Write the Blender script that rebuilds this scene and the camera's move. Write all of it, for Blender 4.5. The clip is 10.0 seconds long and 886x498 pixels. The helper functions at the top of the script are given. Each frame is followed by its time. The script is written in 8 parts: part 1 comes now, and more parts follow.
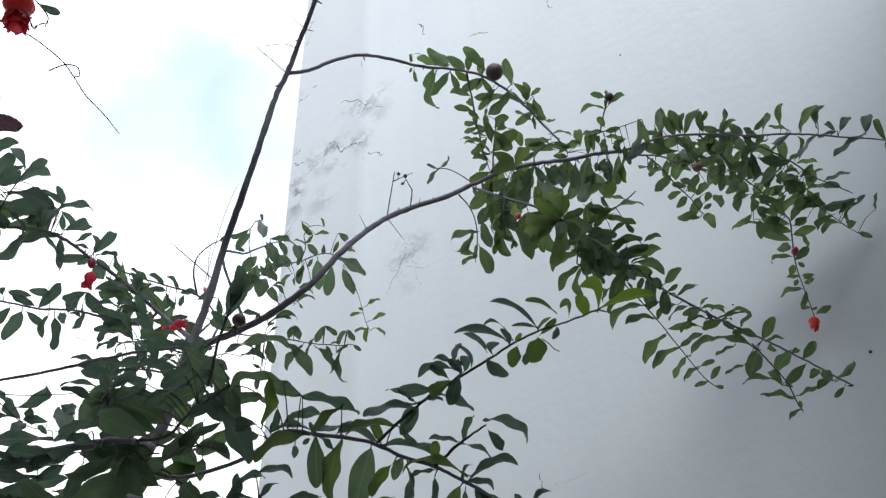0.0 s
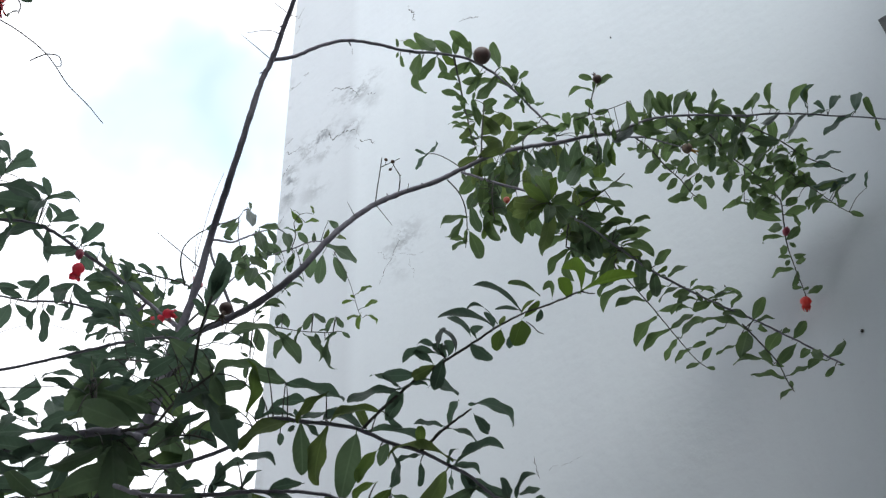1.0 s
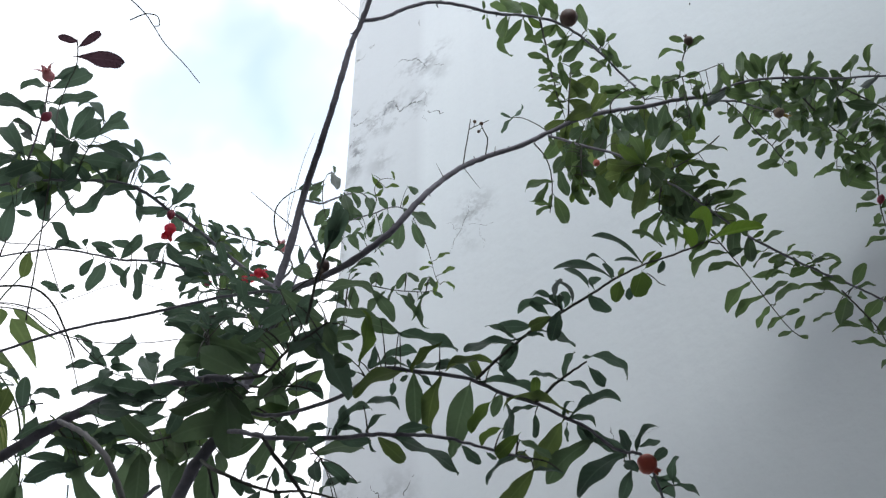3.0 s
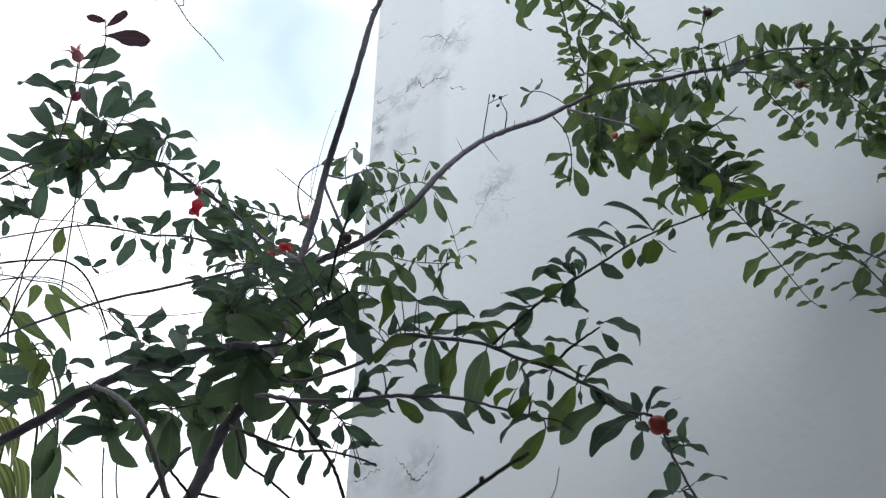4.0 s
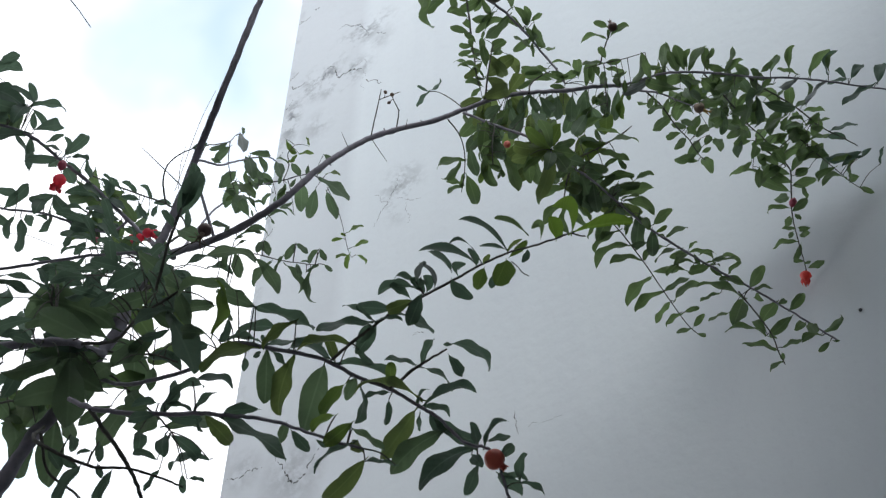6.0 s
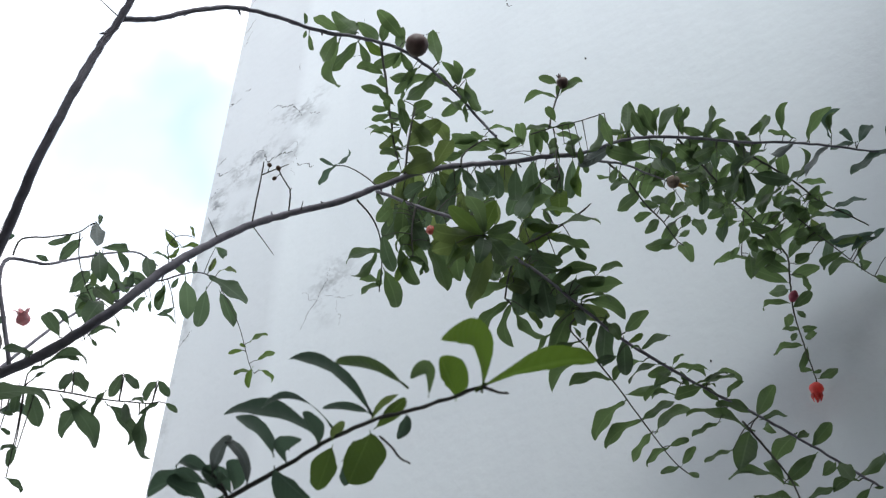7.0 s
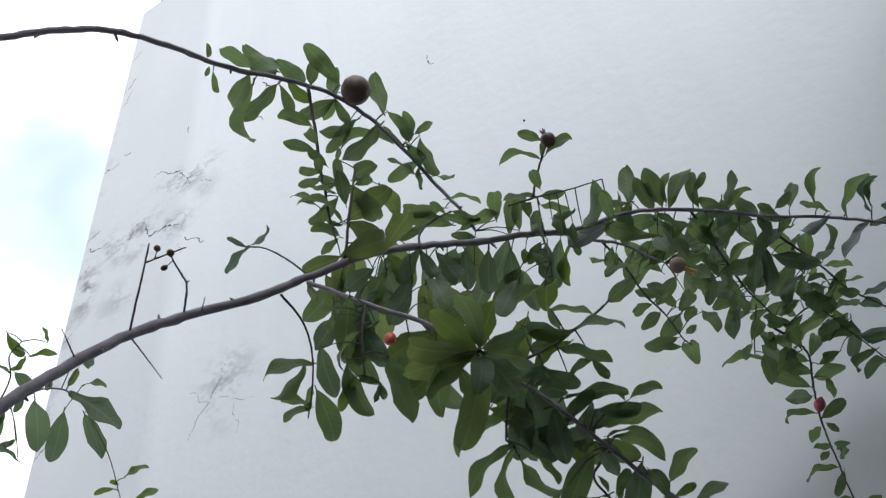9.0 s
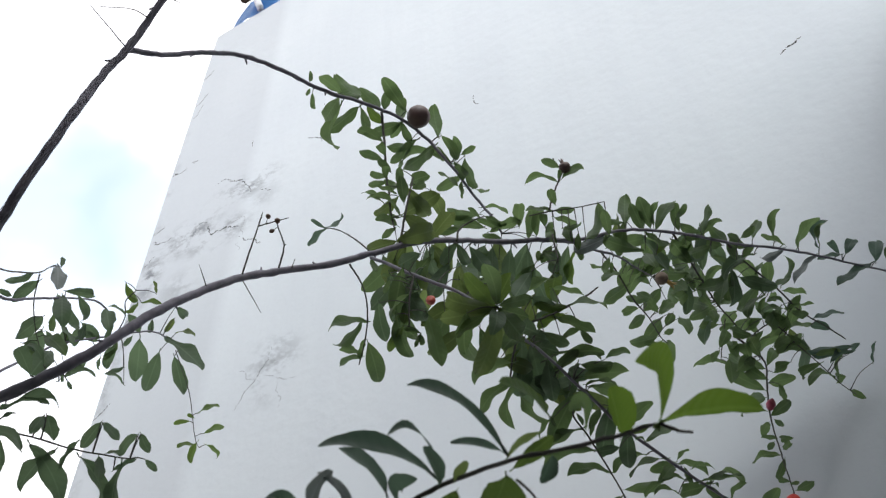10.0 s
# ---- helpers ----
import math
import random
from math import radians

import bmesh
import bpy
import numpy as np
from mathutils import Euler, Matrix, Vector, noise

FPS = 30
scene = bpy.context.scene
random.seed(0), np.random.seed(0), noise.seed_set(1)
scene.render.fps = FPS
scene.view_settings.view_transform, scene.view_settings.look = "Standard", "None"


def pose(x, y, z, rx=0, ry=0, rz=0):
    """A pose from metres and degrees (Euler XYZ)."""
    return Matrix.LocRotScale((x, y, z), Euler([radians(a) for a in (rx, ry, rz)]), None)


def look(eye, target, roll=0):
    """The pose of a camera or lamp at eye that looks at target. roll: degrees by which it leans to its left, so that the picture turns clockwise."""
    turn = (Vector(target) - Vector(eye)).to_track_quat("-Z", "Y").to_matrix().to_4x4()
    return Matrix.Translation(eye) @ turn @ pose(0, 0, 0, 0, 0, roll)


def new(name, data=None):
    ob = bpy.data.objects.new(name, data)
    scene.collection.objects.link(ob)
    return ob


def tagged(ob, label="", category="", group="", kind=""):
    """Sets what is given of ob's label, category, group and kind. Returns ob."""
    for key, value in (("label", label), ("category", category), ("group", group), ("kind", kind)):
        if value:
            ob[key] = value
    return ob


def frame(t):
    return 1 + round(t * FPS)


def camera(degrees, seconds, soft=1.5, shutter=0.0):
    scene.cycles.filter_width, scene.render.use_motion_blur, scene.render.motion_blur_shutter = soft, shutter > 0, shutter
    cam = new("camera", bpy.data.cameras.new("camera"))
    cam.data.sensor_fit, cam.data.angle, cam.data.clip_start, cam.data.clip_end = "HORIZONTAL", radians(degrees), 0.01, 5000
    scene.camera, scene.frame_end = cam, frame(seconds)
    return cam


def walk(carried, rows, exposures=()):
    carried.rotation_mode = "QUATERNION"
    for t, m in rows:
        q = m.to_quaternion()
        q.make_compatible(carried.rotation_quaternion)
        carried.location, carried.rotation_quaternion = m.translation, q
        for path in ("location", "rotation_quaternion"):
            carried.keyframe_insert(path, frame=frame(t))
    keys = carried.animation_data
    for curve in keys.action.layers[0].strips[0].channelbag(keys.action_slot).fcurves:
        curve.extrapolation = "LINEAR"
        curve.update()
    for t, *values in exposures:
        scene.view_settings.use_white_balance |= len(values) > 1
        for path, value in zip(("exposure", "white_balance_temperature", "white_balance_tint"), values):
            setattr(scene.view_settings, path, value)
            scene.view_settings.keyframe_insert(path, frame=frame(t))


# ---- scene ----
cam = camera(54.76, 10.0, soft=1.25)
cam.data.dof.use_dof, cam.data.dof.focus_distance, cam.data.dof.aperture_fstop = True, 1.3, 24.0
# seconds, eye in metres, turn in degrees
PATH = [
    (0.0, 0.0000, 0.0000, 1.5000, 128.301, 2.051, 40.918),
    (0.5, -0.0034, 0.0020, 1.4993, 127.827, 1.960, 41.215),
    (1.0, 0.0069, 0.0154, 1.5003, 127.488, 2.850, 41.376),
    (1.5, -0.0230, -0.0053, 1.4876, 127.046, 1.473, 41.472),
    (2.0, -0.0553, -0.0220, 1.4777, 126.720, -0.408, 41.964),
    (2.5, -0.0597, -0.0204, 1.4825, 126.537, -0.441, 42.923),
    (2.7, -0.0574, -0.0117, 1.4866, 126.510, 0.019, 43.057),
    (3.8, -0.0571, -0.0200, 1.4630, 125.482, 1.306, 45.065),
    (4.0, -0.0392, -0.0180, 1.4610, 124.726, -0.247, 45.292),
    (4.5, -0.0337, -0.0094, 1.4485, 123.811, -1.027, 45.172),
    (5.0, -0.0061, 0.0224, 1.4605, 123.517, -0.696, 43.268),
    (5.2, 0.0029, 0.0392, 1.4616, 123.610, -0.568, 41.754),
    (6.3, -0.0420, 0.0963, 1.5876, 125.609, -0.477, 38.008),
    (6.5, -0.0820, 0.1689, 1.6594, 127.362, 0.143, 37.757),
    (7.0, -0.1182, 0.3119, 1.7311, 130.480, 1.318, 37.618),
    (7.5, -0.1590, 0.3842, 1.8087, 132.694, 1.474, 37.738),
    (8.0, -0.1819, 0.4102, 1.8366, 134.806, 1.691, 38.069),
    (8.5, -0.2159, 0.4487, 1.8838, 135.109, 4.135, 36.574),
    (9.0, -0.2935, 0.4354, 1.9612, 134.811, 6.794, 32.387),
    (9.5, -0.2886, 0.3639, 1.8792, 136.835, 5.366, 31.022),
    (10.0, -0.2444, 0.3016, 1.7352, 137.293, 1.793, 29.857),
]
EXPOSURES = [(0.0, 0.31, 6500, 13), (2.5, 0.27, 6500, 13), (4.5, 0.2, 6500, 13), (5.2, 0.2, 6500, 13),
             (6.5, 0.24, 6500, 13), (7.5, 0.44, 6600, 14), (8.0, 0.43, 6700, 15), (9.0, 0.28, 6650, 15), (9.5, 0.37, 6700, 15), (10.0, 0.31, 6700, 15)]
walk(cam, [(t, pose(*row)) for t, *row in PATH], EXPOSURES)

# the house wall stands along y = WALL_Y, its free corner at WALL_X
WALL_Y, WALL_X, WALL_TOP = 1.554, -2.046, 5.375

# ---- light: a bright, thinly clouded sky and a veiled sun ----
SUN_FROM = Vector((0.46, -0.57, 0.68)).normalized()
sky = bpy.data.worlds.new("sky")
scene.world = sky
sky.use_nodes = True
nt = sky.node_tree
bg = nt.nodes["Background"]
bg.inputs[1].default_value = 1.0
air = nt.nodes.new("ShaderNodeTexSky")
air.sky_type, air.sun_disc = "NISHITA", False
air.sun_elevation = math.asin(SUN_FROM.z)
air.sun_rotation = math.atan2(SUN_FROM.x, SUN_FROM.y)
dim = nt.nodes.new("ShaderNodeVectorMath")
dim.operation = "MULTIPLY"
dim.inputs[1].default_value = (0.255, 0.37, 0.31)
nt.links.new(air.outputs[0], dim.inputs[0])
# thin places in the cloud, where the blue shows
where = nt.nodes.new("ShaderNodeTexCoord")
puff = nt.nodes.new("ShaderNodeTexNoise")
puff.inputs["Scale"].default_value = 5.5
puff.inputs["Detail"].default_value = 3.5
puff.inputs["Roughness"].default_value = 0.5
nt.links.new(where.outputs["Generated"], puff.inputs["Vector"])
warp = nt.nodes.new("ShaderNodeVectorMath")
warp.operation = "MULTIPLY_ADD"
warp.inputs[1].default_value = (0.34, 0.34, 0.34)
nt.links.new(puff.outputs["Color"], warp.inputs[0])
nt.links.new(where.outputs["Generated"], warp.inputs[2])
unit = nt.nodes.new("ShaderNodeVectorMath")
unit.operation = "NORMALIZE"
nt.links.new(warp.outputs[0], unit.inputs[0])
cover = None
for way, wide, depth in (((-0.652, 0.283, 0.703), 8, 0.31), ((-0.608, 0.362, 0.707), 8, 0.33), ((-0.572, 0.418, 0.706), 6, 0.30), ((-0.694, 0.412, 0.591), 6, 0.2), ((-0.598, 0.224, 0.769), 7, 0.18), ((-0.75, -0.45, 0.45), 24, 0.5), ((0.3, -0.7, 0.62), 28, 0.5), ((-0.9, 0.35, 0.1), 16, 0.4)):
    dot = nt.nodes.new("ShaderNodeVectorMath")
    dot.operation = "DOT_PRODUCT"
    dot.inputs[1].default_value = (Vector(way) + Vector((0.17, 0.17, 0.17))).normalized()
    nt.links.new(unit.outputs[0], dot.inputs[0])
    gap = nt.nodes.new("ShaderNodeMapRange")
    gap.interpolation_type = "SMOOTHSTEP"
    for k, v in ((1, math.cos(radians(wide))), (2, math.cos(radians(wide * 0.3))), (3, 1.0), (4, 1.0 - depth)):
        gap.inputs[k].default_value = v
    nt.links.new(dot.outputs["Value"], gap.inputs[0])
    if cover is not None:
        both = nt.nodes.new("ShaderNodeMath")
        both.operation = "MULTIPLY"
        nt.links.new(cover.outputs[0], both.inputs[0])
        nt.links.new(gap.outputs[0], both.inputs[1])
        gap = both
    cover = gap
mixer = nt.nodes.new("ShaderNodeMix")
mixer.data_type = "RGBA"
mixer.inputs[7].default_value = (1.28, 1.32, 1.37, 1)
nt.links.new(cover.outputs[0], mixer.inputs[0])
nt.links.new(dim.outputs[0], mixer.inputs[6])
nt.links.new(mixer.outputs[2], bg.inputs[0])

sun_data = bpy.data.lights.new("sun", "SUN")
sun_data.energy, sun_data.angle, sun_data.color = 0.95, radians(24), (0.99, 0.98, 1.0)
sun = new("sun", sun_data)
sun.matrix_world = look(SUN_FROM * 20, (0, 0, 0))


# ---- materials ----
def material(name, rough=0.6):
    m = bpy.data.materials.new(name)
    m.use_nodes = True
    b = m.node_tree.nodes["Principled BSDF"]
    b.inputs["Roughness"].default_value = rough
    return m, m.node_tree, b


def node(t, kind, **values):
    n = t.nodes.new("ShaderNode" + kind)
    for key, value in values.items():
        n.inputs[key.replace("_", " ")].default_value = value
    return n


def ramp(t, source, stops):
    r = t.nodes.new("ShaderNodeValToRGB")
    e = r.color_ramp.elements
    while len(e) < len(stops):
        e.new(0.5)
    for item, (at, c) in zip(e, stops):
        item.position, item.color = at, (*c, 1)
    t.links.new(source, r.inputs[0])
    return r.outputs[0]


def blend(t, fac, a, b, kind="MIX"):
    n = t.nodes.new("ShaderNodeMix")
    n.data_type, n.blend_type = "RGBA", kind
    for k, v in ((0, fac), (6, a), (7, b)):
        if hasattr(v, "is_linked"):
            t.links.new(v, n.inputs[k])
        else:
            n.inputs[k].default_value = v if k == 0 else (*v, 1)
    return n.outputs[2]


def arith(t, op, a, b=0.0):
    n = t.nodes.new("ShaderNodeMath")
    n.operation = op
    for k, v in ((0, a), (1, b)):
        if hasattr(v, "is_linked"):
            t.links.new(v, n.inputs[k])
        else:
            n.inputs[k].default_value = v
    return n.outputs[0]


def coords(t, scale=(1, 1, 1), kind="Object"):
    c = t.nodes.new("ShaderNodeTexCoord")
    m = node(t, "Mapping", Scale=scale)
    t.links.new(c.outputs[kind], m.inputs[0])
    return m.outputs[0]


def noise_of(t, vector, scale, detail=4.0, rough=0.55):
    n = node(t, "TexNoise", Scale=scale, Detail=detail, Roughness=rough)
    t.links.new(vector, n.inputs["Vector"])
    return n.outputs[0]


def bump(t, b, height, strength, distance):
    n = node(t, "Bump", Strength=strength, Distance=distance)
    t.links.new(height, n.inputs["Height"])
    t.links.new(n.outputs[0], b.inputs["Normal"])


def plaster_material():
    """Old white limewash: faint streaks, grey mould patches round the cracks, trowel marks."""
    m, t, b = material("white_plaster", 0.62)
    at = coords(t)
    broad = noise_of(t, at, 0.9, 3)
    streak = noise_of(t, coords(t, (9, 9, 0.6)), 1.0, 6, 0.65)
    grain = noise_of(t, at, 38, 5)
    base = ramp(t, broad, [(0.25, (0.60, 0.63, 0.668)), (0.75, (0.68, 0.71, 0.737))])
    base = blend(t, arith(t, "MULTIPLY", ramp(t, streak, [(0.45, (0, 0, 0)), (0.8, (1, 1, 1))]), 0.40), base, (0.58, 0.605, 0.65))
    # the coat left of an old seam has greyed
    across = t.nodes.new("ShaderNodeSeparateXYZ")
    t.links.new(at, across.inputs[0])
    seam = t.nodes.new("ShaderNodeMapRange")
    for k, v in ((1, -1.66), (2, -1.61), (3, 0.45), (4, 0.0)):
        seam.inputs[k].default_value = v
    t.links.new(arith(t, "ADD", across.outputs[0], arith(t, "MULTIPLY", arith(t, "SUBTRACT", streak, 0.5), 0.06)), seam.inputs[0])
    base = blend(t, seam.outputs[0], base, (0.50, 0.515, 0.55))
    mould = 0.0
    slant = node(t, "Mapping", Rotation=(0, radians(14), 0), Scale=(1.25, 1, 0.85))
    slant.vector_type = "TEXTURE"
    t.links.new(at, slant.inputs[0])
    ragged = arith(t, "ADD", arith(t, "MULTIPLY", noise_of(t, slant.outputs[0], 15.0, 8, 0.75), 0.72), arith(t, "MULTIPLY", noise_of(t, slant.outputs[0], 2.6, 3), 0.28))
    for x, z, rx, rz, strength in ((-1.65, 3.99, 0.19, 0.09, 1.0), (-1.85, 3.87, 0.17, 0.12, 1.0), (-1.72, 3.80, 0.19, 0.09, 0.9), (-1.99, 3.74, 0.07, 0.16, 1.0), (-1.84, 3.62, 0.12, 0.10, 0.4),
                                   (-1.41, 3.12, 0.12, 0.15, 0.6), (-1.75, 2.31, 0.15, 0.12, 0.45), (-1.96, 2.36, 0.10, 0.08, 0.4),
                                   (-2.03, 3.4, 0.035, 1.5, 0.4), (-1.93, 2.74, 0.09, 0.05, 0.35), (-1.55, 3.88, 0.09, 0.07, 0.35)):
        gap = node(t, "VectorMath")
        gap.operation = "SUBTRACT"
        gap.inputs[1].default_value = (x, WALL_Y, z)
        t.links.new(at, gap.inputs[0])
        size = node(t, "VectorMath")
        size.operation = "MULTIPLY"
        size.inputs[1].default_value = (1 / rx, 0, 1 / rz)
        t.links.new(gap.outputs[0], size.inputs[0])
        far = node(t, "VectorMath")
        far.operation = "LENGTH"
        t.links.new(size.outputs[0], far.inputs[0])
        fall = t.nodes.new("ShaderNodeMapRange")
        for k, v in ((1, 0.1), (2, 1.0), (3, strength), (4, 0.0)):
            fall.inputs[k].default_value = v
        t.links.new(far.outputs["Value"], fall.inputs[0])
        mould = arith(t, "MAXIMUM", mould, fall.outputs[0])
    patch = t.nodes.new("ShaderNodeMapRange")
    for k, v in ((1, 0.47), (2, 0.57), (3, 0.0), (4, 1.0)):
        patch.inputs[k].default_value = v
    t.links.new(ragged, patch.inputs[0])
    base = blend(t, arith(t, "MULTIPLY", mould, patch.outputs[0]), base, (0.20, 0.205, 0.225))
    speck = noise_of(t, at, 85, 3)
    base = blend(t, arith(t, "MULTIPLY", ramp(t, speck, [(0.55, (0, 0, 0)), (0.75, (1, 1, 1))]), 0.12), base, (0.48, 0.49, 0.52))
    fleck = noise_of(t, at, 16, 2)
    base = blend(t, arith(t, "MULTIPLY", ramp(t, fleck, [(0.68, (0, 0, 0)), (0.76, (1, 1, 1))]), 0.04), base, (0.45, 0.46, 0.47))
    t.links.new(base, b.inputs["Base Color"])
    rough = noise_of(t, at, 2.2, 4)
    b.inputs["Specular IOR Level"].default_value = 0.12
    t.links.new(ramp(t, rough, [(0.3, (0.5,) * 3), (0.7, (0.72,) * 3)]), b.inputs["Roughness"])
    height = arith(t, "ADD", arith(t, "MULTIPLY", grain, 0.25), noise_of(t, at, 4.5, 3))
    bump(t, b, height, 0.3, 0.012)
    return m


def leaf_material(name, dark, pale, through_colour, share=0.38):
    m, t, b = material(name, 0.52)
    b.inputs["Specular IOR Level"].default_value = 0.35
    info = t.nodes.new("ShaderNodeObjectInfo")
    at = coords(t, (1, 1, 1))
    part_xyz = t.nodes.new("ShaderNodeSeparateXYZ")
    t.links.new(at, part_xyz.inputs[0])
    side = arith(t, "ABSOLUTE", part_xyz.outputs[1])
    c = ramp(t, info.outputs["Random"], [(0.0, [v * 0.62 for v in dark]), (0.55, [0.5 * (p + q) for p, q in zip(dark, pale)]), (1.0, [v * 1.3 for v in pale])])
    mottle = noise_of(t, at, 5.0, 4)
    c = blend(t, arith(t, "MULTIPLY", mottle, 0.4), c, [v * 0.65 for v in dark])
    rib = t.nodes.new("ShaderNodeMapRange")
    for k, v in ((1, 0.004), (2, 0.022), (3, 0.28), (4, 0.0)):
        rib.inputs[k].default_value = v
    t.links.new(side, rib.inputs[0])
    c = blend(t, rib.outputs[0], c, [min(1, v * 2.2) for v in pale])
    vein = t.nodes.new("ShaderNodeTexWave")
    vein.inputs["Scale"].default_value = 3.4
    vein.inputs["Distortion"].default_value = 1.5
    lean = node(t, "Mapping", Rotation=(0, 0, 0.7))
    fold = t.nodes.new("ShaderNodeCombineXYZ")
    t.links.new(part_xyz.outputs[0], fold.inputs[0])
    t.links.new(side, fold.inputs[1])
    t.links.new(fold.outputs[0], lean.inputs[0])
    t.links.new(lean.outputs[0], vein.inputs[0])
    c = blend(t, arith(t, "MULTIPLY", vein.outputs["Fac"], 0.07), c, [min(1, v * 1.4) for v in pale])
    t.links.new(c, b.inputs["Base Color"])
    bump(t, b, vein.outputs["Fac"], 0.10, 0.01)
    glow = t.nodes.new("ShaderNodeBsdfTranslucent")
    t.links.new(blend(t, 0.6, c, through_colour), glow.inputs[0])
    both = t.nodes.new("ShaderNodeMixShader")
    both.inputs[0].default_value = share
    t.links.new(b.outputs[0], both.inputs[1])
    t.links.new(glow.outputs[0], both.inputs[2])
    t.links.new(both.outputs[0], t.nodes["Material Output"].inputs[0])
    return m


def bark_material(name, dark, pale):
    m, t, b = material(name, 0.8)
    at = coords(t)
    n = noise_of(t, at, 60, 6, 0.65)
    broad = noise_of(t, at, 9, 3)
    c = ramp(t, n, [(0.3, dark), (0.7, pale)])
    c = blend(t, arith(t, "MULTIPLY", broad, 0.5), c, [v * 0.6 for v in dark])
    t.links.new(c, b.inputs["Base Color"])
    bump(t, b, n, 0.35, 0.0015)
    return m


def skin_material(name, dark, pale, rough=0.4, scale=40, blot=(0.1, 0.05, 0.03), thin=0.0):
    m, t, b = material(name, rough)
    at = coords(t)
    c = ramp(t, noise_of(t, at, scale, 4), [(0.3, dark), (0.7, pale)])
    spots = ramp(t, noise_of(t, at, scale * 3, 3), [(0.6, (0, 0, 0)), (0.72, (1, 1, 1))])
    c = blend(t, arith(t, "MULTIPLY", spots, 0.4), c, blot)
    t.links.new(c, b.inputs["Base Color"])
    b.inputs["Subsurface Weight"].default_value = 0.12
    b.inputs["Subsurface Radius"].default_value = (0.006, 0.003, 0.002)
    bump(t, b, noise_of(t, at, scale * 2, 3), 0.2, 0.003)
    if thin:
        glow = t.nodes.new("ShaderNodeBsdfTranslucent")
        t.links.new(c, glow.inputs[0])
        both = t.nodes.new("ShaderNodeMixShader")
        both.inputs[0].default_value = thin
        t.links.new(b.outputs[0], both.inputs[1])
        t.links.new(glow.outputs[0], both.inputs[2])
        t.links.new(both.outputs[0], t.nodes["Material Output"].inputs[0])
    return m


def striped_material():
    """A variegated blade: long cream and green stripes."""
    m, t, b = material("striped_bamboo_leaf", 0.5)
    c = ramp(t, noise_of(t, coords(t, (0.4, 17, 1)), 1.6, 3), [(0.38, (0.09, 0.15, 0.04)), (0.5, (0.20, 0.27, 0.07)), (0.64, (0.48, 0.50, 0.22))])
    t.links.new(c, b.inputs["Base Color"])
    glow = t.nodes.new("ShaderNodeBsdfTranslucent")
    t.links.new(c, glow.inputs[0])
    both = t.nodes.new("ShaderNodeMixShader")
    both.inputs[0].default_value = 0.4
    t.links.new(b.outputs[0], both.inputs[1])
    t.links.new(glow.outputs[0], both.inputs[2])
    t.links.new(both.outputs[0], t.nodes["Material Output"].inputs[0])
    return m


PLASTER = plaster_material()
LEAF = leaf_material("pomegranate_leaf", (0.060, 0.097, 0.090), (0.092, 0.132, 0.108), (0.16, 0.26, 0.15), 0.42)
LEAF_MID = leaf_material("green_leaf", (0.062, 0.098, 0.062), (0.095, 0.137, 0.074), (0.22, 0.34, 0.11), 0.47)
LEAF_FRESH = leaf_material("young_leaf", (0.07, 0.13, 0.035), (0.11, 0.18, 0.05), (0.25, 0.42, 0.045), 0.45)
LEAF_OLIVE = leaf_material("olive_leaf", (0.066, 0.096, 0.050), (0.098, 0.134, 0.060), (0.25, 0.34, 0.09), 0.48)
LEAF_GREEN = leaf_material("bright_green_leaf", (0.058, 0.098, 0.040), (0.088, 0.138, 0.050), (0.22, 0.34, 0.06), 0.46)
# leaf copy for the shaded leaves; light level tuned into its colour
LEAF_SHADED = leaf_material("shaded_leaf", (0.066, 0.102, 0.078), (0.098, 0.140, 0.094), (0.19, 0.29, 0.13), 0.46)
LEAF_PALE = leaf_material("grey_green_leaf", (0.14, 0.165, 0.16), (0.20, 0.225, 0.22), (0.24, 0.28, 0.25), 0.3)
LEAF_PURPLE = leaf_material("red_brown_leaf", (0.095, 0.058, 0.078), (0.13, 0.078, 0.10), (0.22, 0.11, 0.14), 0.3)
BLADE = leaf_material("bamboo_leaf", (0.06, 0.105, 0.06), (0.13, 0.18, 0.075), (0.26, 0.36, 0.11), 0.45)
STRIPED = striped_material()
BARK = bark_material("grey_brown_bark", (0.175, 0.165, 0.20), (0.34, 0.325, 0.38))
BARK_PALE = bark_material("pale_grey_bark", (0.30, 0.29, 0.29), (0.50, 0.49, 0.48))
TWIG = bark_material("green_brown_twig", (0.062, 0.062, 0.054), (0.14, 0.134, 0.118))
BUD = skin_material("dark_red_bud_skin", (0.36, 0.055, 0.10), (0.52, 0.10, 0.15), 0.4, 60, (0.25, 0.03, 0.04))
RED = skin_material("red_flower_skin", (0.80, 0.085, 0.085), (0.92, 0.17, 0.13), 0.35, 60, (0.68, 0.06, 0.07), 0.45)
PINK = skin_material("faded_pink_calyx", (0.82, 0.38, 0.42), (0.92, 0.56, 0.58), 0.45, 60, (0.7, 0.28, 0.32), 0.3)
PETAL = skin_material("crumpled_red_petal", (0.90, 0.12, 0.20), (0.97, 0.24, 0.30), 0.55, 90, (0.80, 0.08, 0.14), 0.65)
FRUIT = skin_material("brown_red_fruit_skin", (0.10, 0.062, 0.058), (0.17, 0.105, 0.092), 0.45, 45, (0.06, 0.03, 0.02))
FRUIT_RED = skin_material("orange_red_fruit_skin", (0.52, 0.08, 0.06), (0.66, 0.14, 0.09), 0.35, 50, (0.30, 0.04, 0.03))
STAMEN = skin_material("dry_yellow_calyx", (0.32, 0.19, 0.05), (0.50, 0.33, 0.10), 0.7, 120, (0.2, 0.1, 0.03))
FAINT = bark_material("faint_crack", (0.22, 0.22, 0.24), (0.42, 0.42, 0.44))
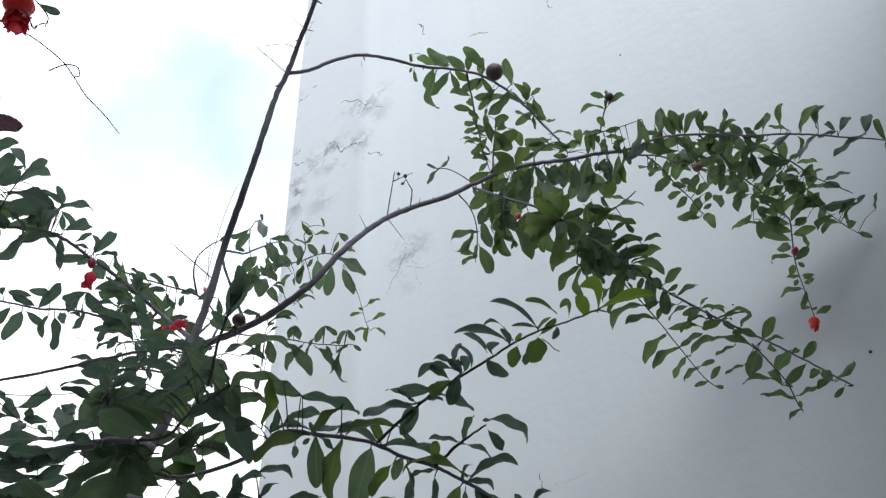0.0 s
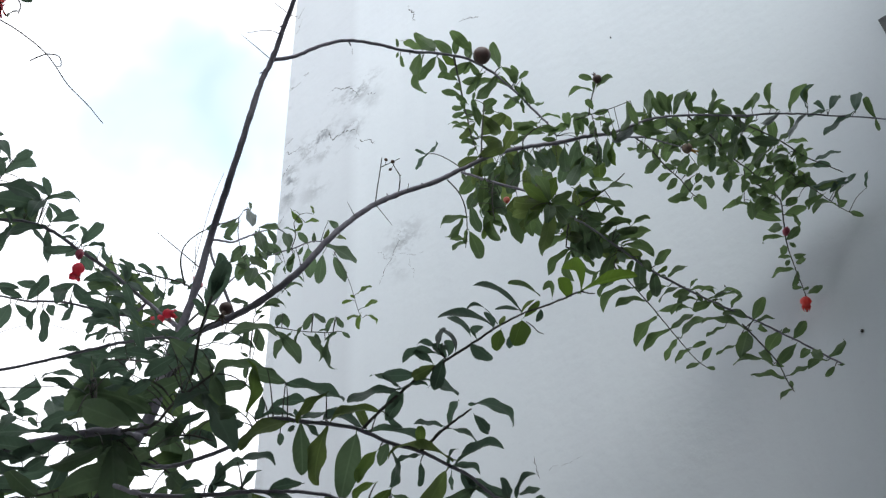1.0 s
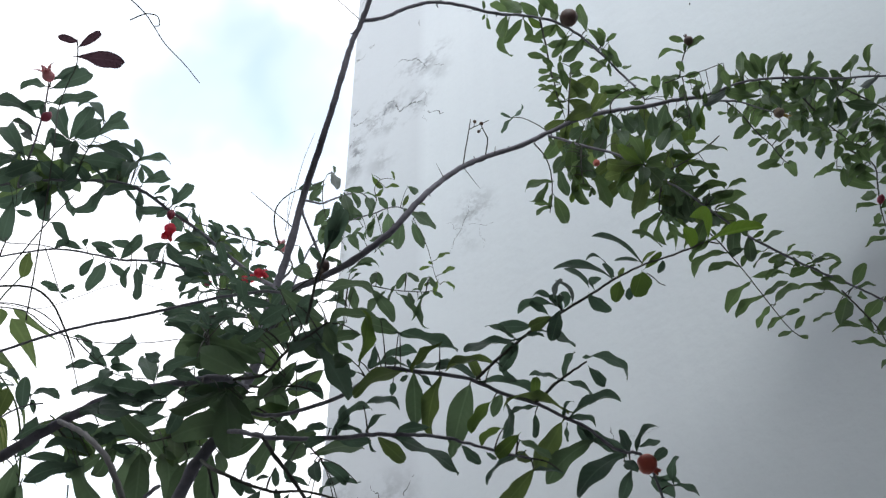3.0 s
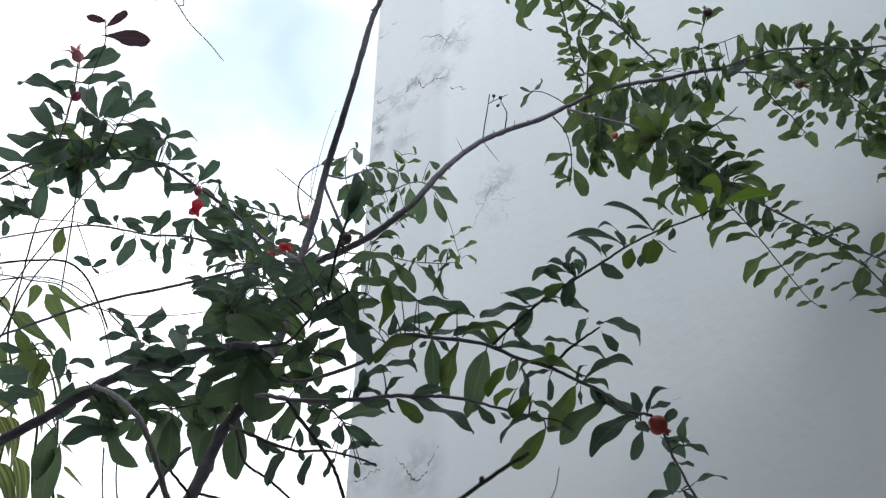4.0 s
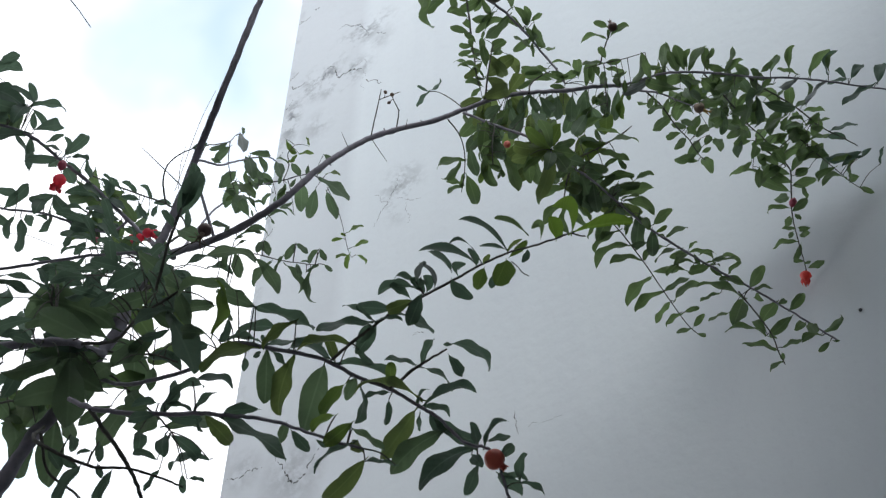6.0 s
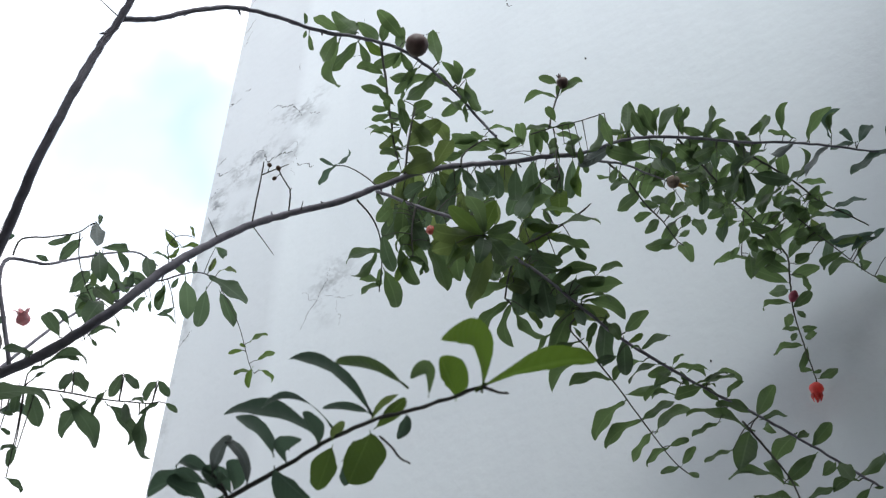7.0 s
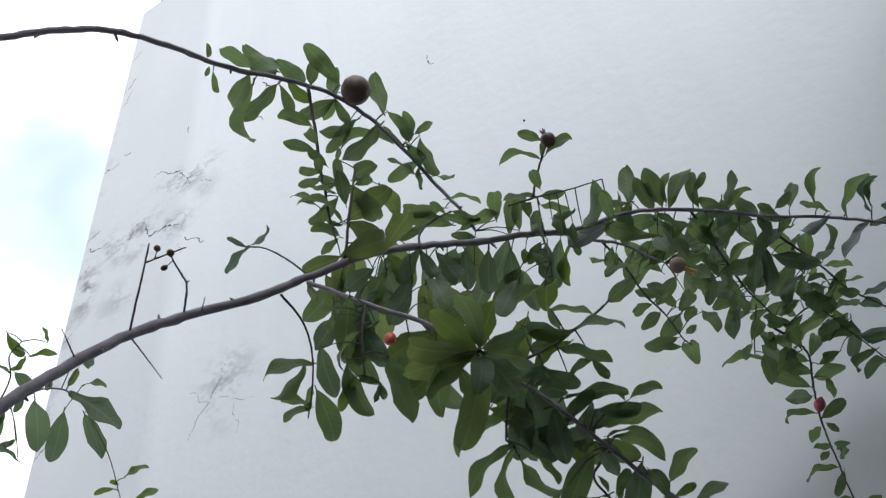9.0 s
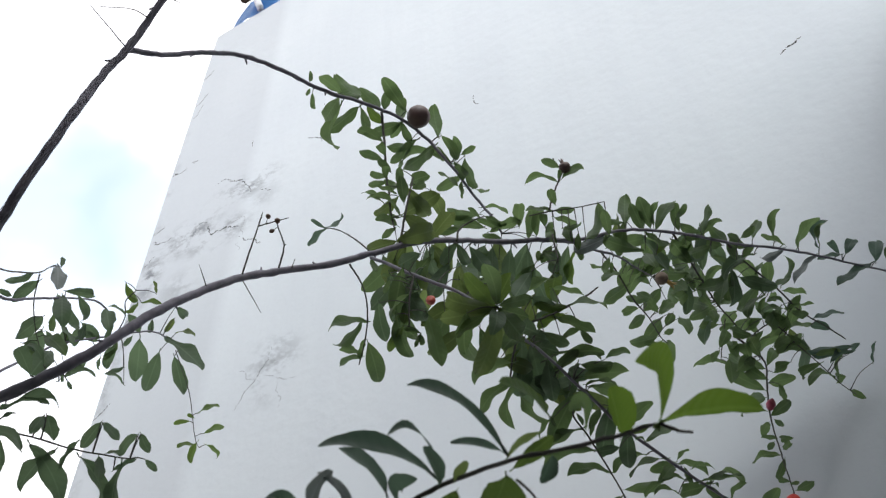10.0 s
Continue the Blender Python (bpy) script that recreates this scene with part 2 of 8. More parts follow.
CRACK = bark_material("dark_crack", (0.03, 0.03, 0.03), (0.15, 0.15, 0.15))
# for the unseen shade walls; its grey sets their bounce
CEMENT = bark_material("bare_grey_cement", (0.15, 0.153, 0.157), (0.24, 0.243, 0.243))
SOIL = bark_material("dry_soil", (0.13, 0.12, 0.105), (0.25, 0.23, 0.205))
DRY = bark_material("dry_tan_calyx", (0.16, 0.11, 0.085), (0.33, 0.25, 0.20))
BLUE = skin_material("blue_plastic_sheet", (0.02, 0.16, 0.42), (0.04, 0.24, 0.55), 0.4, 6, (0.02, 0.10, 0.30))
WOOD = bark_material("weathered_brown_wood", (0.08, 0.045, 0.03), (0.18, 0.11, 0.07))
WHITE = skin_material("white_cloth_strap", (0.65, 0.66, 0.72), (0.80, 0.81, 0.84), 0.8, 30, (0.55, 0.55, 0.6))


# ---- building helpers ----
def mesh_object(name, bm, mat, parent=None, label=""):
    me = bpy.data.meshes.new(name)
    bm.to_mesh(me)
    bm.free()
    me.materials.append(mat)
    ob = new(name, me)
    if parent is not None:
        ob.parent = parent
        ob.matrix_parent_inverse = parent.matrix_basis.inverted()
    if label:
        tagged(ob, label)
    return ob


def smooth(bm):
    for f in bm.faces:
        f.smooth = True
    return bm


def block(lo, hi, bevel=0.0):
    bm = bmesh.new()
    bmesh.ops.create_cube(bm, size=1)
    for v in bm.verts:
        v.co = Vector([lo[i] + (v.co[i] + 0.5) * (hi[i] - lo[i]) for i in range(3)])
    if bevel:
        bmesh.ops.bevel(bm, geom=bm.edges[:], offset=bevel, segments=2, affect="EDGES")
    return bm


def curve_points(points, per=6):
    """Points on a smooth curve through the given ones."""
    p = [Vector(q) for q in points]
    p = [p[0] * 2 - p[1]] + p + [p[-1] * 2 - p[-2]]
    done = []
    for i in range(1, len(p) - 2):
        a, b, c, d = p[i - 1:i + 3]
        k0, k1, k2 = [max(1e-4, (v - u).length) ** 0.5 for u, v in ((a, b), (b, c), (c, d))]
        out = ((b - a) / k0 - (c - a) / (k0 + k1) + (c - b) / k1) * k1
        into = ((c - b) / k1 - (d - b) / (k1 + k2) + (d - c) / k2) * k1
        for k in range(per):
            u = k / per
            done.append((2 * b - 2 * c + out + into) * u ** 3 + (3 * c - 3 * b - 2 * out - into) * u * u + out * u + b)
    return done + [p[-2]]


def tube(bm, line, radius, sides=8):
    """A tube along a line; radius(u) gives metres at u from 0 to 1."""
    rings, side = [], None
    for i, c in enumerate(line):
        along = (line[min(i + 1, len(line) - 1)] - line[max(i - 1, 0)]).normalized()
        if side is None:
            side = along.orthogonal().normalized()
        side = (side - along * side.dot(along)).normalized()
        other = along.cross(side)
        r = radius(i / (len(line) - 1))
        rings.append([bm.verts.new(c + (side * math.cos(a) + other * math.sin(a)) * r) for a in [2 * math.pi * k / sides for k in range(sides)]])
    for a, b in zip(rings, rings[1:]):
        for k in range(sides):
            bm.faces.new((a[k], a[(k + 1) % sides], b[(k + 1) % sides], b[k]))
    bm.faces.new(rings[0][::-1])
    bm.faces.new(rings[-1])


def lathe(bm, profile, m, sides=14):
    """A body turned round the local z axis; profile rows of radius and height."""
    rings = [[bm.verts.new(m @ Vector((r * math.cos(a), r * math.sin(a), z))) for a in [2 * math.pi * k / sides for k in range(sides)]] for r, z in profile]
    for a, b in zip(rings, rings[1:]):
        for k in range(sides):
            bm.faces.new((a[k], a[(k + 1) % sides], b[(k + 1) % sides], b[k]))
    bm.faces.new(rings[0][::-1])
    bm.faces.new(rings[-1])


def aim(at, to):
    """A pose at a point with its z axis along the given way."""
    return Matrix.Translation(at) @ Vector(to).to_track_quat("Z", "Y").to_matrix().to_4x4()


# ---- the house, the ground and unseen walls added to shape the light ----
ground = mesh_object("ground", block((-70, -70, -0.3), (70, 70, 0.0)), SOIL)
tagged(ground, "bare dry brown soil of the yard", "ground", kind="structure")


def wall(name, lo, hi, label, mat=PLASTER):
    return tagged(mesh_object(name, block(lo, hi), mat), label, "wall", kind="structure")


wall_south = wall("wall_south", (WALL_X, WALL_Y, 0), (4.6, WALL_Y + 0.23, WALL_TOP), "tall white plastered house wall with cracks and mould")
wall("wall_west", (WALL_X, WALL_Y + 0.23, 0), (WALL_X + 0.23, 8.0, WALL_TOP - 0.03), "white plastered side wall of the house")
wall("wall_north", (WALL_X, 8.0, 0), (4.6, 8.23, WALL_TOP - 0.03), "white plastered back wall of the house")
wall("roof_slab", (WALL_X + 0.23, WALL_Y + 0.23, WALL_TOP - 0.4), (4.6, 8.0, WALL_TOP - 0.2), "flat plastered roof slab of the house")
# out of view, added to shade the right side of the house wall
wall("shade_wall_east", (0.30, -0.55, 0), (0.50, WALL_Y - 0.004, 3.45), "plain grey cement wall added out of view for shade", CEMENT)
# unseen block added to make the soft dark patch at the lower right
wall("shade_wall_low", (0.0, 1.15, 0), (0.298, WALL_Y - 0.004, 2.58), "low grey cement block added out of view for shade", CEMENT)
# never in view, added behind the eye to hold sky light off the lower wall
wall("shade_wall_yard", (-2.6, -0.75, 0), (0.50, -0.554, 4.1), "plain grey cement wall added unseen to block sky light", CEMENT)


def crack(points, width=0.004, seed=0):
    """A jagged open crack in the plaster, x and z on the wall."""
    rng = random.Random(seed)
    line = [Vector((x, WALL_Y - 0.0004, z)) for x, z in points]
    for rough in (0.2, 0.24, 0.24, 0.2):
        finer = []
        for a, b in zip(line, line[1:]):
            mid, gap = (a + b) / 2, (b - a).length * rough
            finer += [a, mid + Vector((rng.uniform(-gap, gap), 0, rng.uniform(-gap, gap)))]
        line = finer + [line[-1]]
    bm = bmesh.new()
    rows = []
    for i, c in enumerate(line):
        along = (line[min(i + 1, len(line) - 1)] - line[max(i - 1, 0)]).normalized()
        across = Vector((-along.z, 0, along.x))
        w = width * rng.uniform(0.25, 1.0) * (0.35 + math.sin(math.pi * (i + 0.5) / len(line)))
        rows.append((bm.verts.new(c + across * w / 2), bm.verts.new(c - across * w / 2),
                     bm.verts.new(c - across * w / 2 + Vector((0, 0.004, 0))), bm.verts.new(c + across * w / 2 + Vector((0, 0.004, 0)))))
    for i, (a, b) in enumerate(zip(rows, rows[1:])):
        if math.sin(0.55 * i + seed * 2.1) + 0.6 * math.sin(1.7 * i + seed) > 0.7:
            continue
        for k in range(4):
            bm.faces.new((a[k], a[(k + 1) % 4], b[(k + 1) % 4], b[k]))
    mesh_object("crack", bm, FAINT if width < 0.0016 else CRACK, wall_south)


CRACKS = [
    ([(-1.793, 4.096), (-1.738, 4.095), (-1.678, 4.05), (-1.646, 4.012), (-1.613, 3.946)], 0.008),
    ([(-1.574, 3.932), (-1.523, 3.901)], 0.006),
    ([(-1.823, 3.908), (-1.762, 3.832), (-1.715, 3.812), (-1.669, 3.808), (-1.624, 3.785)], 0.011),
    ([(-1.622, 3.732), (-1.507, 3.648)], 0.005),
    ([(-2.031, 3.939), (-1.945, 3.912)], 0.008),
    ([(-1.418, 3.189), (-1.43, 3.139), (-1.455, 3.097), (-1.491, 3.05), (-1.508, 3.026)], 0.0028),
    ([(-1.448, 3.093), (-1.384, 3.071), (-1.323, 3.05)], 0.0024),
    ([(-1.384, 3.071), (-1.363, 3.007), (-1.368, 2.978)], 0.0024),
    ([(-1.516, 3.151), (-1.448, 3.093)], 0.0024),
    ([(-1.344, 4.259), (-1.317, 4.183), (-1.312, 4.138)], 0.010),
    ([(-1.11, 3.95), (-1.065, 3.933), (-1.025, 3.901)], 0.008),
]
MORE_CRACKS = [
    ([(-1.826, 2.375), (-1.787, 2.33), (-1.761, 2.291), (-1.726, 2.282), (-1.693, 2.298), (-1.65, 2.361)], 0.008),
    ([(-2.035, 2.347), (-1.975, 2.343), (-1.938, 2.36), (-1.874, 2.352)], 0.006),
    ([(-0.032, 3.413), (-0.001, 3.43), (0.026, 3.443)], 0.008),
    ([(-0.786, 3.855), (-0.77, 3.804)], 0.006),
    ([(-1.948, 4.33), (-1.924, 4.342)], 0.005),
    ([(-1.652, 4.264), (-1.651, 4.223)], 0.005),
    ([(-1.397, 4.09), (-1.334, 4.028)], 0.005),
    ([(-1.018, 2.3), (-1.014, 2.272), (-1.01, 2.244)], 0.004),
    ([(-0.986, 2.25), (-0.94, 2.256), (-0.894, 2.261)], 0.0015),
    ([(-1.333, 2.596), (-1.293, 2.593)], 0.004),
    ([(-1.669, 3.817), (-1.625, 3.831), (-1.611, 3.662)], 0.0025),
    ([(-2.035, 4.32), (-2.017, 4.315)], 0.007),
    ([(-2.024, 4.312), (-1.923, 4.335)], 0.004),
    ([(-2.035, 2.758), (-1.97, 2.759), (-1.927, 2.729), (-1.839, 2.703)], 0.005),
]
for number, (points, width) in enumerate(CRACKS + MORE_CRACKS):
    crack(points, width * 0.6, number)
for number, (z, long, lean) in enumerate(((4.99, 0.05, 0.02), (4.78, 0.06, 0.03), (4.68, 0.05, 0.04), (4.31, 0.03, 0.0), (3.98, 0.05, 0.01), (3.81, 0.04, 0.02), (3.57, 0.03, 0.01), (3.2, 0.05, 0.02))):
    crack([(-2.042, z), (-2.042 + long * 0.6, z + lean), (-2.042 + long, z + lean * 2)], 0.0035, 40 + number)
for x, z, r in ((-0.591, 3.413, 0.002), (-0.269, 2.297, 0.003), (-0.487, 2.506, 0.0015)):
    bm = bmesh.new()
    lathe(bm, [(r, -0.003), (r * 1.1, 0.001), (r * 0.6, 0.004)], aim((x, WALL_Y, z), (0.1, -1, 0.1)), 9)
    mesh_object("nail_hole", bm, CRACK, wall_south)


def roof_sheet():
    """A blue plastic sheet folded over the roof's edge, weighed down by a timber and tied with a strap."""
    thing = new("roof_sheet")
    thing.matrix_basis = pose(-1.9, WALL_Y + 0.1, WALL_TOP)
    tagged(thing, "blue plastic sheet under a brown timber on the roof edge", "tarpaulin")
    bm = bmesh.new()
    rows = []
    for i in range(20):
        x = -1.975 + i * 0.09
        rows.append([bm.verts.new((x + 0.01 * math.sin(7 * k + i), WALL_Y + 0.012 + y + 0.012 * math.sin(5.1 * i + k), WALL_TOP + z + 0.015 * math.sin(2.3 * i + 2 * k)))
                     for k, (y, z) in enumerate(((0.0, 0.004), (0.0, 0.12), (0.015, 0.25), (0.05, 0.38), (0.12, 0.46), (0.26, 0.47)))])
    for a, b in zip(rows, rows[1:]):
        for k in range(5):
            bm.faces.new((a[k], a[k + 1], b[k + 1], b[k]))
    bmesh.ops.solidify(bm, geom=bm.faces[:], thickness=0.004)
    mesh_object("sheet", smooth(bm), BLUE, thing)
    mesh_object("timber", block((-1.93, WALL_Y - 0.05, WALL_TOP + 0.20), (-1.70, WALL_Y + 0.002, WALL_TOP + 0.27), 0.008), WOOD, thing)
    bm = bmesh.new()
    tube(bm, curve_points([(-1.79, WALL_Y - 0.01, WALL_TOP + 0.01), (-1.82, WALL_Y - 0.03, WALL_TOP + 0.12), (-1.85, WALL_Y - 0.06, WALL_TOP + 0.24), (-1.85, WALL_Y - 0.02, WALL_TOP + 0.34)]), lambda u: 0.017)
    mesh_object("strap", smooth(bm), WHITE, thing)


roof_sheet()


# ---- the pomegranate tree ----
tree = new("pomegranate_tree")
tree.matrix_basis = Matrix.Translation((-0.889, 0.351, 0))
tagged(tree, "leafy pomegranate tree with red flowers and young fruit", "tree")


OUTLINE = ((0.0, 0.05), (0.06, 0.24), (0.14, 0.45), (0.23, 0.65), (0.33, 0.83), (0.43, 0.95), (0.53, 1.0), (0.63, 0.99), (0.72, 0.94), (0.80, 0.84), (0.87, 0.70), (0.93, 0.52), (0.975, 0.31), (1.0, 0.11))


def leaf_mesh(width, curl, cup, twist, hook, seed):
    """A leaf one long from stalk to tip: widest past the middle, blunt, bent along an arc and wavy at its edge."""
    rng = random.Random(seed * 7 + int(width * 1000))
    bm = bmesh.new()
    spine, x, z, wide = [], 0.0, 0.0, 4
    for i, (u, half) in enumerate(OUTLINE):
        if i:
            step, turn = u - OUTLINE[i - 1][0], curl * (u - 0.35) * (1 + 0.5 * u) + hook * max(0.0, u - 0.7)
            x, z = x + step * math.cos(turn), z - step * math.sin(turn)
        spine.append((x, z))
    chord, lean = math.hypot(x, z), math.atan2(z, x)
    rows = []
    bite, notch = (rng.uniform(0.78, 0.9) if seed % 8 == 1 else 1.0), rng.uniform(0.45, 0.92)
    side_a, side_b = rng.uniform(0.86, 1.08), rng.uniform(0.86, 1.08)
    for (u, half), (x, z) in zip(OUTLINE, spine):
        x, z = (x * math.cos(lean) + z * math.sin(lean)) / chord, (-x * math.sin(lean) + z * math.cos(lean)) / chord
        half *= width / 2
        row = []
        for k in range(wide + 1):
            v = 2 * k / wide - 1
            y = v * half * (side_a if v < 0 else side_b) * (1 + 0.035 * math.sin(13 * u + 2.5 * seed + v) + (0.02 if 0.05 < u < 0.9 else 0.0) * rng.gauss(0, 1)) * (bite if (v < 0) == (seed % 2 == 0) and abs(u - notch) < 0.06 else 1)
            lift = cup * abs(y) + 0.045 * math.sin(11 * u + 2.2 * v + seed) * abs(v)
            turn = twist * (u - 0.3)
            row.append(bm.verts.new((x, y * math.cos(turn) - lift * math.sin(turn), z + y * math.sin(turn) + lift * math.cos(turn))))
        rows.append(row)
    for a, b in zip(rows, rows[1:]):
        for k in range(wide):
            bm.faces.new((a[k], b[k], b[k + 1], a[k + 1]))
    tube(bm, [Vector((-0.09, 0, -0.012)), Vector((-0.03, 0, 0.0)), Vector((0.03, 0, 0.005))], lambda u: 0.013, 4)
    me = bpy.data.meshes.new("leaf")
    smooth(bm).to_mesh(me)
    bm.free()
    return me


def leaf_set(mat, widths):
    made = []
    for k, (w, curl, cup, twist, hook) in enumerate(widths):
        me = leaf_mesh(w, curl, cup, twist, hook, k)
        me.materials.append(mat)
        made.append(me)
    return made


BROAD = [(0.38, 0.3, 0.18, 0.1, 0), (0.40, 0.6, 0.25, -0.3, 1.5), (0.33, 0.2, 0.4, 0.4, 0), (0.36, 0.7, 0.3, 0.5, 3), (0.42, 0.2, 0.1, -0.4, 1), (0.40, 0.9, 0.15, 0.1, 0),
         (0.35, 0.4, 0.1, -0.6, 4.5), (0.43, 0.1, 0.3, 0.2, 0), (0.38, 1.1, 0.3, 0.3, 0), (0.31, 0.6, 0.55, -0.7, 2.5)]
SLIM = [(0.34, 0.6, 0.3, 0.3, 0), (0.30, 0.5, 0.25, -0.4, 4), (0.33, 0.4, 0.5, 0.7, 1.5), (0.36, 1.1, 0.2, 0.2, 0), (0.31, 0.6, 0.6, -0.8, 3)]
THIN = [(0.31, 0.5, 0.35, 0.25, 1.5), (0.29, 0.7, 0.3, -0.3, 3), (0.32, 0.3, 0.5, 0.5, 0), (0.30, 0.9, 0.3, 0.1, 1), (0.28, 0.8, 0.5, 0.3, 2)]
KINDS = {0: leaf_set(LEAF, BROAD), 1: leaf_set(LEAF, SLIM), 2: leaf_set(LEAF, THIN)}
FRESH = {0: leaf_set(LEAF_FRESH, BROAD), 1: leaf_set(LEAF_FRESH, SLIM), 2: leaf_set(LEAF_FRESH, THIN)}
MID = {0: leaf_set(LEAF_MID, BROAD), 1: leaf_set(LEAF_MID, SLIM), 2: leaf_set(LEAF_MID, THIN)}
OLIVE = {0: leaf_set(LEAF_OLIVE, BROAD), 1: leaf_set(LEAF_OLIVE, SLIM), 2: leaf_set(LEAF_OLIVE, THIN)}
PURPLE = {0: leaf_set(LEAF_PURPLE, BROAD), 1: leaf_set(LEAF_PURPLE, SLIM), 2: leaf_set(LEAF_PURPLE, THIN)}
FULL = [(0.40, 0.3, 0.18, 0.1, 0), (0.40, 0.6, 0.25, -0.3, 1.2), (0.40, 0.2, 0.35, 0.4, 0), (0.40, 0.7, 0.3, 0.35, 2), (0.40, 0.2, 0.1, -0.3, 0.8), (0.40, 0.9, 0.15, 0.1, 0),
        (0.40, 0.4, 0.1, -0.4, 2.5), (0.40, 0.1, 0.3, 0.2, 0)]
NARROW = [(0.40, 0.6, 0.3, 0.3, 1), (0.40, 0.7, 0.25, -0.4, 3), (0.40, 0.5, 0.5, 0.5, 1.5), (0.40, 1.1, 0.2, 0.2, 0), (0.40, 0.9, 0.5, -0.5, 2.5), (0.40, 1.2, 0.3, 0.1, 1.5)]
SHADED, PALE, GREEN = {}, {}, {}
for sorts, mat in ((KINDS, LEAF), (MID, LEAF_MID), (FRESH, LEAF_FRESH), (OLIVE, LEAF_OLIVE), (SHADED, LEAF_SHADED), (PALE, LEAF_PALE), (GREEN, LEAF_GREEN)):
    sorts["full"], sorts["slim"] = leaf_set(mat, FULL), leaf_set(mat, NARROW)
chance = random.Random(11)
LINES = {}


def limb(kind, points, r0, r1):
    """A branch or twig through the given points, its radius in millimetres from base to tip."""
    line = curve_points(points, 7 if len(points) > 2 else 5)
    rng = random.Random(len(LINES))
    line = [p + Vector((rng.gauss(0, 1), rng.gauss(0, 1), rng.gauss(0, 1))) * 0.00012 * min(r0, 3) for p in line]
    knots = [1 + 0.03 * rng.gauss(0, 1) + (0.14 if rng.random() < 0.12 else 0) for _ in line]
    last = len(line) - 1
    bm = bmesh.new()
    tube(bm, line, lambda u: 0.001 * (r0 + (r1 - r0) * u) * knots[round(u * last)] * (0.75 if u > 0.99 and r1 < 2 else 1), 10 if r0 > 3 else 6)
    for k in range(4, last - 2, 8) if r0 > 3.2 else ():
        at = line[k + rng.randrange(3)]
        out = Vector((rng.gauss(0, 1), rng.gauss(0, 1), rng.gauss(0, 1))).normalized()
        reach = 0.001 * r0 + rng.choice((0.002, 0.003, 0.007))
        tube(bm, [at, at + out * reach * 0.7, at + out * reach], lambda u: 0.0019 - 0.0011 * u, 5)
    mat = BARK_PALE if kind == "pale_branch" else BARK if r0 > 2.1 else TWIG
    ob = mesh_object("branch" if kind == "pale_branch" else kind, smooth(bm), mat, tree)
    LINES[ob.name] = line
    return ob


def put_leaf(owner, base, ax, roll, size, kind, sorts):
    n0 = (Vector((0, 0, 1)) - ax * ax.z).normalized()
    n = n0 * math.cos(roll) + ax.cross(n0) * math.sin(roll)
    y = n.cross(ax)
    m = Matrix((ax, y, n)).transposed().to_4x4()
    m = Matrix.Translation(base) @ m @ Matrix.Diagonal((size, size * (chance.uniform(0.82, 1.03) if kind == 0 else chance.uniform(0.78, 1.0)), size, 1))
    ob = new("leaf", chance.choice(sorts[kind] if size < 0.052 else sorts[kind][:5]))
    ob.parent = owner
    ob.matrix_parent_inverse = owner.matrix_basis.inverted()
    ob.matrix_basis = m
    return ob


def leafage(owner, rows, sorts):
    """Leaves at their bases: x, y, z, heading and rise in degrees, length in mm, roll in degrees, width in mm."""
    line = LINES[owner.name]
    for x, y, z, heading, rise, long, roll, wide in rows:
        base = Vector((x, y, z))
        h, e, tilt = radians(heading), radians(rise), radians(roll)
        ax = Vector((math.cos(e) * math.cos(h), math.cos(e) * math.sin(h), math.sin(e)))
        near = min(line, key=lambda p: (p - base).length)
        if (near - base).length > 0.007:
            twiglet(owner, near, base)
        n0 = (Vector((0, 0, 1)) - ax * ax.z).normalized()
        n = n0 * math.cos(tilt) + ax.cross(n0) * math.sin(tilt)
        ob = new("leaf", chance.choice(sorts["full"] if wide > 0.36 * long else sorts["slim"]))
        ob.parent = owner
        ob.matrix_parent_inverse = owner.matrix_basis.inverted()
        ob.matrix_basis = Matrix.Translation(base) @ Matrix((ax, n.cross(ax), n)).transposed().to_4x4() @ Matrix.Diagonal((long * 0.001, wide * 0.0025, long * 0.001, 1))


